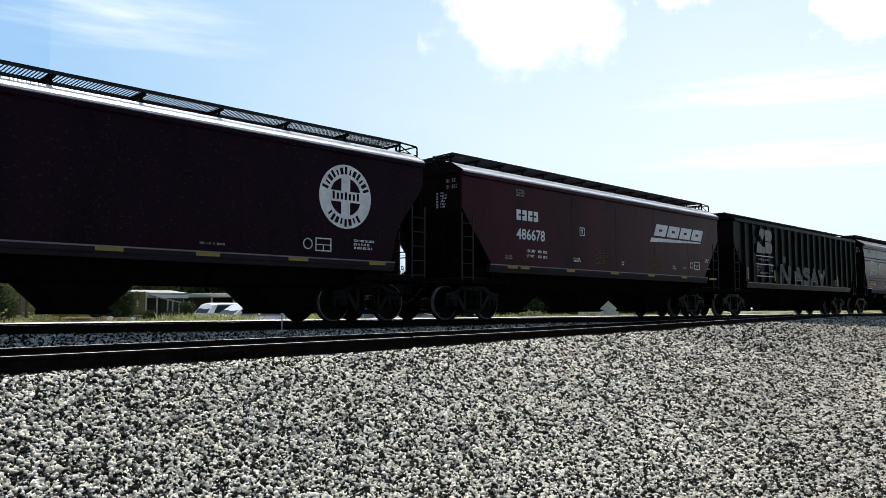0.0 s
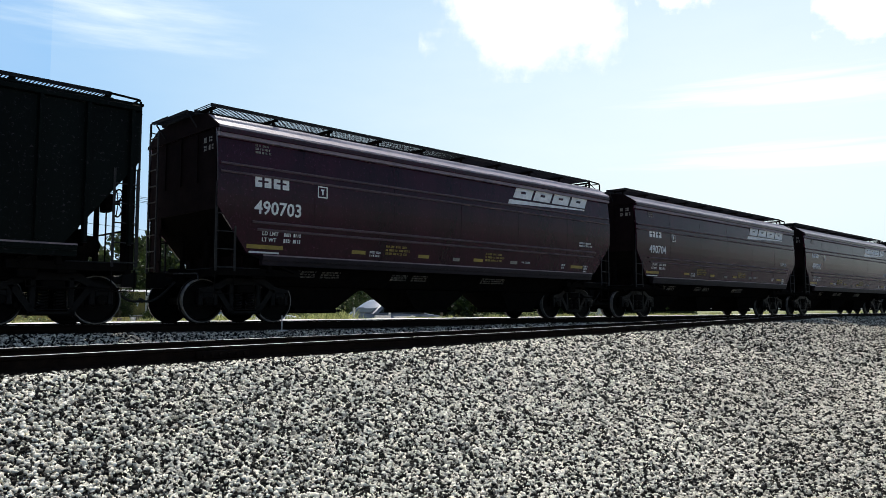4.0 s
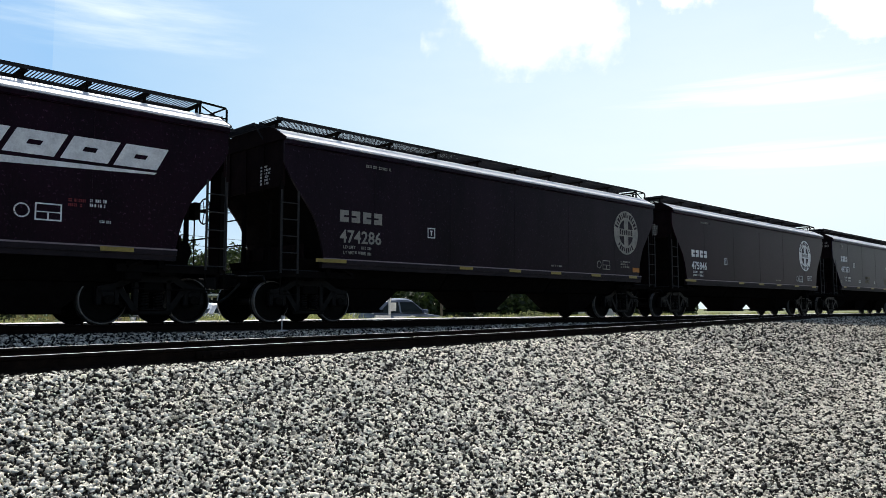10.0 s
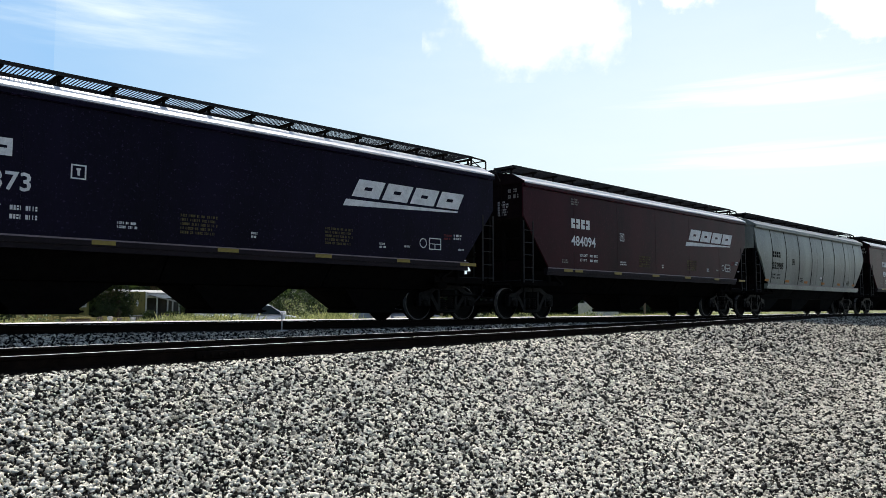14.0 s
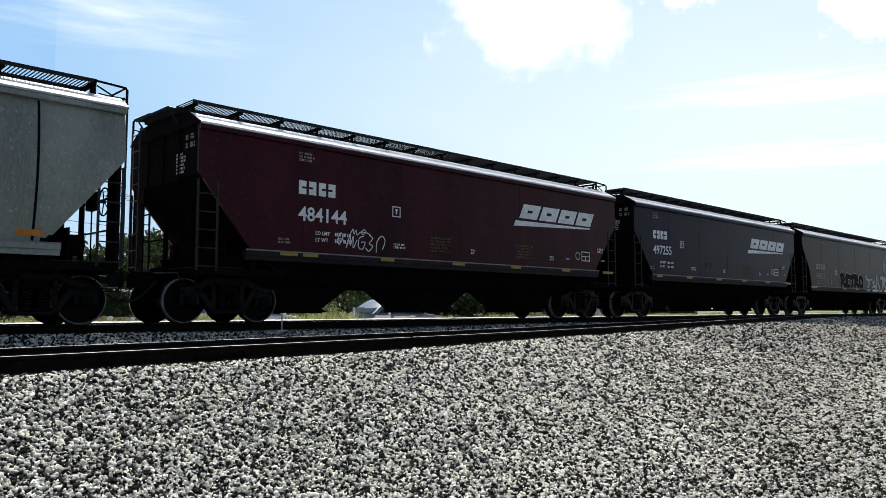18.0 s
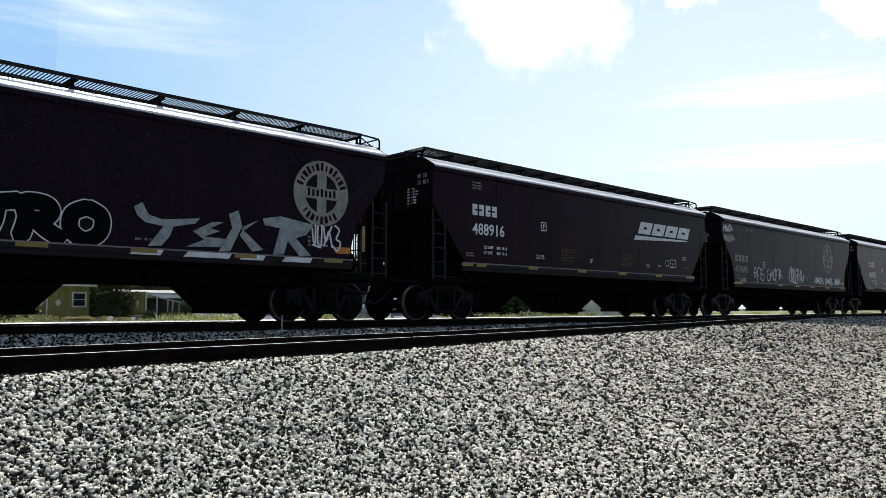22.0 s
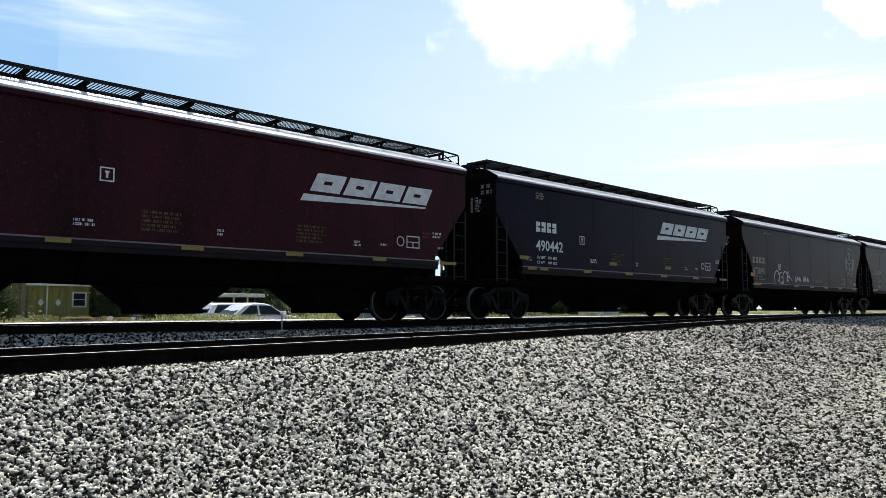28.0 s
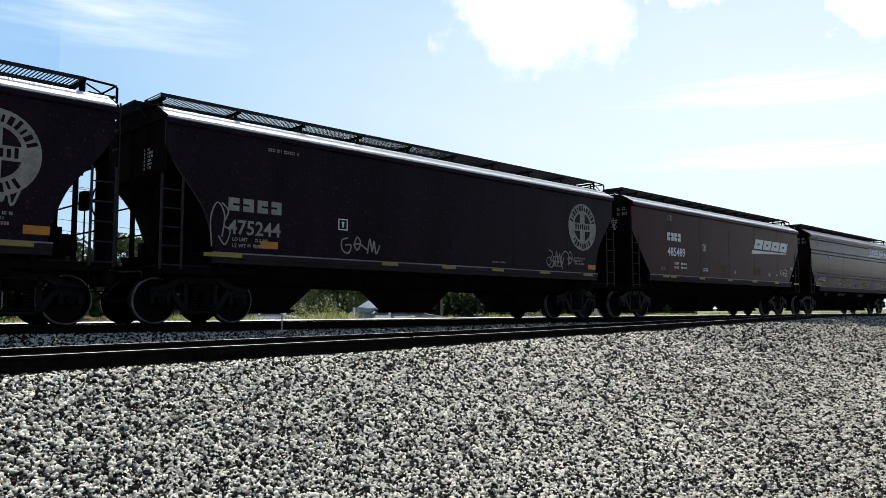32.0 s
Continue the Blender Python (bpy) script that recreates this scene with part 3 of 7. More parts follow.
def ribbon(pts, r, depth):
    """One flat painted stroke of half width r through the points, rounded at its ends, as one closed strip."""
    fine = []
    for i in range(len(pts) - 1):
        p0, p1, p2, p3 = (Vector(pts[min(max(j, 0), len(pts) - 1)]) for j in (i - 1, i, i + 1, i + 2))
        for k in range(5):
            t = k / 5
            fine.append(0.5 * ((2 * p1) + (p2 - p0) * t + (2 * p0 - 5 * p1 + 4 * p2 - p3) * t * t + (3 * p1 - p0 - 3 * p2 + p3) * t ** 3))
    fine.append(Vector(pts[-1]))
    d0, d1 = (fine[1] - fine[0]).normalized(), (fine[-1] - fine[-2]).normalized()
    fine = [fine[0] - d0 * r * 0.7] + fine + [fine[-1] + d1 * r * 0.7]
    n, vs = len(fine), []
    for i, p in enumerate(fine):
        d = (fine[min(i + 1, n - 1)] - fine[max(i - 1, 0)]).normalized()
        w = r * (0.5 if i in (0, n - 1) else 1.0)
        for e in (-1, 1):
            for y in (-depth - 0.0022 * i / n, 0.0):
                vs.append((p.x - d.y * w * e, y, p.y + d.x * w * e))
    fs = []
    for i in range(n - 1):
        q = 4 * i
        fs += [(q, q + 4, q + 6, q + 2), (q + 1, q + 3, q + 7, q + 5), (q, q + 1, q + 5, q + 4), (q + 2, q + 6, q + 7, q + 3)]
    return vs, fs + [(0, 2, 3, 1), (4 * n - 4, 4 * n - 3, 4 * n - 1, 4 * n - 2)]


# strokes of jagged sprayed shapes, in a unit square
SHAPES = {
    "r": [[(0.0, 0.0), (0.12, 0.55), (0.05, 1.0), (0.55, 1.0), (0.72, 0.78), (0.55, 0.55), (0.2, 0.5)], [(0.35, 0.5), (0.6, 0.25), (0.95, 0.0)]],
    "e": [[(0.85, 0.92), (0.3, 1.0), (0.1, 0.72), (0.45, 0.52), (0.08, 0.32), (0.25, 0.02), (0.9, 0.08)]],
    "t": [[(-0.05, 0.85), (0.5, 0.92), (1.05, 1.02)], [(0.55, 0.9), (0.5, 0.45), (0.35, 0.0)]],
    "o": [[(0.5, 1.0), (0.12, 0.78), (0.08, 0.3), (0.45, 0.0), (0.85, 0.25), (0.88, 0.75), (0.5, 1.0)]],
    "n": [[(0.02, 0.0), (0.06, 1.0)], [(0.10, 1.0), (0.72, 0.02)], [(0.84, 0.0), (0.88, 1.0)]],
    "a": [[(0.0, 0.0), (0.22, 0.5), (0.42, 1.0)], [(0.42, 1.0), (0.66, 0.5), (0.88, 0.0)], [(0.2, 0.34), (0.7, 0.34)]],
    "s": [[(0.85, 0.9), (0.25, 0.98), (0.12, 0.7), (0.75, 0.42), (0.7, 0.08), (0.05, 0.05)]],
    "v": [[(0.0, 1.0), (0.25, 0.5), (0.42, 0.0)], [(0.42, 0.0), (0.62, 0.5), (0.9, 1.0)]],
    "1": [[(0.0, 0.5), (0.25, 1.0), (0.55, 0.7), (0.3, 0.25), (0.05, 0.55), (0.5, 0.6), (1.1, 0.3)]],
    "2": [[(0.0, 0.1), (0.2, 0.95), (0.4, 0.2), (0.55, 0.85), (0.75, 0.1), (1.05, 0.6)]],
    "3": [[(0.1, 1.0), (0.55, 0.8), (0.25, 0.45), (0.7, 0.3), (0.35, -0.05), (-0.1, 0.15)]],
    "4": [[(0.0, 0.2), (0.4, 0.9), (0.9, 0.6), (0.5, 0.1), (0.15, 0.7)], [(0.6, 1.1), (0.8, 0.2)]],
    "5": [[(0.05, 0.9), (0.3, 0.3), (0.6, 0.75), (0.95, 0.1)], [(0.1, 0.15), (0.9, 0.95)]],
    "6": [[(0.1, -0.1), (0.0, 0.6), (0.45, 1.0), (0.95, 0.7), (0.8, 0.15)]],
    "7": [[(0.0, 1.0), (0.12, 0.45), (0.35, 0.2), (0.35, 0.95)], [(0.6, 1.0), (0.6, 0.3), (0.95, 0.15), (1.0, 1.0)], [(0.1, 0.15), (0.9, 0.05)]],
    "8": [[(0.6, 0.9), (0.15, 0.75), (0.2, 0.2), (0.7, 0.05), (0.9, 0.5), (0.45, 0.5)]],
}


def sprayed(car, shapes, u, z, w, hgt, r, mat, ln, label, name="scrawl", depth=0.002, proud=0.004, gap=0.12, lean=0.0, y=None):
    """A row of sprayed shapes, each a part of its own."""
    n = len(shapes)
    step = w / n
    for i, key in enumerate(shapes):
        if key == " ":
            continue
        g = Geo()
        for j, line in enumerate(SHAPES[key]):
            pts = [((a * step * (1 - gap)) + lean * b * hgt, b * hgt) for a, b in line]
            g.add(*ribbon(pts, r, depth + 0.0004 * j + 0.0007 * (i % 2)))
        me = g.mesh(name, mat)
        if y is None:
            on_side(car, name, me, mat, u + i * step, z, ln, label, proud=proud)
        else:
            part(name, me, mat, car, label, pose(u + i * step - ln / 2, y, z))


def cut_letters(car, polys, u, z, ln, fill, rim, edge=0.022):
    """Angular sprayed letters: each a filled outline with a thin darker or paler border laid under it."""
    for poly in polys:
        pts = [Vector((a, b)) for a, b in poly]
        n = len(pts)
        area = sum(pts[i].x * pts[(i + 1) % n].y - pts[(i + 1) % n].x * pts[i].y for i in range(n))
        wide = []
        for i in range(n):
            d0, d1 = (pts[i] - pts[i - 1]).normalized(), (pts[(i + 1) % n] - pts[i]).normalized()
            m = Vector((d0.y + d1.y, -d0.x - d1.x)) * (1 if area > 0 else -1)
            m = m.normalized() if m.length > 0.3 else Vector((d0.x - d1.x, d0.y - d1.y)).normalized()
            wide.append(pts[i] + m * edge)
        on_side(car, "spray_outline", slab([tuple(p) for p in wide]).mesh("spray_outline", rim), rim, u, z, ln, "border of a spray-painted letter", proud=0.0045)
        on_side(car, "spray_fill", slab([tuple(p) for p in pts]).mesh("spray_fill", fill), fill, u, z, ln, "silver fill of a spray-painted letter", proud=0.0085)


# one angular piece of four letters, in metres along and above the sill
JAGGED = [
    [(0.06, 0.78), (0.21, 0.87), (0.34, 0.65), (0.59, 0.58), (1.36, 0.66), (1.27, 0.55), (0.83, 0.46), (0.76, 0.27), (0.60, 0.08), (0.34, 0.06), (0.63, 0.45), (0.28, 0.50), (0.12, 0.62)],
    [(1.22, 0.40), (1.62, 0.61), (1.88, 0.63), (1.58, 0.48), (1.80, 0.44), (1.46, 0.31), (1.94, 0.29), (1.80, 0.12), (1.09, 0.09), (1.46, 0.25)],
    [(1.98, 0.80), (2.19, 0.90), (2.29, 0.58), (2.22, 0.44), (2.03, 0.05), (1.77, 0.03), (2.06, 0.52)],
    [(2.66, 0.73), (2.33, 0.49), (2.79, 0.12), (2.53, 0.07), (2.24, 0.38), (2.31, 0.57)],
    [(2.76, 0.78), (3.20, 0.86), (4.05, 0.74), (3.85, 0.50), (3.58, 0.42), (3.98, 0.06), (3.68, 0.03), (3.38, 0.34), (3.29, 0.05), (3.02, 0.03), (3.18, 0.60), (2.81, 0.64)],
]


def piece(car, shapes, u, z, w, hgt, r, ln, fill, rim, y=None, share=0.74):
    """Thick sprayed letters: a rim, with a narrower fill over it."""
    dy = None if y is None else y
    sprayed(car, shapes, u, z, w, hgt, r, rim, ln, "pale outline of a spray-painted piece", "spray_outline", y=dy)
    sprayed(car, shapes, u, z, w, hgt, r * share, fill, ln, "fill of a spray-painted piece", "spray_fill", proud=0.009, y=None if y is None else y - 0.005)


def wide_box_mesh(mat, w=0.43, hgt=0.30, t=0.025):
    """A framed box with lines across and a small ring before it."""
    g = Geo()
    g.prism(rect(0, w, 0, t), -0.003, 0).prism(rect(0, w, hgt - t, hgt), -0.003, 0).prism(rect(0, t, t, hgt - t), -0.003, 0).prism(rect(w - t, w, t, hgt - t), -0.003, 0)
    g.prism(rect(t, w - t, hgt * 0.46, hgt * 0.52), -0.003, 0).prism(rect(w * 0.46, w * 0.52, t, hgt * 0.46), -0.003, 0)
    n, cx, cz = 16, -0.20, hgt * 0.5
    for i in range(n):
        a, b = 2 * math.pi * i / n, 2 * math.pi * (i + 0.85) / n
        g.prism([(cx + r * math.cos(u), cz + r * math.sin(u)) for r, u in ((0.125, a), (0.125, b), (0.10, b), (0.10, a))], -0.003, 0)
    return g.mesh("stencil_box", mat)


def frame_box_mesh(mat, w=0.34, t=0.03):
    g = Geo()
    g.prism(rect(0, w, 0, t), -0.003, 0).prism(rect(0, w, w - t, w), -0.003, 0).prism(rect(0, t, t, w - t), -0.003, 0).prism(rect(w - t, w, t, w - t), -0.003, 0)
    g.prism(rect(w * 0.35, w * 0.65, w * 0.62, w * 0.75), -0.003, 0).prism(rect(w * 0.42, w * 0.58, w * 0.25, w * 0.62), -0.003, 0)
    return g.mesh("stencil_box", mat)


CARS = []
BELLY = rough_mat("near_black_belly_paint", (0.012, 0.0125, 0.012), (0.005, 0.005, 0.0048), 0.9, scale=1.5, fine=25, bump=0.1, spec=0.05)
TEAL = rough_mat("dull_teal_spray", (0.020, 0.027, 0.027), (0.008, 0.012, 0.012), 0.5, scale=3, fine=20, bump=0)


def hopper_car(kind, label, paint, x0, ln, roof=None, steep=0.23, edge="diag", bulge=0.0, zb=4.58, top=TOP, short=0.0, brackets=9, low=0.0):
    """A covered hopper; x0: where its middle stands at the start; short: how far each end of the hull stands back from the frame's."""
    h, hull = ln / 2, ln - 2 * short
    e = hull / 2
    car = thing("hopper_car", label, "freight car", "cars of the train", at=pose(x0, TRACK_Y, 0))
    k = (kind, ln, paint.name)
    # the ends are coloured darker than the sides to hold their shade
    ends = paint if paint is GREY else END_SHADE
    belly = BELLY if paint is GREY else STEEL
    for s in (-1, 1):
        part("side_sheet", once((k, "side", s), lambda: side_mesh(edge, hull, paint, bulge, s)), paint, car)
        part("side_sill", once((k, "sill", s), lambda: sill_mesh(ln, paint if paint in (GREY, GREEN) else SILLP, s)), paint, car, at=pose(0, 0, low))
        part("sill_edge", once((ln, "sill_edge", s), lambda: sill_edge_mesh(ln, s)), BANDP, car, "thin pale strip along the sill", pose(0, 0, low))
        turn = 0 if s > 0 else 180
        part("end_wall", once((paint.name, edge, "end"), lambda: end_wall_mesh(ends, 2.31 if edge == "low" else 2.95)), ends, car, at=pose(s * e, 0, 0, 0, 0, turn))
        part("slope_sheet", once((paint.name, edge, "slope"), lambda: slope_mesh(edge, paint)), paint, car, at=pose(s * e, 0, 0, 0, 0, turn))
        part("gable", once((k, "gable"), lambda: gable_mesh(steep, ends)), ends, car, at=pose(s * e + (0.002 if s > 0 else -0.037), 0, top))
        part("corner_panel", once("corner_panel", corner_panel_mesh), END_SHADE, car, at=pose(s * (e - 0.03), 0, 0, 0, 0, turn))
        part("bulkhead", once("bulkhead", bulkhead_mesh), END_SHADE, car, at=pose(s * (h - 0.80), 0, 0, 0, 0, turn))
        for y in (-0.75, 0.0, 0.75):
            part("end_post", once((paint.name, "end_post"), lambda: end_post_mesh(ends)), ends, car, at=pose(s * e, y, 0, 0, 0, turn))
    for i in range(1, 6):
        part("weld_seam", once((paint.name, "weld", bulge), lambda: weld_mesh(paint, bulge)), paint, car, at=pose(-h + ln * i / 6, 0, 0))
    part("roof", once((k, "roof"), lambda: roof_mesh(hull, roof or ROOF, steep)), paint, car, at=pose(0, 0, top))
    part("eave_rail", once((k, "eave"), lambda: eave_mesh(hull, paint)), paint, car, at=pose(0, 0, top))
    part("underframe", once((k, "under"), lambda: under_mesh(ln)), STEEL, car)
    part("hatch_cover", once((k, "hatch"), lambda: hatch_mesh(hull - 0.7)), GALV, car, at=pose(0, 0, 4.19 + steep + top))
    zb += top
    for y in (-0.80, 0.80):
        rb = part("running_board", once((k, "board"), lambda: running_board_mesh(hull)), GALV, car, "see-through metal grating walkway", pose(0, y, zb))
        for i in range(brackets + 1):
            part("bracket", once("bracket", bracket_mesh), STEEL, rb, at=pose(-e + 0.12 + (hull - 0.56) * i / brackets, 0, 0, 0, 0, 0 if y < 0 else 180))
    for s in (-1, 1):
        part("crossover_board", once("crossover", crossover_mesh), GALV, car, at=pose(s * (e + 0.02), 0, zb - 0.13, 0, 0, 0 if s > 0 else 180))
        part("platform", once("platform", platform_mesh), GALV, car, at=pose(s * (h - 0.08), 0, 0, 0, 0, 180 if s > 0 else 0))
        part("coupler", once("coupler", coupler_mesh), STEEL, car, at=pose(s * (h + 0.22), 0, 0, 0, 0, 0 if s > 0 else 180))
        part("air_hose", once("hose", hose_mesh), RUBBER, car, at=pose(s * (h + 0.12), 0, 0, 0, 0, 0 if s > 0 else 180))
        truck(car, s * (h - INSET - (0.13 if kind == "ring" else 0.0)) - 0.12)
        for y in (-1.60, 1.60):
            part("ladder", once(("ladder", s), lambda: ladder_mesh(1.05, 2.85)), STEEL, car, at=pose(s * (h - 0.22) - 0.21, y, 0))
            part("stirrup", once("stirrup", stirrup_mesh), STEEL, car, at=pose(s * (h - 0.22) - 0.21, y * 0.99, 0))
        part("end_ladder", once("end_ladder", lambda: ladder_mesh(1.1, 4.2)), STEEL, car, at=pose(s * (h + 0.24), -s * 1.05, 0, 0, 0, s * 90))
        part("handhold", once("handhold", handhold_mesh), STEEL, car, at=pose(s * (e - 0.02), -1.17 if s > 0 else 1.17, zb - 0.34, 0, 0, 0 if s > 0 else 180))
    part("brake_wheel", once("brake_wheel", brake_wheel_mesh), STEEL, car, at=pose(h + 0.05, -0.55, 2.35))
    part("air_reservoir", once("tank", tank_mesh), STEEL, car, at=pose(h - 1.0, -0.75, 1.46))
    part("brake_valve", once("valve", valve_mesh), STEEL, car, at=pose(h - 1.75, -1.3, 1.02))
    step, gate_z = (ln - 5.75) / 2 - 0.35, 0.15 if paint is GREY else 0.19
    q = 0.76 if kind == "ring" else 1.0
    for i in (-1, 0, 1):
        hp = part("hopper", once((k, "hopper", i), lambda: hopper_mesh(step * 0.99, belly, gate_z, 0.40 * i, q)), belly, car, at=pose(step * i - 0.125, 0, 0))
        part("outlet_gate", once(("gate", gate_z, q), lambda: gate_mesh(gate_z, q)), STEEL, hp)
    CARS.append((car, x0))
    return car


def on_side(car, name, mesh, mat, u, z, ln, label="", bulge=0.0, proud=0.004):
    """Puts a painted shape on the near side, u metres from its leading end."""
    y = -(side_y(bulge, z) + proud)
    lean = math.degrees(math.atan(bulge * math.pi / 2.7 * math.cos(math.pi * (z + 0.15 - 1.42) / 2.7))) if bulge else 0.0
    small = name in ("lettering", "warning_panel", "builder_mark", "ring_mark", "weight_line")
    return part(name, mesh, mat, car, label, pose(u - ln / 2, y - (0.004 if bulge else 0), z, lean), kind="stuff" if small else "")


def strip(car, ln, u0, u1, z, stripe=YELLOW):
    w = round((u1 - u0) / 2, 2)
    part("reflector", once(("reflector", stripe.name, w), lambda: Geo().cbox(-w, w, -0.006, 0.0, -0.04, 0.04, 0.002).mesh("reflector", stripe)), stripe, car, "yellow reflective strip", pose((u0 + u1) / 2 - ln / 2, -1.668, z))


def words(car, ln, u, z, rows, w, pitch, ink, rnd, bulge=0.0, name="lettering", label=""):
    on_side(car, name, once(("words", rows, w, pitch, ink.name), lambda: bars_mesh(ink, rows, w, pitch, rnd)), ink, u, z, ln, label, bulge)


def common_marks(car, ln, rnd, ink=WHITE, stripe=YELLOW, bulge=0.0, low=0.0):
    """Small stencils and reflectors of the cars with a ring emblem and of the smooth car."""
    strip(car, ln, 0.85, 1.70, 1.362 + low, stripe)
    for u in (5.4, 7.4, 9.3, 11.4, 13.6):
        strip(car, ln, u, u + 0.5, 1.362 + low, stripe)
    words(car, ln, 1.85, 1.56, 1, 0.55, 0.09, ink, rnd, bulge)
    words(car, ln, 9.4, 1.56, 1, 0.6, 0.075, ink, rnd, bulge)
    words(car, ln, 2.3, 3.62, 1, 0.9, 0.11, FADED, rnd, bulge, "builder_mark")


def slant_marks(car, ln, um, rnd, low):
    """Stencils of the cars with a slanted emblem, from where their number begins."""
    for a, b in ((-0.48, -0.05), (0.09, 0.48), (2.28, 2.70), (4.70, 5.15), (7.03, 7.47), (9.41, 9.82), (11.6, 12.2)):
        if um + a > 0.9:
            strip(car, ln, um + a, um + b, 1.362 + low)
    words(car, ln, um, 3.68, 3, 0.41, 0.075, FADED, rnd, name="builder_mark")
    words(car, ln, um - 0.5 if um > 1.6 else um - 0.25, 1.76, 2, 0.38, 0.07, FADED, rnd)
    words(car, ln, um + 2.74, 1.83, 2, 0.40, 0.075, WHITE, rnd)
    for u in (3.94, 7.33):
        words(car, ln, um + u, 2.07, 5, 0.78, 0.082, FADED_Y, rnd, name="warning_panel", label="faded yellow warning lettering")
    words(car, ln, um + 5.47, 1.83, 2, 0.18, 0.075, WHITE, rnd)
    words(car, ln, um + 8.9, 1.82, 2, 0.24, 0.075, WHITE, rnd)
    words(car, ln, um + 9.7, 1.80, 1, 0.24, 0.075, WHITE, rnd)
    on_side(car, "stencil_box", once(("wbox", WHITE.name), lambda: wide_box_mesh(WHITE)), WHITE, um + 10.53, 1.79, ln)
    words(car, ln, um + 11.06, 2.16, 2, 0.30, 0.085, FADED_R, rnd)
    words(car, ln, um + 11.42, 2.18, 2, 0.32, 0.085, WHITE, rnd)
    words(car, ln, um + 11.6, 1.82, 1, 0.2, 0.075, WHITE, rnd)


FADED_R = rough_mat("faded_red_lettering", (0.20, 0.020, 0.024), (0.09, 0.010, 0.012), 0.6, scale=4, fine=30, bump=0)
FADED_Y = rough_mat("faded_yellow_lettering", (0.13, 0.10, 0.03), (0.05, 0.04, 0.015), 0.6, scale=4, fine=30, bump=0)


def numbers(car, digits, ln, u, zm, zn, ink, hm=0.30, hn=0.30, blocks=4, bulge=0.0, w=1.0):
    bw = w / blocks * 0.74
    for i in range(blocks):
        on_side(car, "mark_block", once(("mark", round(bw, 3), hm, ink.name, i % 2), lambda: block_mesh(ink, bw, hm, i % 2)), ink, u + w * i / blocks, zm, ln, "plain painted block", bulge)
    wide = lambda s: max(v.co.x for v in text_mesh(s, hn, ink, 0.007).vertices)
    step = wide("00") - wide("0")
    for i, d in enumerate(digits):
        on_side(car, "car_number", text_mesh(d, hn, ink, 0.007), ink, u + step * i, zn, ln, "painted digit", bulge)


# where number (from the leading end; height), mark (height) and box stand on each car
SPOTS = {"486678": (2.25, 2.45, 3.0, 5.5), "483425": (1.62, 2.17, 2.63, 4.5), "497373": (1.22, 2.42, 2.98, 3.3), "484094": (2.33, 2.42, 2.96, 5.24), "484144": (2.34, 2.38, 2.96, 5.2), "497255": (1.24, 2.42, 2.96, 3.35),
         "488916": (1.47, 2.46, 2.98, 4.6), "485762": (1.90, 2.26, 2.86, 4.45), "486353": (2.17, 2.44, 3.0, 5.5), "490442": (1.75, 2.17, 2.72, 4.1), "485489": (2.40, 2.40, 2.95, 5.3)}
RINGS = {"": 2.5, "474286": 1.88, "475846": 2.48, "474921": 1.9, "479693": 3.45, "473095": 2.0, "475244": 1.78}


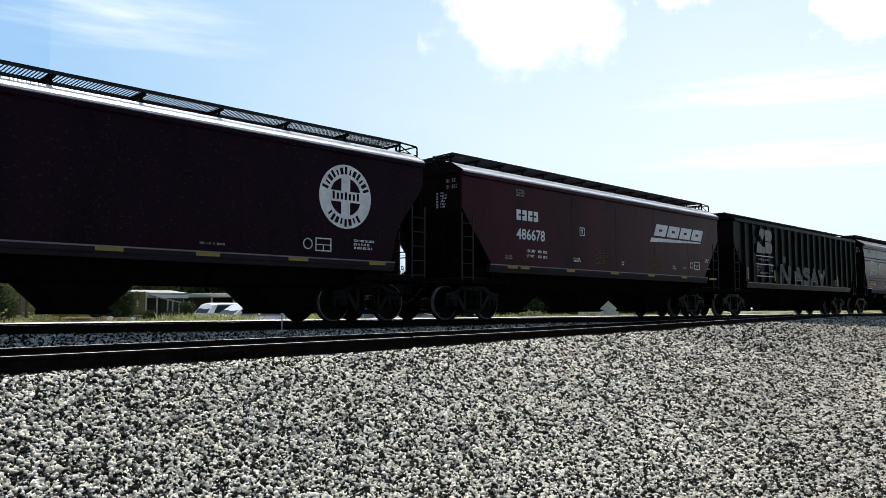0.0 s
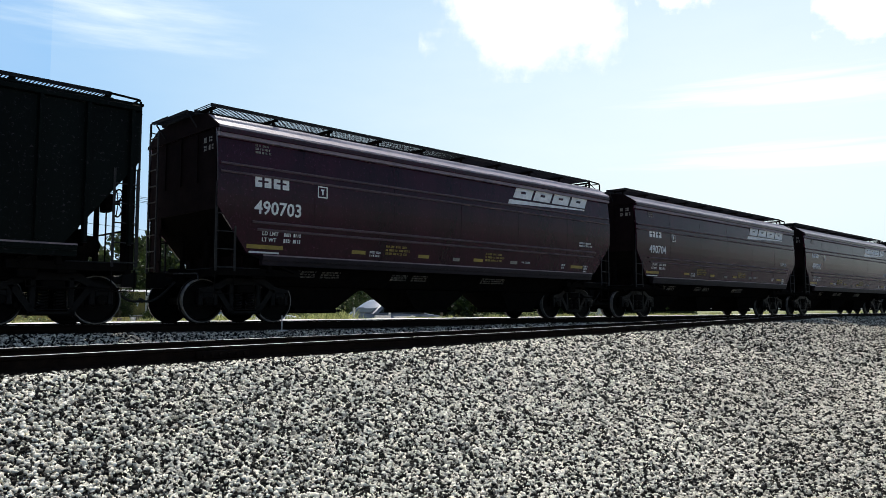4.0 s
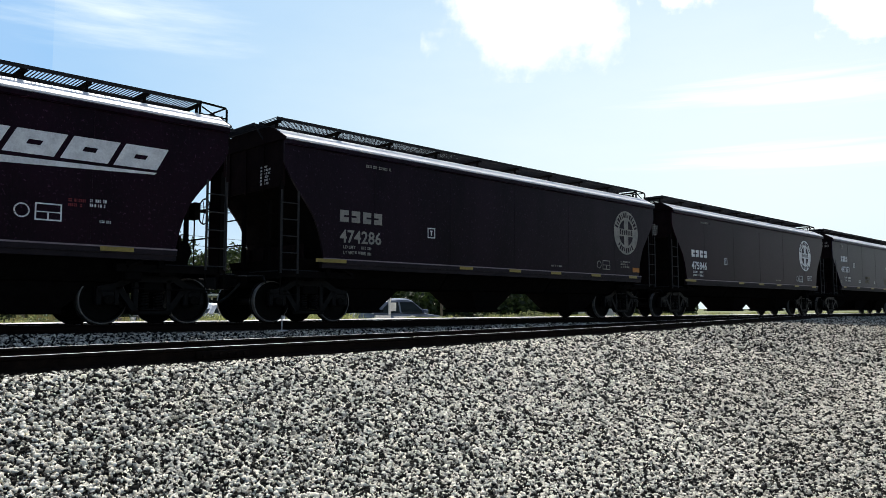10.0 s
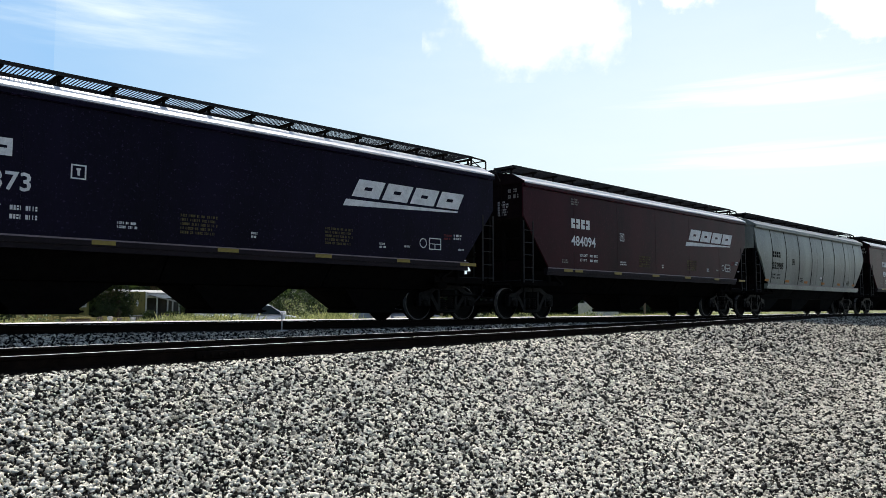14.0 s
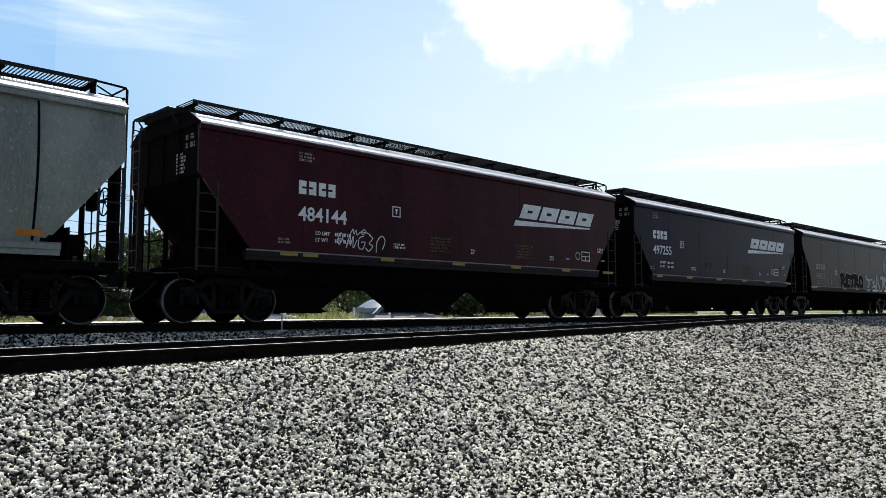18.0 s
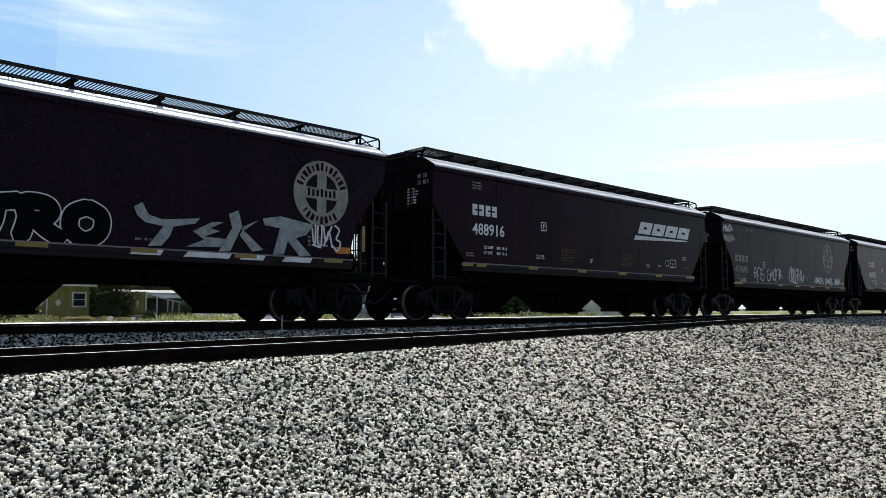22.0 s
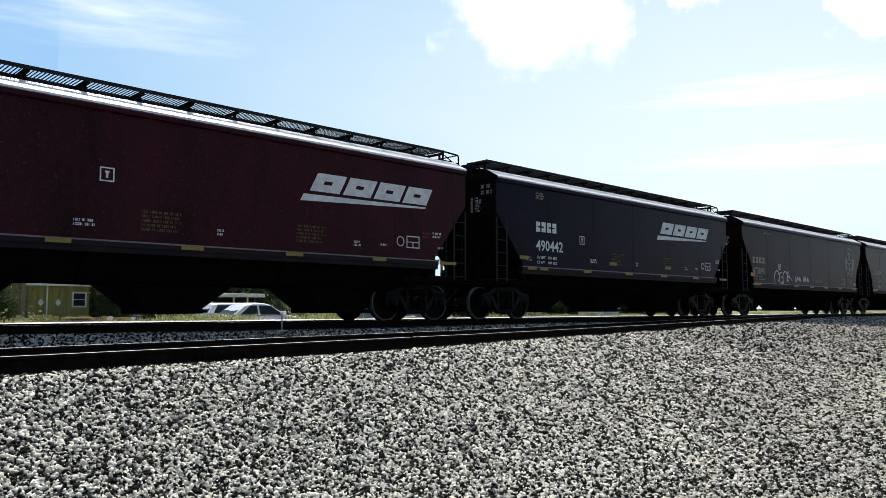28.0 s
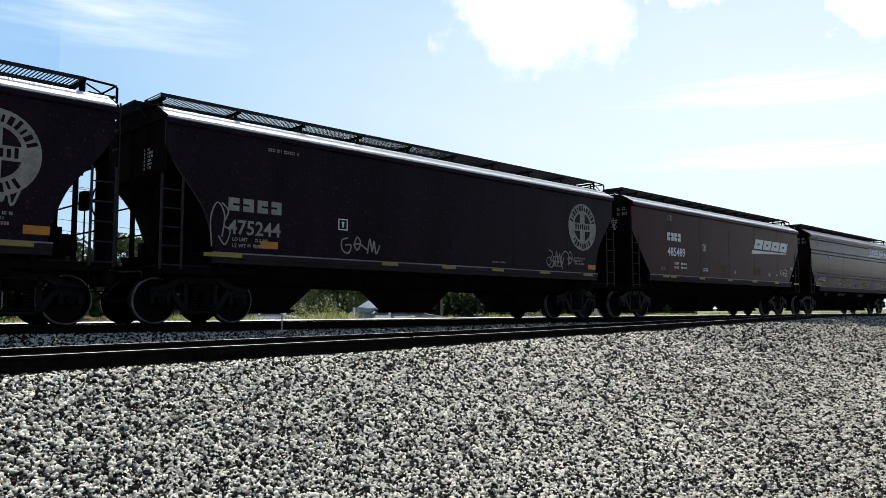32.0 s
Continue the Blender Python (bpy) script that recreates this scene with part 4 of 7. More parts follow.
def build_train():
    rnd = random.Random(7)
    red = "oxide-red covered hopper car with white lettering on rails"
    dull = "weathered dark brown covered hopper car with faded ring emblem"
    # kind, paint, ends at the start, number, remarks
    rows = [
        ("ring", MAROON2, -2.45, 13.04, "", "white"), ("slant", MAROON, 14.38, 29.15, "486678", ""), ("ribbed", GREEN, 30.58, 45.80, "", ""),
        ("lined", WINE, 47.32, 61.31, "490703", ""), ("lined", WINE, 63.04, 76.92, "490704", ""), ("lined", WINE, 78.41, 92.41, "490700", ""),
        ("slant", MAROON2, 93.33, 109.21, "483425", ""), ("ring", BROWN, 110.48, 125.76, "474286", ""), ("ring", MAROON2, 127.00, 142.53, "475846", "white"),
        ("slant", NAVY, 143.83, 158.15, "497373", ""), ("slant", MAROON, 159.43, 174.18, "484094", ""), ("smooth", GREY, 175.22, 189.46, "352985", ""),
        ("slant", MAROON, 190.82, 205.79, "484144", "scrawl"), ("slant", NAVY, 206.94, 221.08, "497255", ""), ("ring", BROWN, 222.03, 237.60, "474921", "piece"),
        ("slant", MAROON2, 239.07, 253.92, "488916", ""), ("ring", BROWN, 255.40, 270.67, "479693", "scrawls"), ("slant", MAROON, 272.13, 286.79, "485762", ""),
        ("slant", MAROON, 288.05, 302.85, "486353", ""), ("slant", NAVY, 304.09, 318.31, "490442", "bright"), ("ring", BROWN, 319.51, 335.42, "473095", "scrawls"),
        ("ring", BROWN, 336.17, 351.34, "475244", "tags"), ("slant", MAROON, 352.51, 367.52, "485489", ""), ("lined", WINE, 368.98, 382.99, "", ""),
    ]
    starts = {"474286": 1.55, "475846": 1.50, "474921": 1.75, "479693": 1.18, "473095": 1.03, "475244": 1.4}
    for kind, paint, a, b, num, extra in rows:
        x0 = (a + b) / 2
        if kind == "slant":
            ln = 15.7 if num == "483425" else 14.2 if paint is NAVY else 14.8
            low = 0.0 if num == "483425" else 0.10
            text = red if paint is MAROON else "dark brown-red covered hopper car with white slanted emblem" if paint is MAROON2 else "blue-black covered hopper car with white lettering"
            car = hopper_car(kind, text, paint, x0, ln, edge="arc" if num == "483425" else "diag", brackets=14, low=low)
            u, zn, zm, ub = SPOTS[num]
            slant_marks(car, ln, u, rnd, low)
            numbers(car, num, ln, u, zm - 0.16, zn - 0.16, WHITE, 0.31, 0.32, w=1.05)
            on_side(car, "stencil_box", once(("sbox", WHITE.name), lambda: frame_box_mesh(WHITE, 0.26, 0.025)), WHITE, ub - 0.17, zn + 0.14, ln)
            for word, z in (("LD LMT", min(1.93, zn - 0.40)), ("LT WT", min(1.78, zn - 0.55))):
                off = 0.05 if num in ("490442", "483425") else 0.45
                on_side(car, "weight_line", text_mesh(word, 0.085, WHITE, 0.002), WHITE, u + off, z, ln)
                words(car, ln, u + off + 0.53, z, 1, 0.40, 0.125, WHITE, rnd, name="weight_line")
            on_side(car, "emblem", once(("emblem",), lambda: emblem_mesh(WHITE, 3.78)), WHITE, 10.45 if ln > 15 else 8.65 if num == "490442" else 9.03 if paint is NAVY else 9.58, 2.76 if num == "490442" else 2.66, ln, "white slanted block emblem over a swoosh bar")
            if extra == "scrawl":
                sprayed(car, "12836", 3.35, 1.66, 1.45, 0.36, 0.010, WHITE, ln, "white looping spray scrawl", lean=0.2)
                sprayed(car, "21", 3.75, 1.98, 0.6, 0.16, 0.008, WHITE, ln, "white looping spray scrawl", lean=0.2)
            part("lettering", once(("end_bars",), lambda: bars_mesh(WHITE, 6, 0.42, 0.075, rnd)), WHITE, car, "small white lettering on the car's end", pose(-ln / 2 + 0.004, -0.62, 3.42, 0, 0, -90), kind="stuff")
            part("lettering", once(("end_mark",), lambda: bars_mesh(FADED, 2, 0.42, 0.17, rnd)), FADED, car, at=pose(-ln / 2 + 0.004, -1.02, 3.70, 0, 0, -90), kind="stuff")
            if extra == "bright":
                for v in (1.0, 5.6, 9.2):
                    on_side(car, "placard", once("ylw", lambda: slab(rect(0, 0.42, 0, 0.10)).mesh("placard", YELLOW)), YELLOW, v, 1.72, ln)
        elif kind == "ring":
            ln = 15.45
            car = hopper_car(kind, dull if paint is BROWN else "dark red-brown covered hopper car with white ring emblem", paint, x0, ln, edge="arc", short=0.06)
            ink = WHITE if extra == "white" else FADED
            common_marks(car, ln, rnd, FADED)
            if num:
                u = starts[num]
                numbers(car, num, ln, u, 2.28, 1.81, ink, 0.28, 0.30, w=1.33)
                for word, z in (("LD LMT", 1.67), ("LT WT", 1.54)):
                    on_side(car, "weight_line", text_mesh(word, 0.075, ink, 0.002), ink, u + 0.1, z, ln)
                    words(car, ln, u + 0.62, z, 1, 0.36, 0.11, ink, rnd, name="weight_line")
                on_side(car, "stencil_box", once(("sbox", WHITE.name), lambda: frame_box_mesh(WHITE, 0.26, 0.025)), WHITE, u + 2.75, 2.08, ln)
            ring = ln - RINGS.get(num, 2.4)
            on_side(car, "emblem", once(("ring", ink.name), lambda: roundel_mesh(ink)), ink, ring, 2.86, ln, "round ring-and-cross emblem")
            on_side(car, "ring_mark", once(("ringm",), lambda: ring_marks_mesh(MAROON2)), MAROON2, ring, 2.86, ln, proud=0.009)
            if extra != "piece":
                on_side(car, "stencil_box", once(("wbox", ink.name), lambda: wide_box_mesh(ink)), ink, ln - 3.32, 1.57, ln)
            words(car, ln, ln - 2.25, 1.84, 3, 0.58, 0.085, ink, rnd)
            if ink is FADED:
                on_side(car, "placard", once("orange", lambda: slab(rect(0, 0.42, 0, 0.15)).mesh("placard", ORANGE)), ORANGE, ln - 1.51, 1.54, ln, "orange placard")
            part("lettering", once(("end_bars",), lambda: bars_mesh(WHITE, 6, 0.42, 0.075, rnd)), WHITE, car, "small white lettering on the car's end", pose(-ln / 2 + 0.064, -0.62, 3.42, 0, 0, -90), kind="stuff")
            if extra == "piece":
                piece(car, "retro", 5.30, 1.50, 3.65, 0.58, 0.165, ln, BLACK, WHITE, share=0.86)
                cut_letters(car, JAGGED, 9.3, 1.40, ln, SILVER, BLACK)
                for v, w in ((9.28, 0.64), (10.31, 1.02), (11.51, 0.60), (12.5, 0.78)):
                    part("spray_base", slab([(0, 0), (w - 0.06, 0), (w, 0.105), (0.10, 0.105)]).mesh("spray_base", WHITE), WHITE, car, "white sprayed block under the letters", pose(v - ln / 2, -1.669, 1.29))
                sprayed(car, "753", 13.3, 1.62, 0.9, 0.55, 0.02, WHITE, ln, "white spray scrawl under the ring")
                for v, z in ((3.82, 1.53), (14.75, 1.62)):
                    on_side(car, "reflector", once("upright_b", lambda: slab(rect(-0.045, 0.045, 0, 0.6)).mesh("reflector", YELLOW)), YELLOW, v, z, ln, "upright yellow reflective strip")
            if num == "479693":
                sprayed(car, "168 85461", 2.95, 1.50, 3.0, 0.60, 0.018, WHITE, ln, "white looping spray scrawl", lean=0.1, gap=-0.35)
                sprayed(car, "47812", 6.8, 1.46, 1.7, 0.75, 0.022, WHITE, ln, "white looping spray scrawl", gap=-0.35)
                sprayed(car, "241", 8.6, 1.60, 0.95, 0.45, 0.014, FADED, ln, "pale spray scrawl")
                sprayed(car, "41485 81243 8241", 10.1, 1.52, 3.6, 0.34, 0.022, WHITE, ln, "white spray-painted letters", gap=-0.35)
                sprayed(car, "5241", 0.15, 3.42, 0.85, 0.34, 0.013, WHITE, ln, "white tag sprayed high on the hull", gap=-0.35)
                sprayed(car, "2831", 0.20, 3.05, 0.95, 0.30, 0.013, WHITE, ln, "white tag sprayed high on the hull", gap=-0.35)
                sprayed(car, "324", 1.6, 1.42, 0.6, 0.14, 0.010, WHITE, ln, "white spray scrawl")
            if num == "473095":
                on_side(car, "placard", once("orange", lambda: slab(rect(0, 0.42, 0, 0.15)).mesh("placard", ORANGE)), ORANGE, 0.8, 1.70, ln, "orange placard")
                sprayed(car, "6861", 3.30, 1.44, 1.9, 0.58, 0.020, WHITE, ln, "white bubble outline sprayed near the sill", gap=-0.15)
                sprayed(car, "812 512", 5.7, 1.56, 1.75, 0.27, 0.016, WHITE, ln, "white spray-painted letters")
                sprayed(car, "121", 7.9, 1.55, 1.5, 0.22, 0.010, FADED, ln, "pale spray scrawl")
                sprayed(car, "52", 13.0, 1.95, 0.9, 0.50, 0.02, FADED, ln, "pale spray strokes under the ring")
            if extra == "tags":
                on_side(car, "placard", once("orange", lambda: slab(rect(0, 0.42, 0, 0.15)).mesh("placard", ORANGE)), ORANGE, 2.15, 1.55, ln, "orange placard")
                sprayed(car, "812", 4.2, 1.55, 1.2, 0.4, 0.018, FADED, ln, "pale looping spray scrawl")
                sprayed(car, "3261", 11.9, 1.55, 1.3, 0.5, 0.016, FADED, ln, "pale looping spray scrawl", gap=-0.3)
                sprayed(car, "63", 1.02, 1.62, 0.42, 0.80, 0.014, FADED, ln, "tall pale spray scrawl", gap=-0.5)
        elif kind == "lined":
            ln, bow = 14.0, 0.12
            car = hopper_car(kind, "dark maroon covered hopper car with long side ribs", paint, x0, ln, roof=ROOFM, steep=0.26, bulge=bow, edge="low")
            part("side_rib", once(("ribs", ln, paint.name), lambda: rib_mesh(ln, RIB_SHINE, ((3.23, 0.05), (3.06, 0.05), (2.09, 0.80), (1.94, 0.92)), bow)), paint, car)
            # the band's pale colour stands in for sky reflected off the tilted sheet
            part("upper_band", once(("band", ln), lambda: Geo().prism([(-1.555, 3.76), (-1.665, 3.77), (-1.65, 3.86), (-1.555, 3.86)], -ln / 2, ln / 2, 0).mesh("upper_band", BANDP)), BANDP, car)
            for v, w, ink, z in ((0.71, 0.87, YELLOW, 1.54), (0.77, 0.72, WHITE, 1.45), (3.43, 0.40, YELLOW, 1.56), (5.52, 0.37, YELLOW, 1.56), (7.54, 0.37, YELLOW, 1.56), (11.93, 0.62, YELLOW, 1.55), (6.75, 0.25, FADED, 1.54), (9.06, 0.30, FADED, 1.56)):
                on_side(car, "placard", once(("plate", w, ink.name), lambda: slab(rect(0, w, 0, 0.035 if ink is WHITE else 0.085)).mesh("placard", ink)), ink, v, z, ln, "small painted placard", bow)
            for v in (4.44, 8.0):
                words(car, ln, v, 1.76, 3, 0.9, 0.085, YELLOW, rnd, bow, "warning_panel", "yellow warning lettering")
            for v, w, n in ((3.96, 0.40, 2), (9.56, 0.42, 1), (11.46, 0.22, 2), (12.6, 0.25, 3)):
                words(car, ln, v, 1.60, n, w, 0.08, WHITE, rnd, bow)
            words(car, ln, 12.3, 2.32, 2, 0.70, 0.085, WHITE, rnd, bow)
            words(car, ln, 0.85, 3.68, 3, 0.42, 0.075, FADED, rnd, bow, "builder_mark")
            for v in (2.42, 3.1, 5.21, 5.9, 8.5, 8.95):
                part("hopper_lettering", once("hopper_words", lambda: hopper_words_mesh(FADED, rnd)), FADED, car, "small pale lettering", pose(v - 0.25 - ln / 2, -(0.96 + (1.10 - 0.80) * 0.833) - 0.010, 1.10, 39.8), kind="stuff")
            for word, z in (("LD LMT", 1.83), ("LT WT", 1.70)):
                on_side(car, "weight_line", text_mesh(word, 0.085, WHITE, 0.002), WHITE, 1.05, z, ln, bulge=bow)
                words(car, ln, 1.58, z, 1, 0.40, 0.125, WHITE, rnd, bow, "weight_line")
            if num:
                numbers(car, num, ln, 0.83, 2.82, 2.27, WHITE, 0.26, 0.285, bulge=bow, w=0.88)
            on_side(car, "stencil_box", once(("sbox", WHITE.name), lambda: frame_box_mesh(WHITE, 0.26, 0.025)), WHITE, 2.40, 2.75, ln, bulge=bow)
            on_side(car, "emblem", once(("emblem_low",), lambda: emblem_mesh(WHITE, 3.75, 0.84)), WHITE, 8.88, 3.26, ln, "white slanted block emblem over a swoosh bar", bow)
            part("lettering", once(("end_mark",), lambda: bars_mesh(FADED, 2, 0.42, 0.17, rnd)), FADED, car, at=pose(-ln / 2 + 0.004, -1.02, 3.70, 0, 0, -90), kind="stuff")
        elif kind == "smooth":
            ln = 14.24
            bow = 0.16
            car = hopper_car(kind, "light grey smooth-sided covered hopper car with black lettering", paint, x0, ln, roof=ROOFG, bulge=bow)
            for i in range(8):
                part("seam", once("seam", lambda: seam_mesh(STEEL, bow)), STEEL, car, at=pose(1.64 + 1.59 * i - ln / 2, 0, 0))
            numbers(car, num, ln, 1.65, 2.62, 2.10, BLACK, 0.27, 0.30, bulge=bow, w=0.9)
            for word, z in (("LD LMT", 1.80), ("LT WT", 1.66)):
                on_side(car, "weight_line", text_mesh(word, 0.085, BLACK, 0.002), BLACK, 1.70, z, ln, bulge=bow)
                words(car, ln, 2.25, z, 1, 0.40, 0.125, BLACK, rnd, bow, "weight_line")
            on_side(car, "stencil_box", once(("sbox", BLACK.name), lambda: frame_box_mesh(BLACK, 0.27)), BLACK, 3.9, 2.35, ln, bulge=bow)
            for i in range(6):
                on_side(car, "placard", once("org", lambda: slab(rect(0, 0.42, 0, 0.11)).mesh("placard", ORANGE)), ORANGE, 1.0 + 2.30 * i, 1.52, ln, "orange placard", bow)
            for v, n, w in ((5.0, 3, 0.40), (11.6, 3, 0.5), (7.6, 1, 0.3)):
                words(car, ln, v, 1.72, n, w, 0.08, BLACK, rnd, bow)
            on_side(car, "placard", once("wht", lambda: slab(rect(0, 0.24, 0, 0.10)).mesh("placard", WHITE)), WHITE, 7.62, 1.78, ln, "small white placard", bow)
        else:
            ln = 15.1
            car = hopper_car(kind, "dark green rib-sided covered hopper car with silver spray paint", paint, x0, ln, roof=GREEN, steep=0.06, zb=4.30, top=0.0)
            for i in range(19):
                part("side_post", once(("post", GREEN.name), lambda: post_mesh(GREEN, 1.45, 3.95)), GREEN, car, at=pose(0.9 + 0.78 * i - ln / 2, -1.60, 0))
            for v, z in ((1.05, 1.55), (3.85, 1.52), (6.20, 1.55), (9.6, 1.55), (11.9, 1.5)):
                part("reflector", once("upright", lambda: slab(rect(-0.05, 0.05, 0, 0.5)).mesh("reflector", YELLOW)), YELLOW, car, "upright yellow reflective strip", pose(v - ln / 2, -1.706, z))
            left = [(0.0, 0.0), (0.66, 0.0), (0.66, 0.30), (0.20, 0.52), (0.10, 0.40)]
            upper = [(0.24, 0.72), (0.30, 0.70), (0.44, 1.08), (0.90, 1.06), (0.90, 0.84), (0.66, 0.58), (0.40, 0.80)]
            lobe = lambda cz, r: [(0.95, cz - r), (1.42, cz - r)] + [(1.46 + 0.22 * math.cos(q), cz + r * math.sin(q)) for q in [math.pi * (k / 8 - 0.5) for k in range(9)]] + [(1.42, cz + r), (0.95, cz + r)]
            for poly in (left, upper, lobe(0.27, 0.25), lobe(0.81, 0.25), [(0.70, 0.0), (0.90, 0.0), (0.90, 0.30), (0.70, 0.30)]):
                part("emblem", slab(poly).mesh("emblem", FADED), FADED, car, "weathered white block emblem", pose(1.95 - ln / 2, -1.708, 2.72))
            for z in (2.58, 2.22, 1.70):
                part("lettering", once(("line", z), lambda: slab(rect(0, 1.8, 0, 0.035)).mesh("lettering", WHITE)), WHITE, car, at=pose(1.92 - ln / 2, -1.706, z))
            for z, v, w in ((2.08, 1.95, 0.4), (1.95, 1.95, 0.4), (2.08, 3.25, 0.45), (1.95, 3.25, 0.45), (1.82, 2.0, 1.6), (2.40, 2.1, 1.5)):
                part("lettering", once(("bars2", w, z), lambda: bars_mesh(FADED, 1, w, 0.13, rnd)), FADED, car, at=pose(v - ln / 2, -1.706, z), kind="stuff")
            piece(car, "n", 4.50, 1.53, 1.35, 0.70, 0.125, ln, TEAL, FADED, -1.709)
            piece(car, "asav", 6.25, 1.50, 4.0, 0.68, 0.115, ln, TEAL, FADED, -1.709)
            part("stencil_box", once(("sboxf", FADED.name), lambda: frame_box_mesh(FADED, 0.26, 0.02)), FADED, car, at=pose(4.85 - ln / 2, -1.706, 2.42))
            part("stencil_box", once(("sboxy", YELLOW.name), lambda: wide_box_mesh(YELLOW, 0.5, 0.28)), YELLOW, car, at=pose(11.6 - ln / 2, -1.706, 1.5))


# where the train has come to, second by second
RUN = [(0, 0.0), (1, -9.9), (2, -19.79), (3, -29.78), (4, -40.01), (5, -50.26), (6, -60.53), (7, -70.75), (8, -81.01), (9, -91.18), (10, -101.58), (11, -111.82), (12, -122.05), (13, -132.22), (14, -142.48), (15, -152.77), (16, -163.14),
       (17, -173.58), (18, -184.0), (19, -194.38), (20, -205.02), (21, -215.3), (22, -225.79), (23, -236.27), (24, -246.72), (25, -257.12), (26, -267.55), (27, -277.95), (28, -288.35), (29, -298.88), (30, -309.22), (31, -319.71), (32, -329.86)]


def run_at(t):
    for (a, sa), (b, sb) in zip(RUN, RUN[1:]):
        if t <= b:
            return sa + (sb - sa) * (t - a) / (b - a)
    return RUN[-1][1]


def motions():
    for car, x0 in CARS:
        walk(car, [(t, pose(x0 + s, TRACK_Y, 0)) for t, s in RUN])
    for ob, drift in CLOUDS:
        walk(ob, [(0.0, pose(0, 0, 0)), (32.0, pose(0, 0, 0, 0, 0, -drift))])
    # all the wheels of one end turn alike, so they share one set of keys
    for s, wheels in WHEELS.items():
        rows = [(i / FPS, pose(s * WB / 2, 0, WR, 0, math.degrees(run_at(i / FPS) / WR), 0)) for i in range(int(32 * FPS) + 1)]
        walk(wheels[0], rows)
        keys = wheels[0].animation_data
        for w in wheels[1:]:
            w.rotation_mode = "QUATERNION"
            w.animation_data_create()
            w.animation_data.action = keys.action
            w.animation_data.action_slot = keys.action_slot


# ---- ground, tracks ----
SLOPE, B0, GAUGE = 0.162, 7.28, 1.505        # the siding: near rail y = B0 + SLOPE * x
NEAR_Z = -0.135                               # its rail top


def siding_y(x, k):
    """The siding's near (k = 0) or far (k = 1) rail; it bends into the main track."""
    goal = TRACK_Y - 0.752 + k * GAUGE
    y = B0 + SLOPE * x + k * GAUGE * 1.013
    d = goal - y
    if d > 1.2:
        return y
    # ease into the main rail
    x1 = (goal - 1.2 - B0 - k * GAUGE * 1.013) / SLOPE
    u = (x - x1) / 22.0
    return min(goal - 0.0, goal - 1.2 + 22.0 * SLOPE * (u - u * u * 0.5) * (1.2 / (11.0 * SLOPE))) if u < 1 else goal


def siding_z(x):
    u = min(1.0, max(0.0, (x - 8.0) / 34.0))
    return NEAR_Z * (1 - u * u * (3 - 2 * u))


def lerp(pts, v):
    for (a, fa), (b, fb) in zip(pts, pts[1:]):
        if v <= b:
            return fa + (fb - fa) * max(0.0, (v - a) / (b - a))
    return pts[-1][1]


def ground_z(x, y):
    q = y - (B0 + SLOPE * min(x, 46.0))       # beyond the siding's near rail
    if y > TRACK_Y:
        z = lerp([(15.48, -0.20), (17.2, -0.20), (18.2, -0.32), (21.0, -0.92), (45, -0.92), (400, -0.9), (5000, -1.0)], y)
    elif q > 0:
        m = min(1.0, max(0.0, q / max(0.5, TRACK_Y - 1.8 - (B0 + SLOPE * min(x, 46.0)))))
        z = siding_z(x) - 0.18 + (-0.20 - siding_z(x) + 0.18) * m * m
        if 1.9 < q and y < 13.4:
            z -= 0.06 * math.sin(math.pi * min(1, (q - 1.9) / max(0.6, 13.4 - y + q - 1.9)))
    else:
        z = siding_z(x) - 0.18 + lerp([(-60, -0.95), (-9, -0.90), (-5.0, -0.81), (-3.6, -0.61), (-0.8, -0.01), (0, 0)], q)
    return z + 0.02 * noise.noise((x * 0.7, y * 0.7, 0)) + 0.05 * noise.noise((x * 0.12, y * 0.12, 3))


def gravel_material():
    m, t, b = nodes_of("crushed_stone")
    co = t.nodes.new("ShaderNodeTexCoord")
    vo = node(t, "ShaderNodeTexVoronoi", Scale=24.0, Randomness=1.0)
    big = node(t, "ShaderNodeTexNoise", Scale=0.5, Detail=5.0)
    t.links.new(co.outputs["Object"], vo.inputs["Vector"])
    t.links.new(co.outputs["Object"], big.inputs["Vector"])
    bw = t.nodes.new("ShaderNodeRGBToBW")
    t.links.new(vo.outputs["Color"], bw.inputs[0])
    add = node(t, "ShaderNodeMath")
    add.operation = "MULTIPLY_ADD"
    add.inputs[1].default_value = 0.6
    t.links.new(bw.outputs[0], add.inputs[0])
    t.links.new(big.outputs[0], add.inputs[2])
    # kept dark so that shadow in the gaps between stones is painted in
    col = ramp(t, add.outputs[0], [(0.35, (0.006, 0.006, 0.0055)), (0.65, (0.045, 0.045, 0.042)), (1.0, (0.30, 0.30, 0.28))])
    t.links.new(col, b.inputs["Base Color"])
    b.inputs["Roughness"].default_value = 0.85
    bp = node(t, "ShaderNodeBump", Strength=1.0, Distance=0.03)
    t.links.new(vo.outputs["Distance"], bp.inputs["Height"])
    bp.invert = True
    t.links.new(bp.outputs[0], b.inputs["Normal"])
    return m


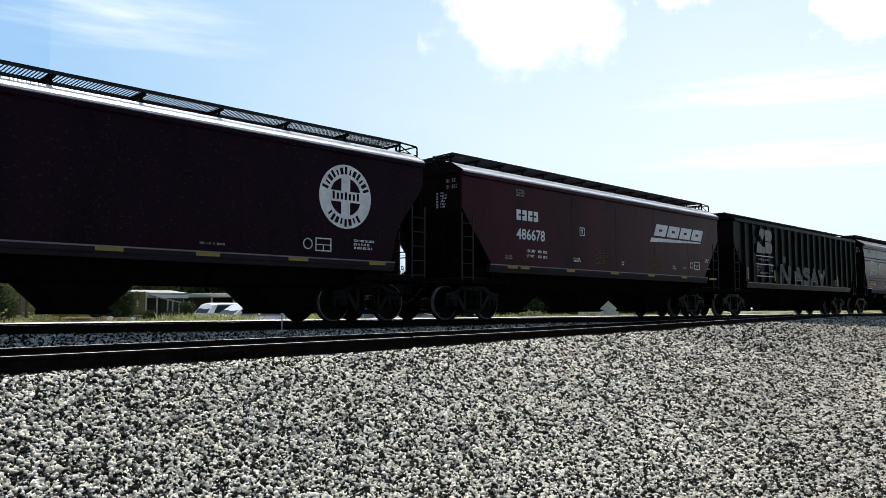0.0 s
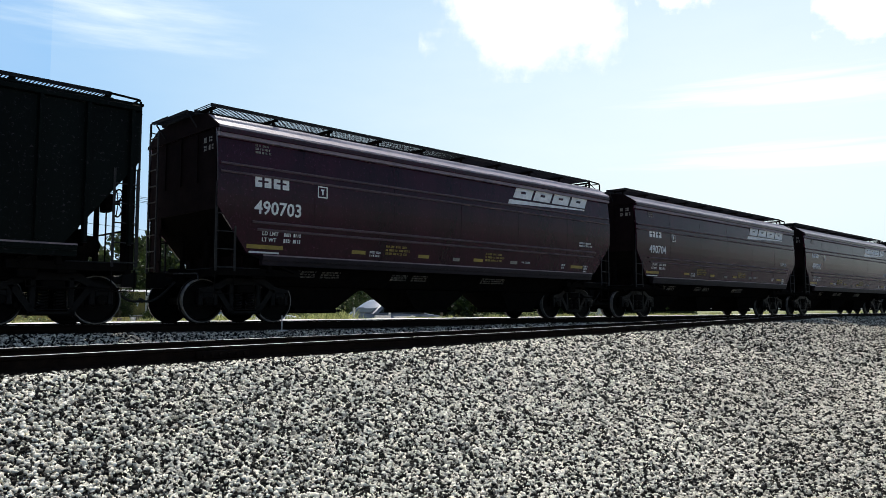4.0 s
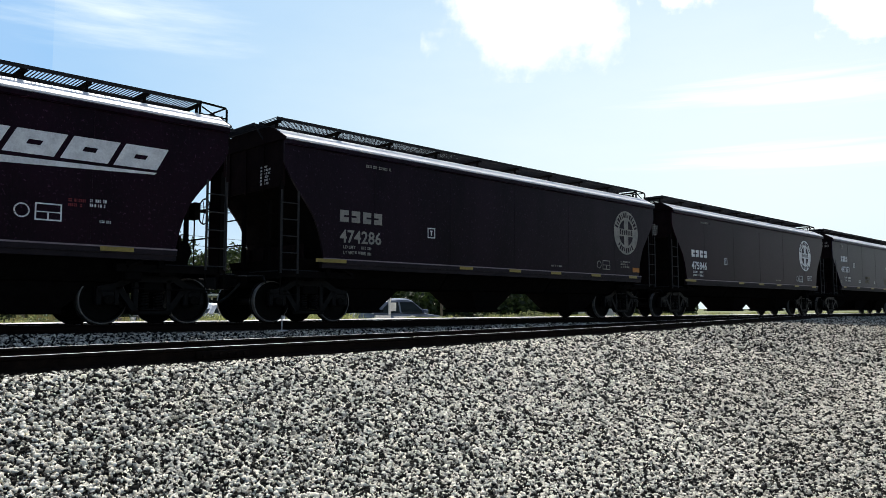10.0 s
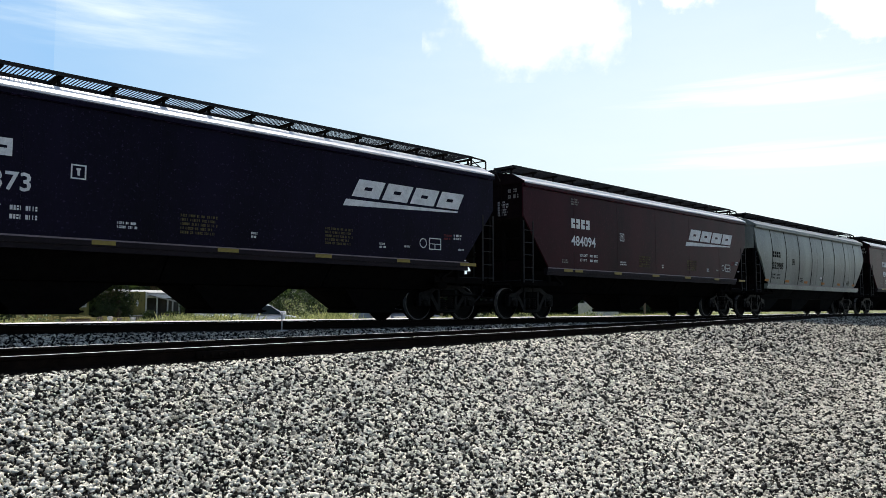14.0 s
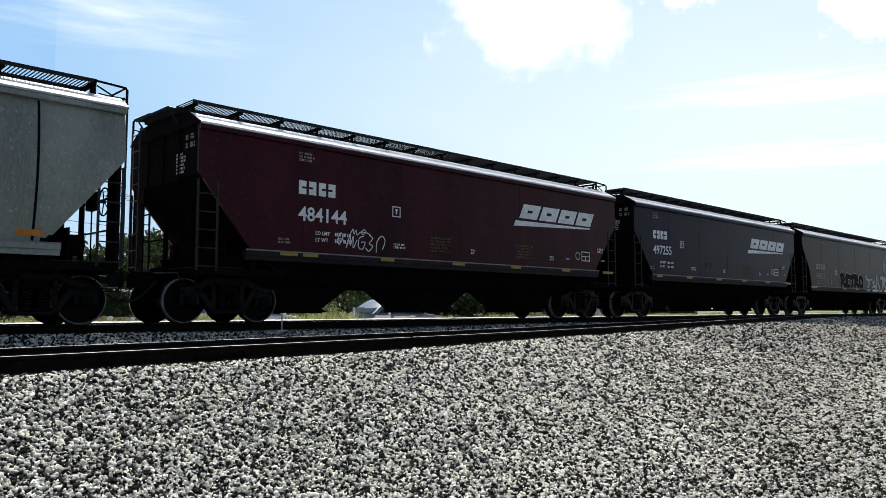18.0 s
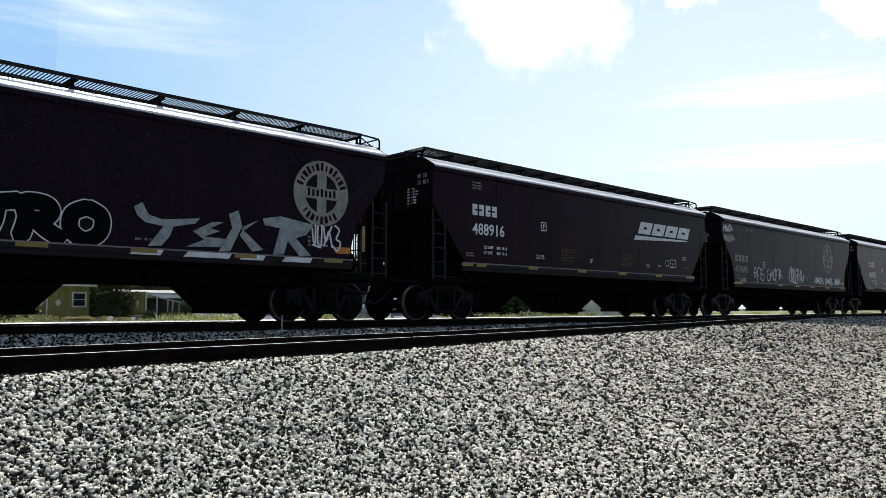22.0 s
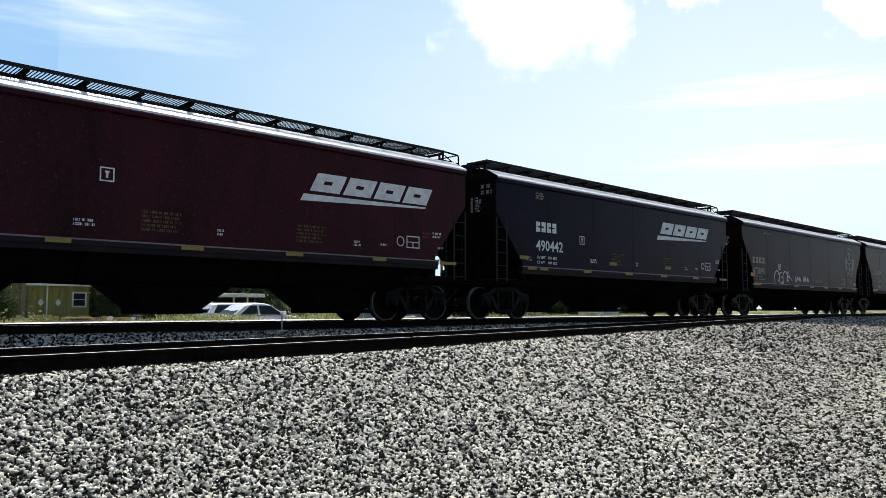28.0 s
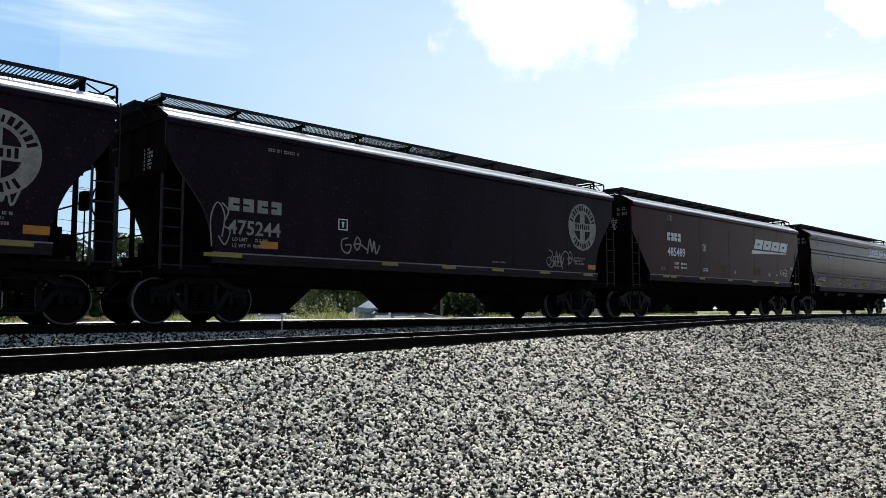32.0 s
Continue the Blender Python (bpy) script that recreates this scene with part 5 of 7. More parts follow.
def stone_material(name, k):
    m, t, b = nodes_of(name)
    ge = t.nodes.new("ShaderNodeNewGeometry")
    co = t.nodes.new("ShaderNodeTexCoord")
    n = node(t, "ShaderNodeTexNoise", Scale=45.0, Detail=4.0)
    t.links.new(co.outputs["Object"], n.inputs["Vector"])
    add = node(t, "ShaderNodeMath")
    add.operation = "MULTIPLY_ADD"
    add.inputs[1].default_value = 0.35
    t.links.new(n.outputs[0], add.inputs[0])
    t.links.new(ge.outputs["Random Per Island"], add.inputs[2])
    # near-black and near-white stones: harsh light-and-shade contrast put into their colour
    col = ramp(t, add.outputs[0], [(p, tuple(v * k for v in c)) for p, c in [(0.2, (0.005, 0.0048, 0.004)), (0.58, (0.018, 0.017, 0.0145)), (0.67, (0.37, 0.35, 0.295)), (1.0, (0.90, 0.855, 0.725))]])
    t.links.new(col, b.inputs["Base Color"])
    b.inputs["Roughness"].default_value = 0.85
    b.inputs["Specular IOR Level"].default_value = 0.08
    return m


def field_material():
    """Dry grass, dirt and the pale street beyond the tracks."""
    m, t, b = nodes_of("dry_grass_field")
    co = t.nodes.new("ShaderNodeTexCoord")
    n1 = node(t, "ShaderNodeTexNoise", Scale=0.25, Detail=6.0)
    n2 = node(t, "ShaderNodeTexNoise", Scale=6.0, Detail=5.0)
    for n in (n1, n2):
        t.links.new(co.outputs["Object"], n.inputs["Vector"])
    add = node(t, "ShaderNodeMath")
    add.operation = "MULTIPLY_ADD"
    add.inputs[1].default_value = 0.6
    t.links.new(n2.outputs[0], add.inputs[0])
    t.links.new(n1.outputs[0], add.inputs[2])
    col = ramp(t, add.outputs[0], [(0.45, (0.05, 0.065, 0.02)), (0.75, (0.14, 0.16, 0.045)), (1.0, (0.26, 0.24, 0.10))])
    t.links.new(col, b.inputs["Base Color"])
    b.inputs["Roughness"].default_value = 0.9
    return m


GRAVEL, STONE, DULL, BED_TONE, RAIL_SHADE, FIELD = gravel_material(), stone_material("loose_stone", 1.0), stone_material("darker_stone", 0.72), stone_material("darker_ballast", 0.75), stone_material("rail_shade_ballast", 0.10), field_material()


def build_ground():
    xs = sorted({-5000, -1500, -400, -150, -60, -30, *[-20 + 0.8 * i for i in range(60)], *[30 + 3 * i for i in range(40)], 170, 260, 450, 900, 2000, 5000})
    ys = sorted({-3000, -500, -100, -30, -10, *[-4 + 0.5 * i for i in range(62)], *[28 + 4 * i for i in range(30)], 160, 220, 350, 700, 1500, 5000})
    g = Geo()
    n = len(ys)
    vs = [(x, y, ground_z(x, y)) for x in xs for y in ys]
    me = bpy.data.meshes.new("ground")
    fs = [(i * n + j, (i + 1) * n + j, (i + 1) * n + j + 1, i * n + j + 1) for i in range(len(xs) - 1) for j in range(n - 1)]
    me.from_pydata(vs, [], fs)
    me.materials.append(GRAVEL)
    me.materials.append(FIELD)
    me.materials.append(PALE)
    for p in me.polygons:
        # pale ground added out of sight to bounce light onto the parked cars
        p.material_index = 2 if 25.0 < p.center.y < 46.0 else 1 if p.center.y > 21.0 else 0
        p.use_smooth = True
    tagged(new("ground", me), "grey crushed-stone yard with grass and added pale ground bouncing light", "ground", kind="structure")


def rail_mesh(name, pts, head):
    """A rail of real section along a line of points at its head."""
    prof = [(-0.036, 0.0), (0.036, 0.0), (0.038, -0.03), (0.012, -0.045), (0.010, -0.125), (0.07, -0.15), (0.07, -0.165), (-0.07, -0.165), (-0.07, -0.15), (-0.010, -0.125), (-0.012, -0.045), (-0.038, -0.03)]
    k = len(prof)
    vs, fs = [], []
    for i, (x, y, z) in enumerate(pts):
        a, b = pts[max(0, i - 1)], pts[min(len(pts) - 1, i + 1)]
        d = Vector((b[0] - a[0], b[1] - a[1], 0)).normalized()
        nx, ny = -d.y, d.x
        vs += [(x + nx * u, y + ny * u, z + w) for u, w in prof]
    for i in range(len(pts) - 1):
        for j in range(k):
            fs.append((i * k + j, i * k + (j + 1) % k, (i + 1) * k + (j + 1) % k, (i + 1) * k + j))
    me = bpy.data.meshes.new(name)
    me.from_pydata(vs, [], fs)
    me.materials.append(RAILRUST)
    me.materials.append(head)
    for i in range(len(pts) - 1):
        me.polygons[i * k].material_index = 1
    return me


def build_tracks():
    main = thing("main_track", "straight main railway track with shiny rail heads on ballast", "railway track", kind="structure")
    for k in (-1, 1):
        y = TRACK_Y + k * GAUGE / 2
        part("rail", rail_mesh("rail", [(x, y, 0.0) for x in range(-40, 601, 8)], TREAD), TREAD, main, "steel rail with a bright worn head")
    side = thing("siding_track", "rusty siding track curving into the main track", "railway track", kind="structure")
    xs = [-30 + 2 * i for i in range(48)]
    for k in (0, 1):
        pts = [(x, siding_y(x, k), siding_z(x)) for x in xs if siding_y(x, k) < TRACK_Y - 0.752 + k * GAUGE - 0.075]
        part("rail", rail_mesh("rail", pts, RAILHEAD), RAILHEAD, side, "rail with a pale head coloured to shine")
    rnd = random.Random(5)
    tie = Geo().cbox(-0.115, 0.115, -1.3, 1.3, -0.18, 0.0, 0.012).mesh("tie", TIE)
    for i in range(120):
        x = -6 + 0.56 * i
        part("tie", tie, TIE, main, at=pose(x + rnd.uniform(-0.03, 0.03), TRACK_Y + rnd.uniform(-0.04, 0.04), -0.17, 0, 0, rnd.uniform(-1, 1)))
    a = math.degrees(math.atan(SLOPE))
    for i in range(62):
        x = -3 + 0.56 * i
        part("tie", tie, TIE, side, at=pose(x, (siding_y(x, 0) + siding_y(x, 1)) / 2, siding_z(x) - 0.175, 0, 0, a + rnd.uniform(-1.5, 1.5)))
    # bolted joint bars
    jb = Geo().cbox(-0.36, 0.36, -0.055, -0.018, -0.135, -0.04, 0.01)
    for u in (-0.28, -0.17, -0.06, 0.06, 0.17, 0.28):
        jb.tube((u, -0.085, -0.09), (u, -0.05, -0.09), 0.02, 6)
    jm = jb.mesh("joint_bar", RAILRUST)
    for x, k in ((4.3, 0), (5.2, 1), (16.2, 0), (14.0, 1)):
        part("joint_bar", jm, RAILRUST, side, "bolted rail joint bar", pose(x, siding_y(x, k), siding_z(x), 0, 0, a))


# near-white base puts the siding rails' shine into the colour
RAILHEAD = rough_mat("pale_rail_head", (0.80, 0.78, 0.75), (0.50, 0.48, 0.46), 0.35, 0.35, scale=6, fine=60, bump=0.05)


def stones(name, label, spots, size, rnd, mat=STONE):
    """Angular stones, all in one mesh."""
    base = np.array([(1, 0, -0.6), (-0.5, 0.87, -0.6), (-0.5, -0.87, -0.6), (0.5, 0.87, 0.6), (-1, 0, 0.6), (0.5, -0.87, 0.6)]) * 0.96
    tri = np.array([(0, 2, 1), (3, 4, 5), (0, 1, 3), (1, 4, 3), (1, 2, 4), (2, 5, 4), (2, 0, 5), (0, 3, 5)])
    n = len(spots)
    rs = np.random.RandomState(rnd)
    sc = np.reshape(size, (-1, 1, 1)) * (0.55 + 0.75 * rs.rand(n, 1, 1)) * (0.75 + 0.5 * rs.rand(n, 1, 3)) * 0.5
    v = base[None] * sc * (0.8 + 0.35 * rs.rand(n, 6, 1)) + sc * 0.25 * (rs.rand(n, 6, 3) - 0.5)
    q = rs.randn(n, 4)
    q /= np.linalg.norm(q, axis=1, keepdims=True)
    w, x, y, z = q.T
    rot = np.array([[1 - 2 * (y * y + z * z), 2 * (x * y - z * w), 2 * (x * z + y * w)], [2 * (x * y + z * w), 1 - 2 * (x * x + z * z), 2 * (y * z - x * w)], [2 * (x * z - y * w), 2 * (y * z + x * w), 1 - 2 * (x * x + y * y)]]).transpose(2, 0, 1)
    v = np.einsum("nij,nkj->nki", rot, v) + np.array(spots)[:, None, :]
    me = bpy.data.meshes.new(name)
    me.vertices.add(n * 6)
    me.vertices.foreach_set("co", v.reshape(-1).astype(np.float32))
    f = (tri[None] + 6 * np.arange(n)[:, None, None]).reshape(-1)
    me.loops.add(len(f))
    me.loops.foreach_set("vertex_index", f.astype(np.int32))
    me.polygons.add(n * 8)
    me.polygons.foreach_set("loop_start", np.arange(0, n * 24, 3, dtype=np.int32))
    me.update(calc_edges=True)
    me.validate()
    me.materials.append(mat)
    return tagged(new(name, me), label, "gravel", kind="stuff")


def build_stones():
    rs = random.Random(11)
    near, far, bed, edge, rest = [], [], [], [], []
    while len(near) < 250000:                 # the yard in front of the siding
        a = rs.uniform(12, 80)
        r = lerp([(12, 5.2), (45, 4.9), (65, 4.2), (80, 3.6)], a)
        r, a = r + (18.4 - r) * rs.random() ** 1.3, radians(a)
        x, y = r * math.cos(a), r * math.sin(a)
        if y < B0 + SLOPE * x - 0.36 + 0.10 * noise.noise((x * 1.3, 0, 5)):
            near.append((x, y, ground_z(x, y) + rs.uniform(-0.015, 0.03)))
    while len(rest) < 34000:                  # the yard goes on around the camera
        x, y = rs.gauss(-1.0, 6.5), rs.gauss(-1.0, 5.5)
        if y < B0 + SLOPE * x - 0.36 and not (15 < math.degrees(math.atan2(y, x)) < 77 and math.hypot(x, y) > 5.2):
            rest.append((x, y, ground_z(x, y) + rs.uniform(-0.01, 0.025)))
    while len(far) < 52000:
        x, y = rs.uniform(15, 64), rs.uniform(3, 14.3)
        if math.degrees(math.atan2(y, x)) > 10 and math.hypot(x, y) > 17.5 and y < B0 + SLOPE * min(x, 46) - 0.4:
            far.append((x, y, ground_z(x, y) + rs.uniform(0.0, 0.035)))
    while len(bed) < 32000:                   # between the siding and the main track
        x, y = rs.uniform(0, 26), rs.uniform(8.6, 14.6)
        q = y - (B0 + SLOPE * x)
        if q > 1.62 and y < TRACK_Y - 0.80:
            bed.append((x, y, ground_z(x, y) + rs.uniform(0.0, 0.025)))
    while len(edge) < 11000:                  # strip along the siding's near rail, its shadow put into black stones
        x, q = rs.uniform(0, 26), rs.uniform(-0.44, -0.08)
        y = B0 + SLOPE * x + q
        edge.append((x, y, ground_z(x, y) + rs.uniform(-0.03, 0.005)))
    worn = lambda q: q[1] < q[0] * (0.45 + 0.28 * rs.random() + 0.25 * noise.noise((q[0] * 0.4, q[1] * 0.4, 9)))   # the part of the yard that takes the darker tone
    pale_spots, dark_spots = [], []
    for q in near:
        (dark_spots if worn(q) else pale_spots).append(q)
    for spots, mat, seed, text in ((pale_spots, STONE, 1, "loose grey crushed stones of the yard"), (dark_spots, DULL, 5, "darker grey crushed stones of the yard")):
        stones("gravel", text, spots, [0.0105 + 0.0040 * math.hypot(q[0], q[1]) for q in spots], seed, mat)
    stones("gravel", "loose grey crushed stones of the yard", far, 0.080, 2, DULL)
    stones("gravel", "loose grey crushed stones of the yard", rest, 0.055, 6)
    stones("ballast", "loose dark ballast stones between the tracks", bed, 0.048, 3, BED_TONE)
    stones("ballast", "ballast stones coloured black as shade along the siding rail", edge, 0.045, 4, RAIL_SHADE)


# ---- beyond the tracks ----
WHITEPAINT = rough_mat("white_car_paint", (0.75, 0.76, 0.78), (0.62, 0.63, 0.66), 0.25, scale=2, fine=30, bump=0)
GREYPAINT = rough_mat("blue_grey_car_paint", (0.15, 0.185, 0.25), (0.09, 0.11, 0.15), 0.35, 0.0, scale=2, fine=30, bump=0)
TAN = rough_mat("tan_board_wall", (0.30, 0.26, 0.085), (0.15, 0.13, 0.042), 0.75, scale=1.5, fine=20, stretch=(3, 3, 0.4))
GREYWALL = rough_mat("grey_board_wall", (0.060, 0.058, 0.054), (0.022, 0.021, 0.020), 0.8, scale=1.5, fine=20)
BROWNWALL = rough_mat("brown_board_wall", (0.17, 0.13, 0.09), (0.08, 0.06, 0.045), 0.8, scale=1.5, fine=20)
TRIM = rough_mat("white_trim", (0.72, 0.72, 0.70), (0.5, 0.5, 0.48), 0.6, scale=4, fine=30)
SHINGLE = rough_mat("pale_metal_roof", (0.36, 0.355, 0.345), (0.20, 0.195, 0.19), 0.6, 0.0, scale=2, fine=18)
CONCRETE = rough_mat("pale_concrete", (0.55, 0.54, 0.51), (0.36, 0.35, 0.33), 0.85, scale=2, fine=25)
BARK = rough_mat("tree_bark", (0.12, 0.09, 0.065), (0.05, 0.038, 0.028), 0.9, scale=6, fine=40, bump=0.6)
POLEWOOD = rough_mat("weathered_pole", (0.16, 0.125, 0.095), (0.08, 0.06, 0.045), 0.9, scale=4, fine=30, stretch=(4, 4, 0.3))


def leaf_material(name, a, b_):
    m, t, b = nodes_of(name)
    ge = t.nodes.new("ShaderNodeNewGeometry")
    col = ramp(t, ge.outputs["Random Per Island"], [(0.0, a), (1.0, b_)])
    t.links.new(col, b.inputs["Base Color"])
    b.inputs["Roughness"].default_value = 0.6
    tr = t.nodes.new("ShaderNodeBsdfTranslucent")
    t.links.new(col, tr.inputs[0])
    mx = t.nodes.new("ShaderNodeMixShader")
    mx.inputs[0].default_value = 0.4
    t.links.new(b.outputs[0], mx.inputs[1])
    t.links.new(tr.outputs[0], mx.inputs[2])
    t.links.new(mx.outputs[0], t.nodes["Material Output"].inputs[0])
    return m


LEAF = leaf_material("dark_green_leaf", (0.010, 0.020, 0.006), (0.055, 0.080, 0.020))
# darker copy of the leaf: the foliage's own shade is in its colour
DARKLEAF = leaf_material("shady_dark_leaf", (0.010, 0.022, 0.007), (0.055, 0.085, 0.022))
SHRUB = leaf_material("grey_green_leaf", (0.05, 0.07, 0.022), (0.30, 0.33, 0.13))
WEED = leaf_material("yellow_green_blade", (0.09, 0.12, 0.034), (0.52, 0.53, 0.21))


def glass_material():
    m, t, b = nodes_of("tinted_glass")
    b.inputs["Base Color"].default_value = (0.02, 0.028, 0.032, 1)
    b.inputs["Roughness"].default_value = 0.12
    b.inputs["Specular IOR Level"].default_value = 0.03
    return m


GLASS = glass_material()


def leaves(spots, size, seed, name, mat):
    """Small two-triangle leaves at random angles, joined."""
    rs = np.random.RandomState(seed)
    n = len(spots)
    c = np.array(spots)
    a = rs.randn(n, 3)
    a /= np.linalg.norm(a, axis=1, keepdims=True)
    b = np.cross(a, rs.randn(n, 3))
    b /= np.linalg.norm(b, axis=1, keepdims=True)
    s = size * (0.6 + 0.8 * rs.rand(n, 1))
    v = np.stack([c - a * s, c + b * s * 0.45, c + a * s, c - b * s * 0.45], 1).reshape(-1, 3)
    me = bpy.data.meshes.new(name)
    me.from_pydata([tuple(p) for p in v], [], [(4 * i, 4 * i + 1, 4 * i + 2, 4 * i + 3) for i in range(n)])
    me.materials.append(mat)
    return me


def tree(x, y, h, spread, seed, label, leaf=LEAF, count=3800):
    rs = random.Random(seed)
    z = ground_z(x, y)
    t = thing("tree", label, "tree", "trees behind the tracks", at=pose(x, y, z))
    g = Geo()
    top = h * 0.45
    g.tube((0, 0, -0.1), (0.1, 0, top * 0.6), 0.03 * h, 9, 0.022 * h).tube((0.1, 0, top * 0.6), (0.0, 0.1, top), 0.022 * h, 9, 0.014 * h)
    tips = []
    for k in range(9):
        a = 2 * math.pi * k / 9 + rs.uniform(-0.3, 0.3)
        r = spread * rs.uniform(0.45, 0.85)
        p = Vector((r * math.cos(a), r * math.sin(a), h * rs.uniform(0.55, 0.92)))
        s = Vector((0.05, 0.05, top * rs.uniform(0.6, 1.0)))
        m = s.lerp(p, 0.5) + Vector((0, 0, 0.05 * h))
        g.tube(s, m, 0.010 * h, 6, 0.007 * h).tube(m, p, 0.007 * h, 6, 0.003 * h)
        tips += [p, m]
    tips.append(Vector((0, 0, h * 0.95)))
    part("trunk", g, BARK, t, smooth=True)
    spots = []
    for _ in range(count):
        c = rs.choice(tips)
        r = spread * 0.36 * rs.random() ** 0.5
        d = Vector((rs.gauss(0, 1), rs.gauss(0, 1), rs.gauss(0, 0.8))).normalized() * r
        spots.append(tuple(c + d))
    part("crown", leaves(spots, 0.024 * h + 0.05, seed, "crown", leaf), leaf, t, "ragged crown of many small leaves")
    return t


def shrub(x, y, h, w, seed, label, leaf=SHRUB, count=700):
    rs = random.Random(seed)
    s = thing("shrub", label, "shrub", "shrubs along the tracks", at=pose(x, y, ground_z(x, y)))
    g = Geo()
    spots = []
    for k in range(14):
        a = rs.uniform(0, 6.28)
        p = Vector((w * 0.5 * rs.random() * math.cos(a), w * 0.5 * rs.random() * math.sin(a), h * rs.uniform(0.6, 1.0)))
        g.tube((p.x * 0.2, p.y * 0.2, 0), p, 0.012, 5, 0.004)
        for _ in range(count // 14):
            u = rs.uniform(0.25, 1.0)
            spots.append((p.x * u + rs.gauss(0, 0.08 * w), p.y * u + rs.gauss(0, 0.08 * w), max(0.03, p.z * u + rs.gauss(0, 0.07 * h))))
    part("stems", g, BARK, s)
    part("foliage", leaves(spots, 0.07, seed, "foliage", leaf), leaf, s)
    return s


def box_wall(g, x0, x1, y0, y1, z0, z1, hole=None):
    """A wall along x, with an opening through it."""
    if not hole:
        return g.box(x0, x1, y0, y1, z0, z1)
    a, b, c, d = hole
    g.box(x0, a, y0, y1, z0, z1).box(b, x1, y0, y1, z0, z1).box(a, b, y0, y1, z0, c).box(a, b, y0, y1, d, z1)
    return g


def window_part(parent, a, b, c, d, y):
    w = part("window", Geo().box(a, b, y + 0.06, y + 0.08, c, d), GLASS, parent, "dark window with white frame")
    f = Geo()
    t = 0.11
    f.box(a - t, b + t, y - 0.03, y - 0.004, c - t, c).box(a - t, b + t, y - 0.03, y - 0.004, d, d + t).box(a - t, a, y - 0.03, y - 0.004, c, d).box(b, b + t, y - 0.03, y - 0.004, c, d)
    part("window_frame", f, TRIM, w, "white frame")
    part("sash_bar", Geo().box(a, b, y + 0.03, y + 0.055, (c + d) / 2 - 0.02, (c + d) / 2 + 0.02), TRIM, w)


def house(x0, x1, y, depth, hw, hr, wall, roof, label, window=None):
    """A small gabled house, its ridge along x."""
    z = ground_z((x0 + x1) / 2, y)
    b = thing("house", label, "house", "houses behind the tracks", at=pose((x0 + x1) / 2, y, z - 0.05))
    h = (x1 - x0) / 2
    part("wall", box_wall(Geo(), -h, h, 0, 0.15, 0, hw, window), wall, b)
    part("wall", Geo().box(-h, h, depth - 0.15, depth, 0, hw), wall, b)
    for s in (-1, 1):
        part("gable_wall", Geo().prism([(0.151, 0), (depth - 0.151, 0), (depth - 0.151, hw), (depth / 2, hr - 0.06), (0.151, hw)], min(s * h, s * (h - 0.15)), max(s * h, s * (h - 0.15)), 0), wall, b)
    for s, (ya, yb) in ((1, (-0.45, depth / 2)), (-1, (depth + 0.45, depth / 2))):
        drop = (hr - hw) * 0.45 / (depth / 2)
        part("roof", Geo().add([(x, yy, zz) for x in (-h - 0.35, h + 0.35) for yy, zz in ((ya, hw - drop + 0.06), (yb, hr + 0.06), (yb, hr - 0.04), (ya, hw - drop - 0.06))],
                               [(0, 1, 2, 3), (4, 7, 6, 5), (0, 4, 5, 1), (1, 5, 6, 2), (2, 6, 7, 3), (3, 7, 4, 0)]), roof, b)
    part("fascia", Geo().box(-h - 0.36, h + 0.36, -0.50, -0.455, hw - 0.40, hw - 0.12), TRIM, b, "white eave board")
    n = int(2 * h / 0.45)
    for i in range(n):
        xx = -h + 2 * h * (i + 0.5) / n
        if not (window and window[0] - 0.15 < xx < window[1] + 0.15):
            part("batten", once(("batten", wall.name, hw), lambda: Geo().box(-0.025, 0.025, -0.03, -0.002, 0.05, hw - 0.45).mesh("batten", wall)), wall, b, at=pose(xx, 0, 0))
    if window:
        window_part(b, *window, 0.0)
    return b


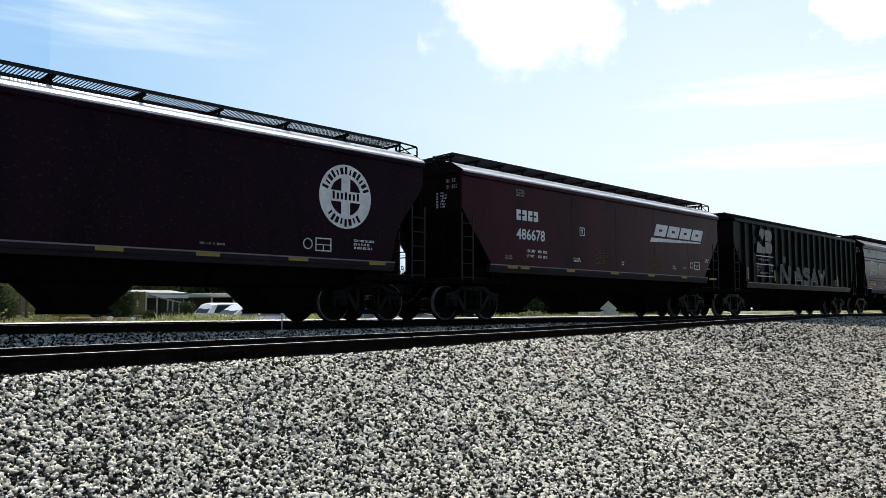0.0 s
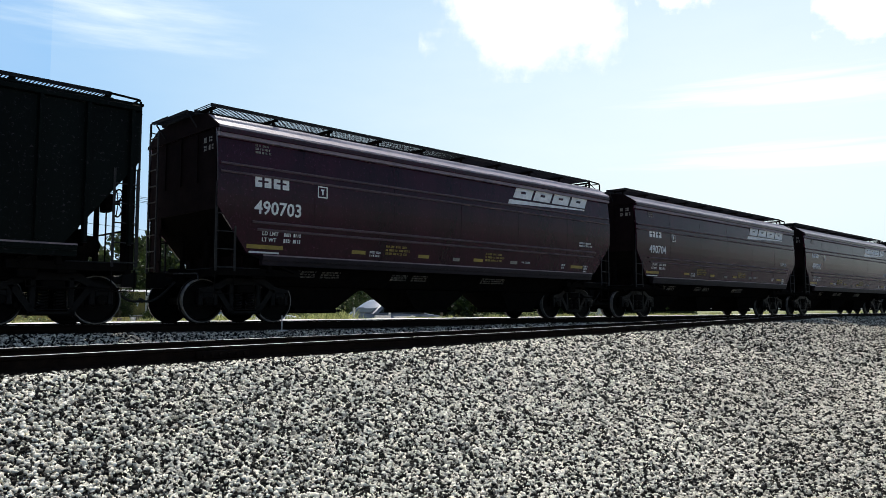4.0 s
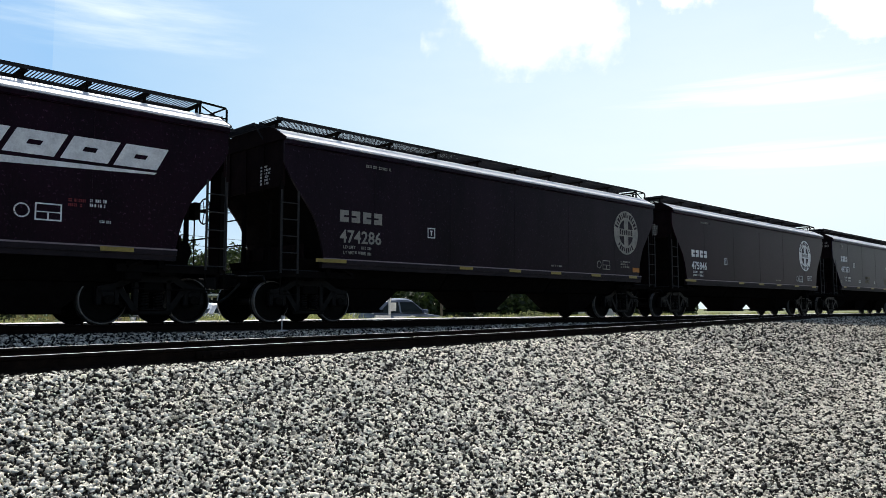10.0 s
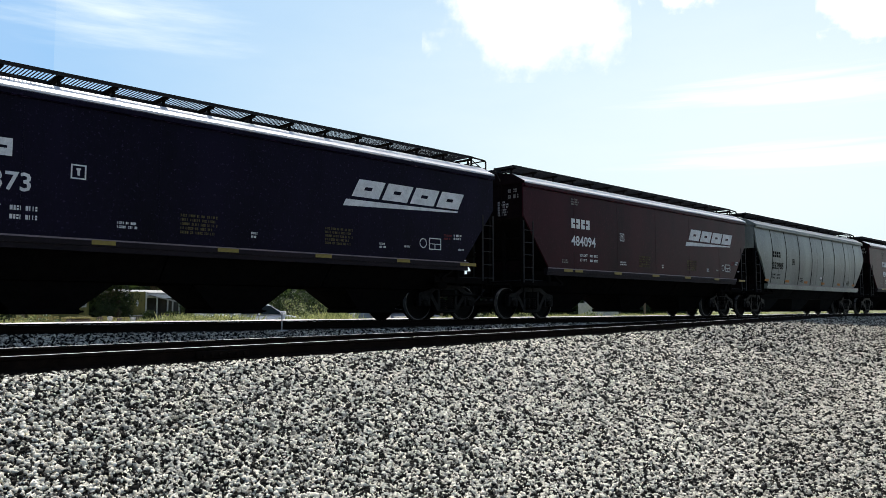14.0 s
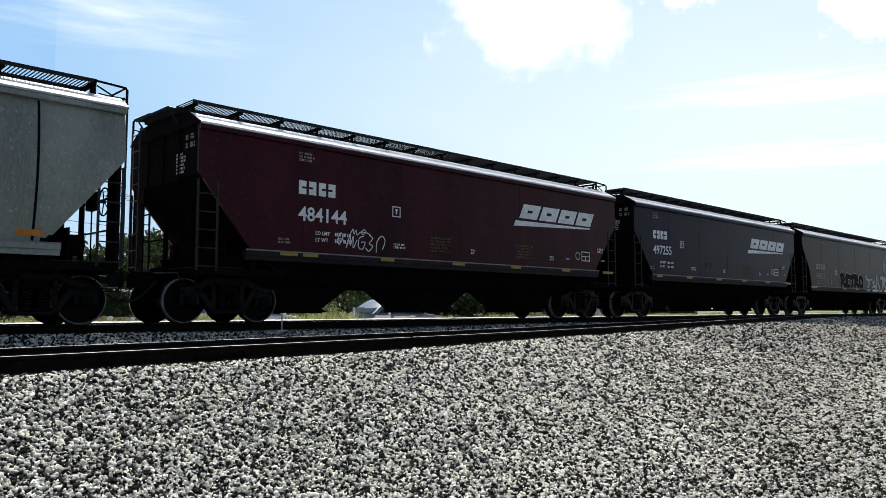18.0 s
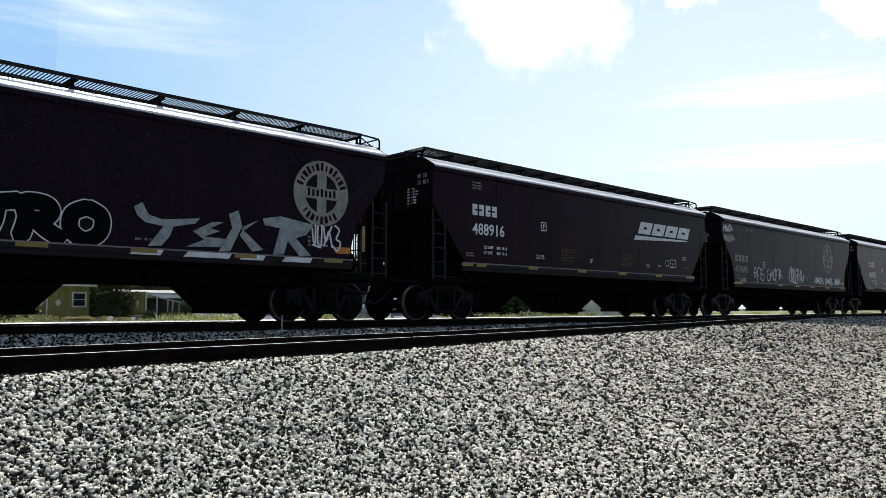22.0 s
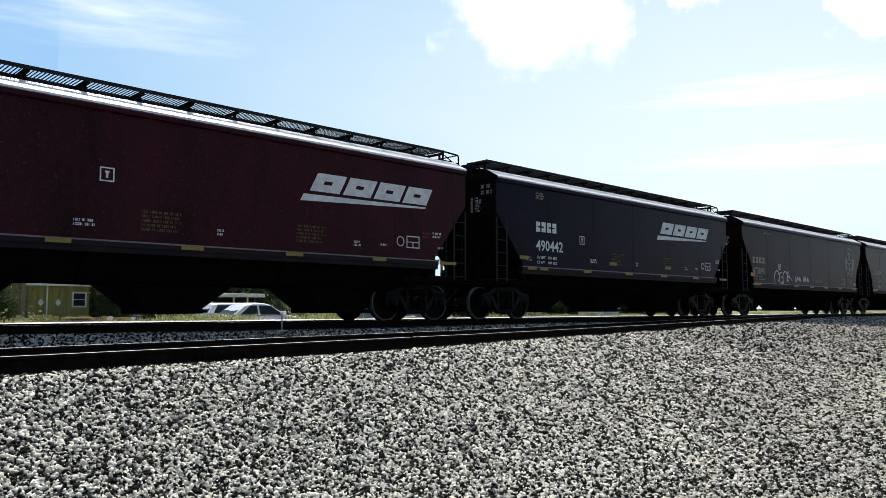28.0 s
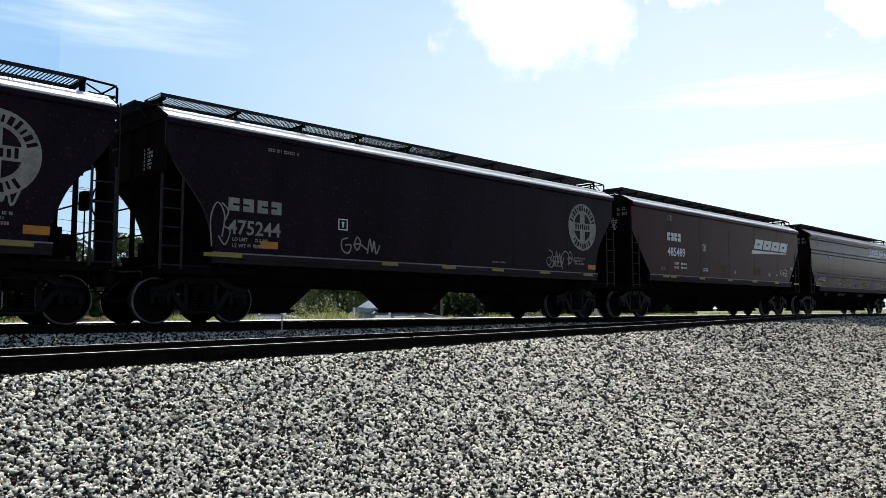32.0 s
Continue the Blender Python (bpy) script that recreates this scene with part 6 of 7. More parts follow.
def road_car(kind, x, y, face, paint, label, ln=4.6):
    """A parked car; face 1 looks along +x, -1 along -x."""
    z = ground_z(x, y)
    c = thing("car", label, "car", "cars parked behind the tracks", at=pose(x, y, z, 0, 0, 0 if face > 0 else 180))
    h = ln / 2
    if kind == "sloping":
        low = [(-h, 0.5), (-h + 0.02, 0.88), (-h + 0.07, 1.02), (h - 1.35, 1.04), (h - 0.5, 0.94), (h - 0.08, 0.80), (h, 0.48), (h - 0.1, 0.32), (-h + 0.1, 0.34)]
        cab = [(-h + 0.10, 1.02), (-h + 0.78, 1.47), (-h + 1.05, 1.57), (-h + 2.10, 1.62), (-h + 2.38, 1.55), (h - 1.30, 1.04)]
    elif kind == "estate":
        low = [(-h, 0.4), (-h + 0.03, 0.85), (-h + 0.08, 0.96), (h - 1.35, 0.98), (h - 0.4, 0.85), (h - 0.05, 0.68), (h, 0.42), (h - 0.1, 0.28), (-h + 0.1, 0.28)]
        cab = [(-h + 0.09, 0.96), (-h + 0.40, 1.40), (-h + 0.60, 1.47), (h - 2.35, 1.48), (h - 2.1, 1.42), (h - 1.35, 0.98)]
    else:
        low = [(-h, 0.4), (-h + 0.03, 0.85), (-h + 0.15, 0.95), (h - 1.35, 0.98), (h - 0.4, 0.85), (h - 0.05, 0.68), (h, 0.42), (h - 0.1, 0.28), (-h + 0.1, 0.28)]
        cab = [(-h + 0.55, 0.95), (-h + 1.15, 1.36), (-h + 1.5, 1.44), (h - 2.35, 1.44), (h - 2.1, 1.38), (h - 1.35, 0.98)]
    belt, peak = cab[0][1], max(p[1] for p in cab)
    wide = lambda zz: 0.80 - 0.17 * max(0.0, (zz - belt) / (peak - belt))
    bg, n = Geo(), len(low)
    top = lambda p: max(0.0, (p[1] - 0.5) / (belt - 0.5))
    bg.add([(xx * (0.985 if abs(yy) > 0.8 else 1.0), yy, zz + dz * top((xx, zz))) for yy, dz in ((-0.88, -0.13), (-0.82, -0.04), (-0.55, 0.0), (0.0, 0.03), (0.55, 0.0), (0.82, -0.04), (0.88, -0.13)) for xx, zz in low],
           [tuple(range(n)), tuple(range(6 * n, 7 * n))[::-1]] + [(r * n + i, r * n + n + i, r * n + n + (i + 1) % n, r * n + (i + 1) % n) for r in range(6) for i in range(n)])
    part("body", bg, paint, c, smooth=True)
    cg, n = Geo(), len(cab)
    cg.add([(xx, yy, zz + dz * (zz - belt) / (peak - belt)) for dz, f in ((-0.02, -1.0), (0.03, -0.86), (0.06, 0.0), (0.03, 0.86), (-0.02, 1.0)) for xx, zz in cab for yy in (f * wide(zz),)],
           [tuple(range(n)), tuple(range(4 * n, 5 * n))[::-1]] + [(r * n + i, r * n + n + i, r * n + n + (i + 1) % n, r * n + (i + 1) % n) for r in range(4) for i in range(n)])
    part("cabin", cg, paint, c, smooth=True)
    x0, x1, zc, zt = cab[1][0], cab[-2][0], cab[0][1] + 0.03, cab[2][1] - 0.07
    xm = (x0 + x1) / 2
    for s in (-1, 1):
        for qa, qb, la, lb in ((cab[0][0] + 0.30, xm - 0.05, x0 + 0.28, xm - 0.05), (xm + 0.05, cab[-1][0] - 0.18, xm + 0.05, x1 - 0.02)):
            part("side_window", Geo().add([(xx, s * (wide(zz) + d), zz) for d in (0.008, -0.02) for xx, zz in ((qa, zc), (qb, zc), (lb, zt), (la, zt))],
                                          [(0, 1, 2, 3), (4, 7, 6, 5), (0, 4, 5, 1), (1, 5, 6, 2), (2, 6, 7, 3), (3, 7, 4, 0)]), GLASS, c, "dark side window")
    for (xa, za), (xb, zb), nm in ((cab[-1], cab[-2], "windscreen"), (cab[0], cab[1], "rear_window")):
        d = 0.012 if nm == "windscreen" else -0.012
        part(nm, Geo().add([(xa + d, -0.66, za + 0.05), (xa + d, 0.66, za + 0.05), (xb + d, 0.62, zb - 0.03), (xb + d, -0.62, zb - 0.03), (xa, -0.66, za + 0.05), (xa, 0.66, za + 0.05), (xb, 0.62, zb - 0.03), (xb, -0.62, zb - 0.03)],
                           [(0, 1, 2, 3), (4, 7, 6, 5), (0, 4, 5, 1), (1, 5, 6, 2), (2, 6, 7, 3), (3, 7, 4, 0)]), GLASS, c)
    for wx in (-h + 0.85, h - 0.85):
        for wy in (-0.80, 0.80):
            w = part("wheel", once("car_tyre", lambda: Geo().lathe([(0.2, -0.1), (0.32, -0.1), (0.335, -0.06), (0.335, 0.06), (0.32, 0.1), (0.2, 0.1)], 20).mesh("tyre", RUBBER, True)), RUBBER, c, "black tyre", pose(wx, wy * 1.02, 0.335))
            part("rim", once("car_rim", lambda: Geo().lathe([(0.0, -0.085), (0.07, -0.09), (0.2, -0.08), (0.2, 0.08), (0.07, 0.09), (0.0, 0.085)], 16).mesh("rim", GALV, True)), GALV, w)
    for wy in (-0.62, 0.62):
        part("headlight", Geo().cbox(h - 0.16, h + 0.012, wy - 0.16, wy + 0.16, 0.60, 0.74, 0.02), TRIM, c, "clear headlight")
        part("mirror", Geo().cbox(cab[-1][0] - 0.35, cab[-1][0] - 0.15, wy * 1.5 - 0.1, wy * 1.5 + 0.1, cab[0][1] + 0.02, cab[0][1] + 0.18, 0.03), paint, c)
    part("bumper", Geo().cbox(h - 0.12, h + 0.04, -0.84, 0.84, 0.30, 0.52, 0.03), BLACK, c)
    return c


def pole(x, y, h):
    p = thing("utility_pole", "weathered wooden utility pole with crossarm", "utility pole", "utility poles", at=pose(x, y, ground_z(x, y)))
    part("shaft", Geo().tube((0, 0, -0.2), (0, 0, h), 0.15, 10, 0.10), POLEWOOD, p, smooth=True)
    for z in (h - 0.5, h - 1.6):
        part("crossarm", Geo().cbox(-0.06, 0.06, -1.2, 1.2, z, z + 0.12, 0.01), POLEWOOD, p)
        for yy in (-1.1, -0.5, 0.5, 1.1):
            part("insulator", once("insulator", lambda: Geo().tube((0, 0, 0), (0, 0, 0.14), 0.045, 8, 0.03).mesh("insulator", GALV)), GALV, p, at=pose(0, yy, z + 0.12))
    return p


def build_beyond():
    # pale gravel shoulder on the far side of the main track
    g = Geo()
    xs = [-30 + 3 * i for i in range(80)]
    rows = [[(x, yy, zz + 0.015 * noise.noise((x * 0.8, yy, 2))) for x in xs] for yy, zz in ((16.95, -0.23), (18.7, -0.045), (20.1, -0.035), (21.0, -0.40), (22.0, -0.97))]
    g.sheet(rows, 0.05, (0, 0, 1))
    tagged(new("service_path", g.mesh("service_path", PALE, True)), "pale sunlit gravel path beside the main track", "path", kind="structure")
    # weeds along the path
    rs = random.Random(21)
    vs, fs = [], []
    def blade(x, y, z, h):
        a = rs.uniform(0, 6.28)
        w = rs.uniform(0.004, 0.010)
        lx, ly = rs.gauss(0, 0.25) * h, rs.gauss(0, 0.25) * h
        n = len(vs)
        vs.extend([(x - w * math.cos(a), y - w * math.sin(a), z), (x + w * math.cos(a), y + w * math.sin(a), z), (x + lx * 0.4 + w * 0.7 * math.cos(a), y + ly * 0.4 + w * 0.7 * math.sin(a), z + h * 0.6), (x + lx, y + ly, z + h)])
        fs.extend([(n, n + 1, n + 2), (n, n + 2, n + 3)])
    for k in range(4200):
        x = rs.uniform(2, 75)
        back = rs.random() < 0.55
        y = rs.uniform(22.0, 24.6) if back else rs.uniform(19.7, 20.9)
        tall = lerp([(3, 0.6), (4, 0.4), (9.3, 0.42), (10.2, 0.98), (12.8, 1.0), (13.1, 0.55), (14.3, 0.55), (14.6, 0.98), (16.6, 0.98), (16.9, 0.3), (21.6, 0.3), (22.2, 0.70), (30, 0.6), (60, 0.6)], x * 22 / y)
        dens = noise.noise((x * 0.35, y * 0.3, 7))
        if dens < 0.25 - 0.4 * tall:
            continue
        for _ in range(30):
            xx, yy = x + rs.gauss(0, 0.25), y + rs.gauss(0, 0.25)
            if back:
                blade(xx, yy, ground_z(xx, yy) - 0.02, rs.uniform(0.62, 1.08) * tall * (1.0 + 0.35 * dens))
            else:
                blade(xx, yy, lerp([(18, -0.06), (20.1, -0.05), (21.0, -0.42), (22, -0.98)], yy), rs.uniform(0.06, 0.24) * tall * (1.0 + 0.8 * dens))
    me = bpy.data.meshes.new("weeds")
    me.from_pydata(vs, [], fs)
    me.materials.append(WEED)
    tagged(new("weeds", me), "yellow-green weeds along the tracks", "weeds", kind="stuff")
    for i, (x, y, h, w) in enumerate(((25.6, 35, 1.9, 2.3), (24.0, 35, 1.5, 1.6), (6.5, 27, 1.2, 1.4), (31, 28, 1.0, 2.2), (35, 29, 0.95, 2.5), (44, 30, 1.1, 2.0), (8.2, 28, 1.15, 1.5), (39, 31, 1.2, 2.0))):
        shrub(x, y, h, w, 40 + i, "low grey-green shrub in dry weeds")
    # houses
    house(16.5, 20.6, 58.0, 6.0, 3.3, 4.8, TAN, SHINGLE, "small tan board house with white window", window=(0.95, 1.75, 1.5, 2.4))
    for x in (17.3, 18.45):
        d = thing("wall_ornament", "pale diamond ornament on the tan wall", "ornament", "diamond ornaments", at=pose(x, 57.96, 0.74))
        part("panel", Geo().prism([(0, -0.27), (0.2, 0), (0, 0.27), (-0.2, 0)], -0.03, 0.0), TRIM, d)
    h2 = house(23.4, 27.7, 58.0, 5.0, 2.5, 2.72, GREYWALL, SHINGLE, "small grey house with tan door and lean-to porch")
    part("door", Geo().box(-1.75, -0.95, -0.045, -0.005, 0.06, 2.1), TAN, h2, "tan door")
    part("porch_roof", Geo().add([(x, yy, zz) for x, low in ((-0.75, 0.0), (1.25, -0.42)) for yy, zz in ((-1.9, 2.20 + low), (0.0, 2.42 + low), (0.0, 2.34 + low), (-1.9, 2.12 + low))], [(0, 1, 2, 3), (4, 7, 6, 5), (0, 4, 5, 1), (1, 5, 6, 2), (2, 6, 7, 3), (3, 7, 4, 0)]), SHINGLE, h2, "pale porch roof")
    for x, top in ((-0.62, 2.10), (0.22, 1.92), (0.62, 1.83), (1.15, 1.72)):
        part("porch_post", Geo().box(x - 0.045, x + 0.045, -1.8, -1.71, 0, top), CONCRETE, h2, "pale post")
    c = thing("carport", "low grey board carport with flat pale roof", "carport", at=pose(32.3, 58.0, ground_z(32, 58) - 0.05))
    part("roof", Geo().cbox(-2.5, 2.5, -0.9, 4.2, 2.25, 2.55, 0.03), TRIM, c, "flat pale roof")
    part("wall", Geo().box(-2.1, 2.1, 3.4, 3.55, 0, 2.245), GREYWALL, c)
    part("side_wall", Geo().box(1.95, 2.1, 0, 3.395, 0, 2.245), GREYWALL, c)
    for x in (-2.0, 0.0, 1.3):
        part("post", Geo().box(x - 0.06, x + 0.06, -0.1, 0.02, 0, 2.245), TRIM, c, "white post")
    # a ragged dark line of trees and brush behind the houses
    woods, hs = [], random.Random(31)
    for _ in range(42000):
        a, d = hs.uniform(-6, 150), hs.uniform(76, 84)
        top = 4.2 + 1.8 * noise.noise((a * 0.13, 0, 1)) + 0.8 * noise.noise((a * 0.6, 0, 2))
        woods.append((a, d, ground_z(a, d) + top * hs.random() ** 0.9))
    tagged(new("woods", leaves(woods, 0.50, 8, "woods", DARKLEAF)), "dark ragged line of trees and brush", "woods", kind="stuff")
    for i, (x, y, h, w) in enumerate(((21.5, 56.8, 3.0, 2.2), (22.6, 56.2, 2.9, 2.0), (20.9, 55.6, 1.6, 1.6), (24.1, 56.0, 1.2, 1.1), (25.9, 55.4, 1.0, 1.1), (27.1, 55.6, 2.0, 1.5), (14.6, 56.5, 3.0, 3.0), (12.4, 57.0, 3.2, 3.0), (38.0, 60.0, 2.9, 3.4), (41.2, 61.0, 3.1, 3.6), (44.5, 62.0, 2.8, 3.4), (48.5, 62.0, 2.7, 3.4), (52.0, 63.0, 3.0, 3.6))):
        shrub(x, y, h, w, 110 + i, "dense dark green bush beside the houses", DARKLEAF, 2200)
    shrub(26.4, 40.0, 2.3, 2.2, 92, "thin half-bare bush behind the weeds", SHRUB, 500)
    house(4.0, 13.0, 68.0, 7.0, 3.0, 5.0, GREYWALL, GREYWALL, "grey house half hidden by trees", window=(1.0, 2.0, 1.1, 2.1))
    house(50.0, 60.0, 80.0, 7.0, 3.0, 5.2, BROWNWALL, SHINGLE, "brown house beyond the street", window=(-2.0, -0.8, 1.1, 2.1))
    # a low pale shed with a rounded hood, far along the line
    s = thing("storage_shed", "pale grey metal shed with rounded hood in the grass", "shed", at=pose(92.4, 60.0, ground_z(92, 60)))
    part("wall", Geo().box(-3.6, 2.0, 0, 3, 0, 2.0), CONCRETE, s)
    part("hood", Geo().prism([(-0.6 + 1.6 * math.cos(a), 2.0 + 1.25 * math.sin(a)) for a in [math.pi * k / 12 for k in range(13)]], 0.1, 2.9), CONCRETE, s)
    part("side_bin", Geo().cbox(2.05, 3.6, 0.5, 2.5, 0, 1.5, 0.1), GREYWALL, s)
    # a tan panel wall with white trim beside the porch, and the house's corner board
    w = thing("porch_wall", "tan panel wall with white trim and pale ornament", "wall panel", at=pose(23.9, 57.4, ground_z(24, 57)))
    part("panel", Geo().box(-0.62, 0.62, 0, 0.06, 0.75, 2.5), TAN, w)
    for x in (-0.68, 0.68):
        part("trim_board", Geo().box(x - 0.055, x + 0.055, -0.03, 0.07, 0.0, 2.5), TRIM, w, "white trim board")
    part("trim_board", Geo().box(-0.62, 0.62, -0.02, 0.065, 0.64, 0.745), TRIM, w, "white trim board")
    part("ornament", Geo().prism([(0, 1.35), (0.14, 1.62), (0, 1.89), (-0.14, 1.62)], -0.03, -0.004), TRIM, w, "pale diamond ornament")
    part("trim_board", Geo().box(-6.25, -6.15, 0.50, 0.545, 0.0, 2.9), TRIM, w, "white trim board")
    # low brown panels in the weeds before the houses
    for i in range(5):
        x = 9.2 + 0.95 * i
        p = thing("low_fence", "low weathered tan board fence in weeds", "fence", "low board fences", at=pose(x, 33.0, ground_z(x, 33), 0, 0, rs.uniform(-6, 6)))
        for k in range(4):
            part("board", Geo().cbox(-0.44 + 0.22 * k, -0.24 + 0.22 * k, -0.02, 0.02, 0.05, 0.92 + rs.uniform(-0.08, 0.05), 0.006), TAN, p)
        part("rail", Geo().box(-0.44, 0.44, 0.021, 0.06, 0.6, 0.68), POLEWOOD, p)
    # parked cars
    road_car("sedan", 17.85, 29.75, 1, WHITEPAINT, "white parked sedan with dark windows behind weeds", 4.5)
    road_car("estate", 20.8, 36.6, 1, WHITEPAINT, "white parked estate car with dark windows", 4.7)
    road_car("sloping", 21.50, 24.5, 1, GREYPAINT, "blue-grey parked car with sloping tail behind white posts", 4.40)
    # white posts with a low rail
    gz = ground_z(20, 22.7)
    b = thing("barrier", "low white pipe barrier with posts", "barrier", at=pose(0, 22.7, gz))
    for x, top in ((17.65, 0.34), (18.7, 0.03), (20.6, 0.03)):
        part("post", Geo().tube((x, 0, -0.1), (x, 0, top - gz), 0.05, 8), TRIM, b)
    part("rail", Geo().cbox(18.62, 19.35, -0.09, -0.055, -0.07 - gz, 0.04 - gz, 0.008), TRIM, b)
    part("rail", Geo().cbox(19.55, 20.7, -0.09, -0.055, -0.08 - gz, 0.0 - gz, 0.008), TRIM, b)
    b = thing("sign_post", "tall white post with a small plain panel", "sign post", at=pose(19.45, 22.75, gz))
    part("shaft", Geo().tube((0, 0, -0.1), (0, 0, 0.86 - gz), 0.05, 8), TRIM, b)
    part("panel", Geo().cbox(0.06, 0.33, -0.02, 0.01, 0.20 - gz, 0.54 - gz, 0.006), TRIM, b)
    m = thing("marker_stake", "thin pale marker stake beside the main track", "stake", at=pose(8.95, 14.0, ground_z(8.95, 14.0)))
    part("shaft", Geo().box(-0.012, 0.012, -0.008, 0.008, -0.05, 0.36), CONCRETE, m)
    part("foot", Geo().cbox(-0.10, 0.10, -0.06, 0.06, -0.03, 0.05, 0.01), CONCRETE, m)
    u = thing("utility_box", "olive metal utility box in weeds", "utility box", at=pose(10.3, 30.0, ground_z(10.3, 30)))
    part("cabinet", Geo().cbox(-0.36, 0.36, -0.3, 0.3, 0, 0.86, 0.05), BROWNWALL, u)
    part("lid", Geo().cbox(-0.39, 0.39, -0.33, 0.33, 0.86, 0.92, 0.015), TAN, u)
    for i in range(9):
        x = 11.4 + 0.45 * i + rs.uniform(-0.15, 0.15)
        p = thing("fence_post", "weathered leaning fence post with pale top", "fence post", "leaning fence posts", at=pose(x, 31.0 + rs.uniform(-0.4, 0.4), ground_z(x, 31) - 0.05, rs.uniform(-8, 8), rs.uniform(-10, 10), 0))
        part("shaft", Geo().cbox(-0.09, 0.09, -0.05, 0.05, 0, rs.uniform(0.75, 1.05), 0.012), CONCRETE if i % 2 else POLEWOOD, p)
    # trees
    for i, (x, y, h, s) in enumerate(((22.2, 57.0, 6.5, 2.5), (13.6, 60, 7.2, 3.0), (9.0, 57, 6.0, 2.6), (31.5, 72, 8.2, 3.4), (22.0, 74, 8.6, 3.8), (41.0, 74, 7.6, 3.2), (16.5, 82, 9.5, 4.4), (38, 86, 9.4, 4.2), (60, 88, 8.6, 4.2), (5, 72, 8.5, 4.0), (75, 95, 9.0, 4.6), (95, 104, 8.5, 4.8), (52, 98, 9.5, 4.5))):
        tree(x, y, h, s, 60 + i, "leafy green tree behind the houses")
    # poles and wires
    for x in (-22, 14.5, 51, 88):
        pole(x, 52.0, 9.5)
    w = thing("power_lines", "thin dark overhead wires between the poles", "wires")
    for y, z in ((-1.1, 9.2), (-0.5, 9.2), (0.5, 9.2), (1.1, 9.2), (0.0, 7.1), (0.1, 6.4)):
        for a, b2 in ((-22, 14.5), (14.5, 51), (51, 88)):
            pts = [(a + (b2 - a) * k / 10, 52.0 + y, ground_z(a, 52) + z - 0.7 * (1 - (k / 5 - 1) ** 2)) for k in range(11)]
            part("wire", Geo().path(pts, 0.018, 4), RUBBER, w)


PALE = rough_mat("pale_gravel", (0.66, 0.64, 0.60), (0.45, 0.43, 0.40), 0.9, scale=1.0, fine=14, bump=0.5)


# ---- clouds: far thin glowing sheets that drift slowly ----
def cloud_material(name, glow, cover, stretch, seed, soft=0.22, tone=(1.0, 1.0, 1.0), ragged=2.2, fade=-2.0):
    m, t, b = nodes_of(name)
    t.nodes.remove(b)
    out = t.nodes["Material Output"]
    uv = t.nodes.new("ShaderNodeUVMap")
    mp = t.nodes.new("ShaderNodeMapping")
    mp.inputs["Scale"].default_value = stretch
    mp.inputs["Location"].default_value = (seed, seed * 0.7, 0)
    t.links.new(uv.outputs[0], mp.inputs[0])
    n = node(t, "ShaderNodeTexNoise", Scale=2.2, Detail=7.0, Roughness=0.58)
    t.links.new(mp.outputs[0], n.inputs["Vector"])
    gr = t.nodes.new("ShaderNodeVectorMath")
    gr.operation = "DISTANCE"
    gr.inputs[1].default_value = (0.5, 0.5, 0)
    t.links.new(uv.outputs[0], gr.inputs[0])
    fall = node(t, "ShaderNodeMath")
    fall.operation = "MULTIPLY_ADD"
    fall.inputs[1].default_value, fall.inputs[2].default_value = fade, cover
    t.links.new(gr.outputs["Value"], fall.inputs[0])
    add = node(t, "ShaderNodeMath")
    add.operation = "MULTIPLY_ADD"
    add.inputs[1].default_value = ragged
    t.links.new(n.outputs[0], add.inputs[0])
    t.links.new(fall.outputs[0], add.inputs[2])
    r = t.nodes.new("ShaderNodeMapRange")
    r.interpolation_type = "SMOOTHSTEP"
    r.inputs["From Min"].default_value, r.inputs["From Max"].default_value = 0.5, 0.5 + soft
    t.links.new(add.outputs[0], r.inputs["Value"])
    # the sheet's brightness is its own emission, in place of sunlight
    em = node(t, "ShaderNodeEmission", Strength=glow)
    em.inputs["Color"].default_value = (*tone, 1)
    tp = t.nodes.new("ShaderNodeBsdfTransparent")
    mx = t.nodes.new("ShaderNodeMixShader")
    t.links.new(r.outputs[0], mx.inputs[0])
    t.links.new(tp.outputs[0], mx.inputs[1])
    t.links.new(em.outputs[0], mx.inputs[2])
    t.links.new(mx.outputs[0], out.inputs[0])
    return m


CLOUDS = []


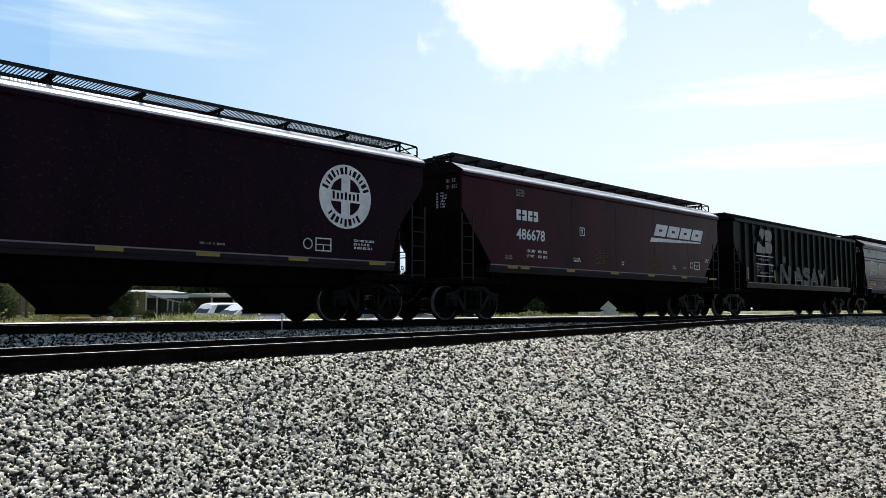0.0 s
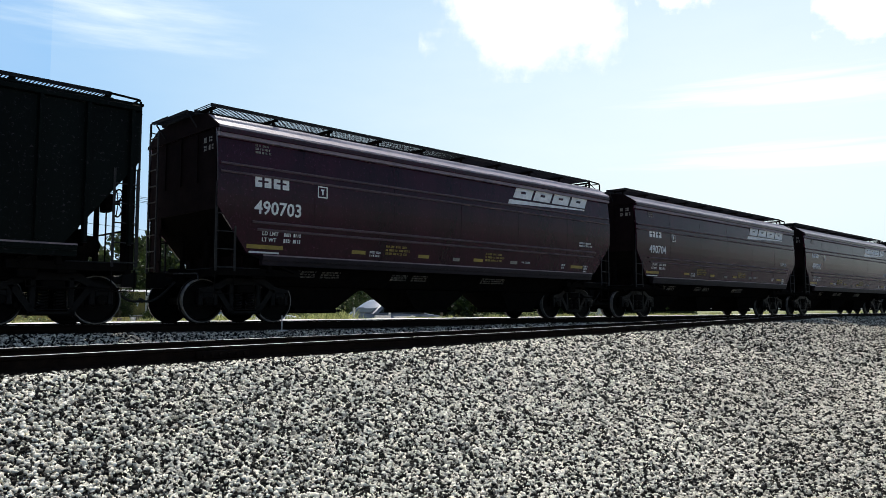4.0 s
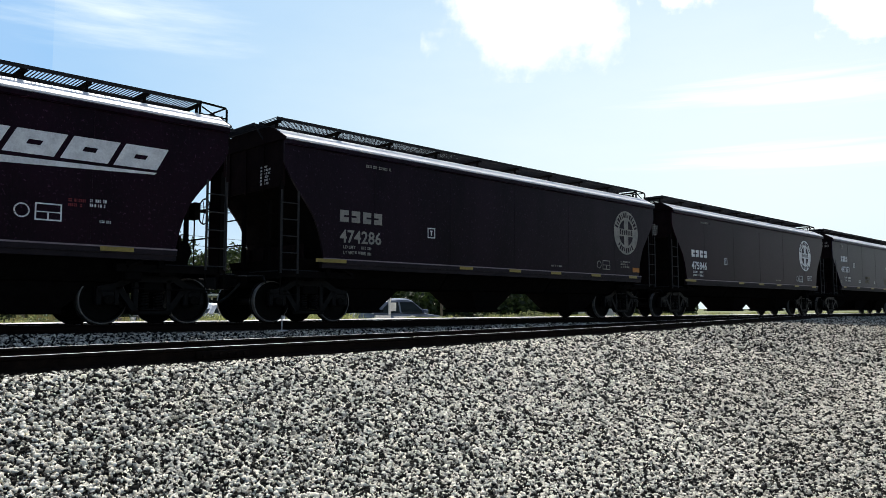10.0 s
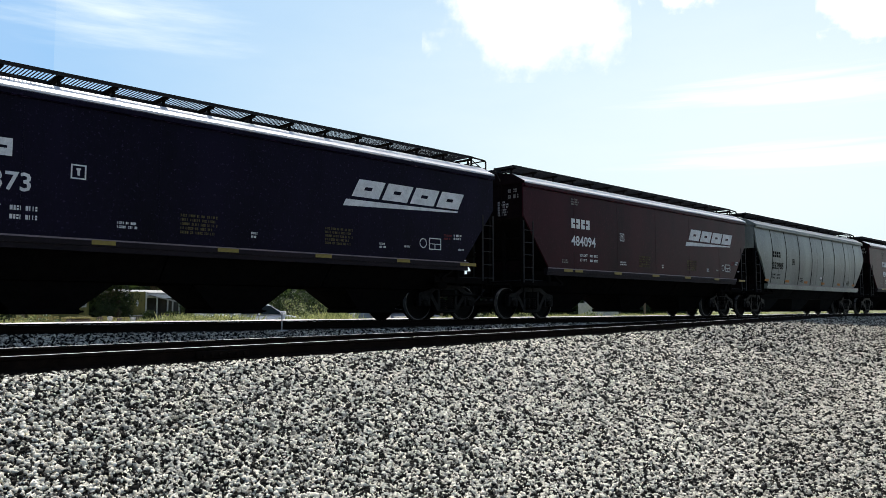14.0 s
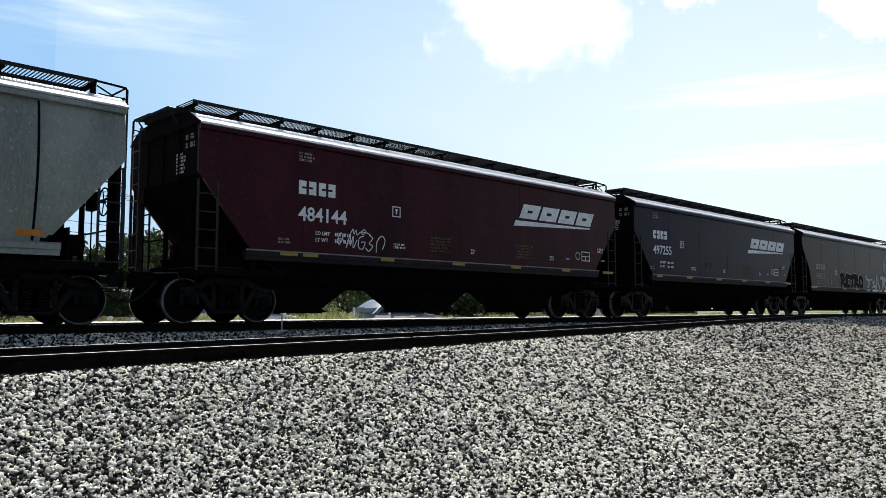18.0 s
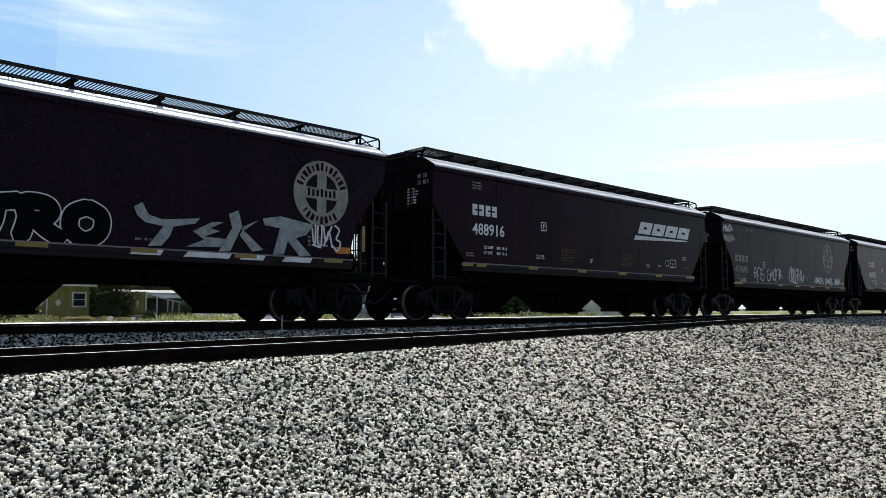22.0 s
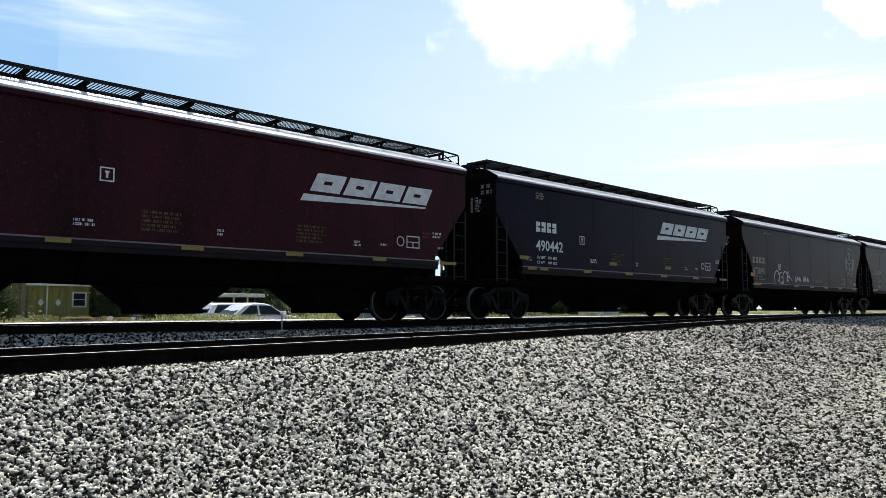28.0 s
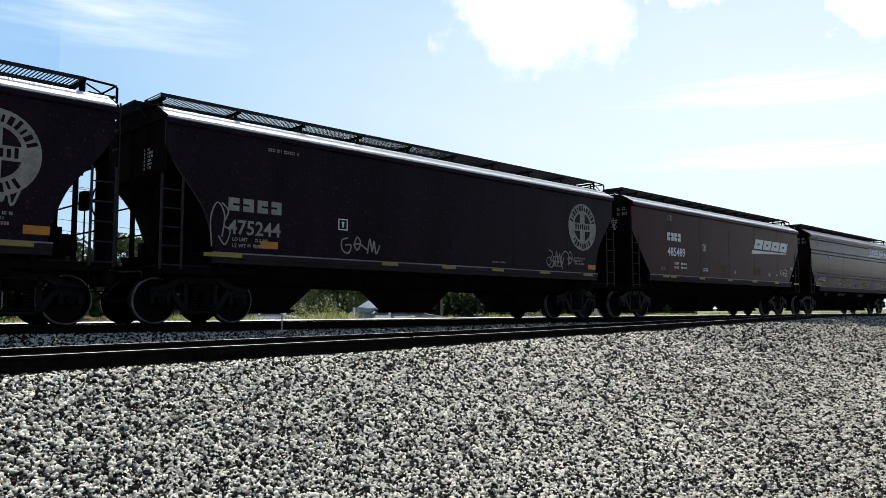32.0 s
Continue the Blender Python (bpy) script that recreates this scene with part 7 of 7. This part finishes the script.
def cloud(name, label, az0, az1, el0, el1, dist, mat, drift):
    """A sheet of thin cloud far off; az clockwise from the view's middle, el above the horizon, in degrees."""
    n = 12
    me = bpy.data.meshes.new(name)
    vs, fs, uvs = [], [], []
    for i in range(n + 1):
        for j in range(n + 1):
            a, e = radians(ALPHA - (az0 + (az1 - az0) * i / n)), radians(el0 + (el1 - el0) * j / n)
            vs.append((dist * math.cos(a) * math.cos(e), dist * math.sin(a) * math.cos(e), dist * math.sin(e)))
            uvs.append((i / n, j / n))
    for i in range(n):
        for j in range(n):
            fs.append((i * (n + 1) + j, (i + 1) * (n + 1) + j, (i + 1) * (n + 1) + j + 1, i * (n + 1) + j + 1))
    me.from_pydata(vs, [], fs)
    lay = me.uv_layers.new(name="UVMap")
    for l in me.loops:
        lay.data[l.index].uv = uvs[l.vertex_index]
    me.materials.append(mat)
    ob = tagged(new(name, me), label, "cloud", "drifting clouds")
    ob.visible_shadow = False
    CLOUDS.append((ob, drift))


def build_clouds():
    puff = cloud_material("bright_cloud", 1.3, 0.46, (1.3, 1.0, 1), 3.1, 0.6)
    wisp = cloud_material("thin_wisp", 1.10, 0.60, (1.0, 2.6, 1), 8.4, 1.7, (0.86, 0.97, 1.0), fade=-2.6)
    streak = cloud_material("long_streak", 1.12, 0.36, (0.8, 2.4, 1), 5.3, 0.9, fade=-3.0)
    # two glowing sheets added to colour the sky: a blue tint, a white haze
    veil = cloud_material("sky_tint_sheet", 1.0, 1.55, (0.9, 1.5, 1), 1.7, 1.4, (0.33, 0.61, 0.96), 1.0)
    glare = cloud_material("white_haze", 1.04, 1.46, (0.7, 1.2, 1), 4.2, 1.3, (0.86, 0.985, 1.0), 0.7)
    cloud("cloud_veil", "broad glowing sheet that tints the sky pale blue", -60, 50, -12, 40, 4500, veil, 0.3)
    cloud("cloud_veil", "broad white haze low in the sky", -28, 75, -18, 36, 4400, glare, 0.6)
    cloud("cloud", "bright white cumulus cloud drifting slowly", -2.0, 14.0, 16.8, 29, 4000, puff, 0.8)
    cloud("cloud", "small bright cloud drifting slowly", 14.5, 20.5, 20.8, 25.5, 4000, puff, 0.8)
    cloud("cloud", "small bright cloud drifting slowly", 26.4, 33.5, 17.2, 21.5, 4000, puff, 1.0)
    cloud("cloud", "long pale streak of cloud", 9, 42, 12.5, 17.5, 4200, streak, -0.6)
    cloud("cloud", "long pale streak of cloud", 8, 44, 8.4, 12.6, 4200, streak, -0.4)
    cloud("cloud", "thin feathery wisp of cloud", -34, -13, 16.6, 23.6, 4200, wisp, -0.8)



build_ground()
build_tracks()
build_stones()
build_beyond()
build_clouds()
build_train()
motions()
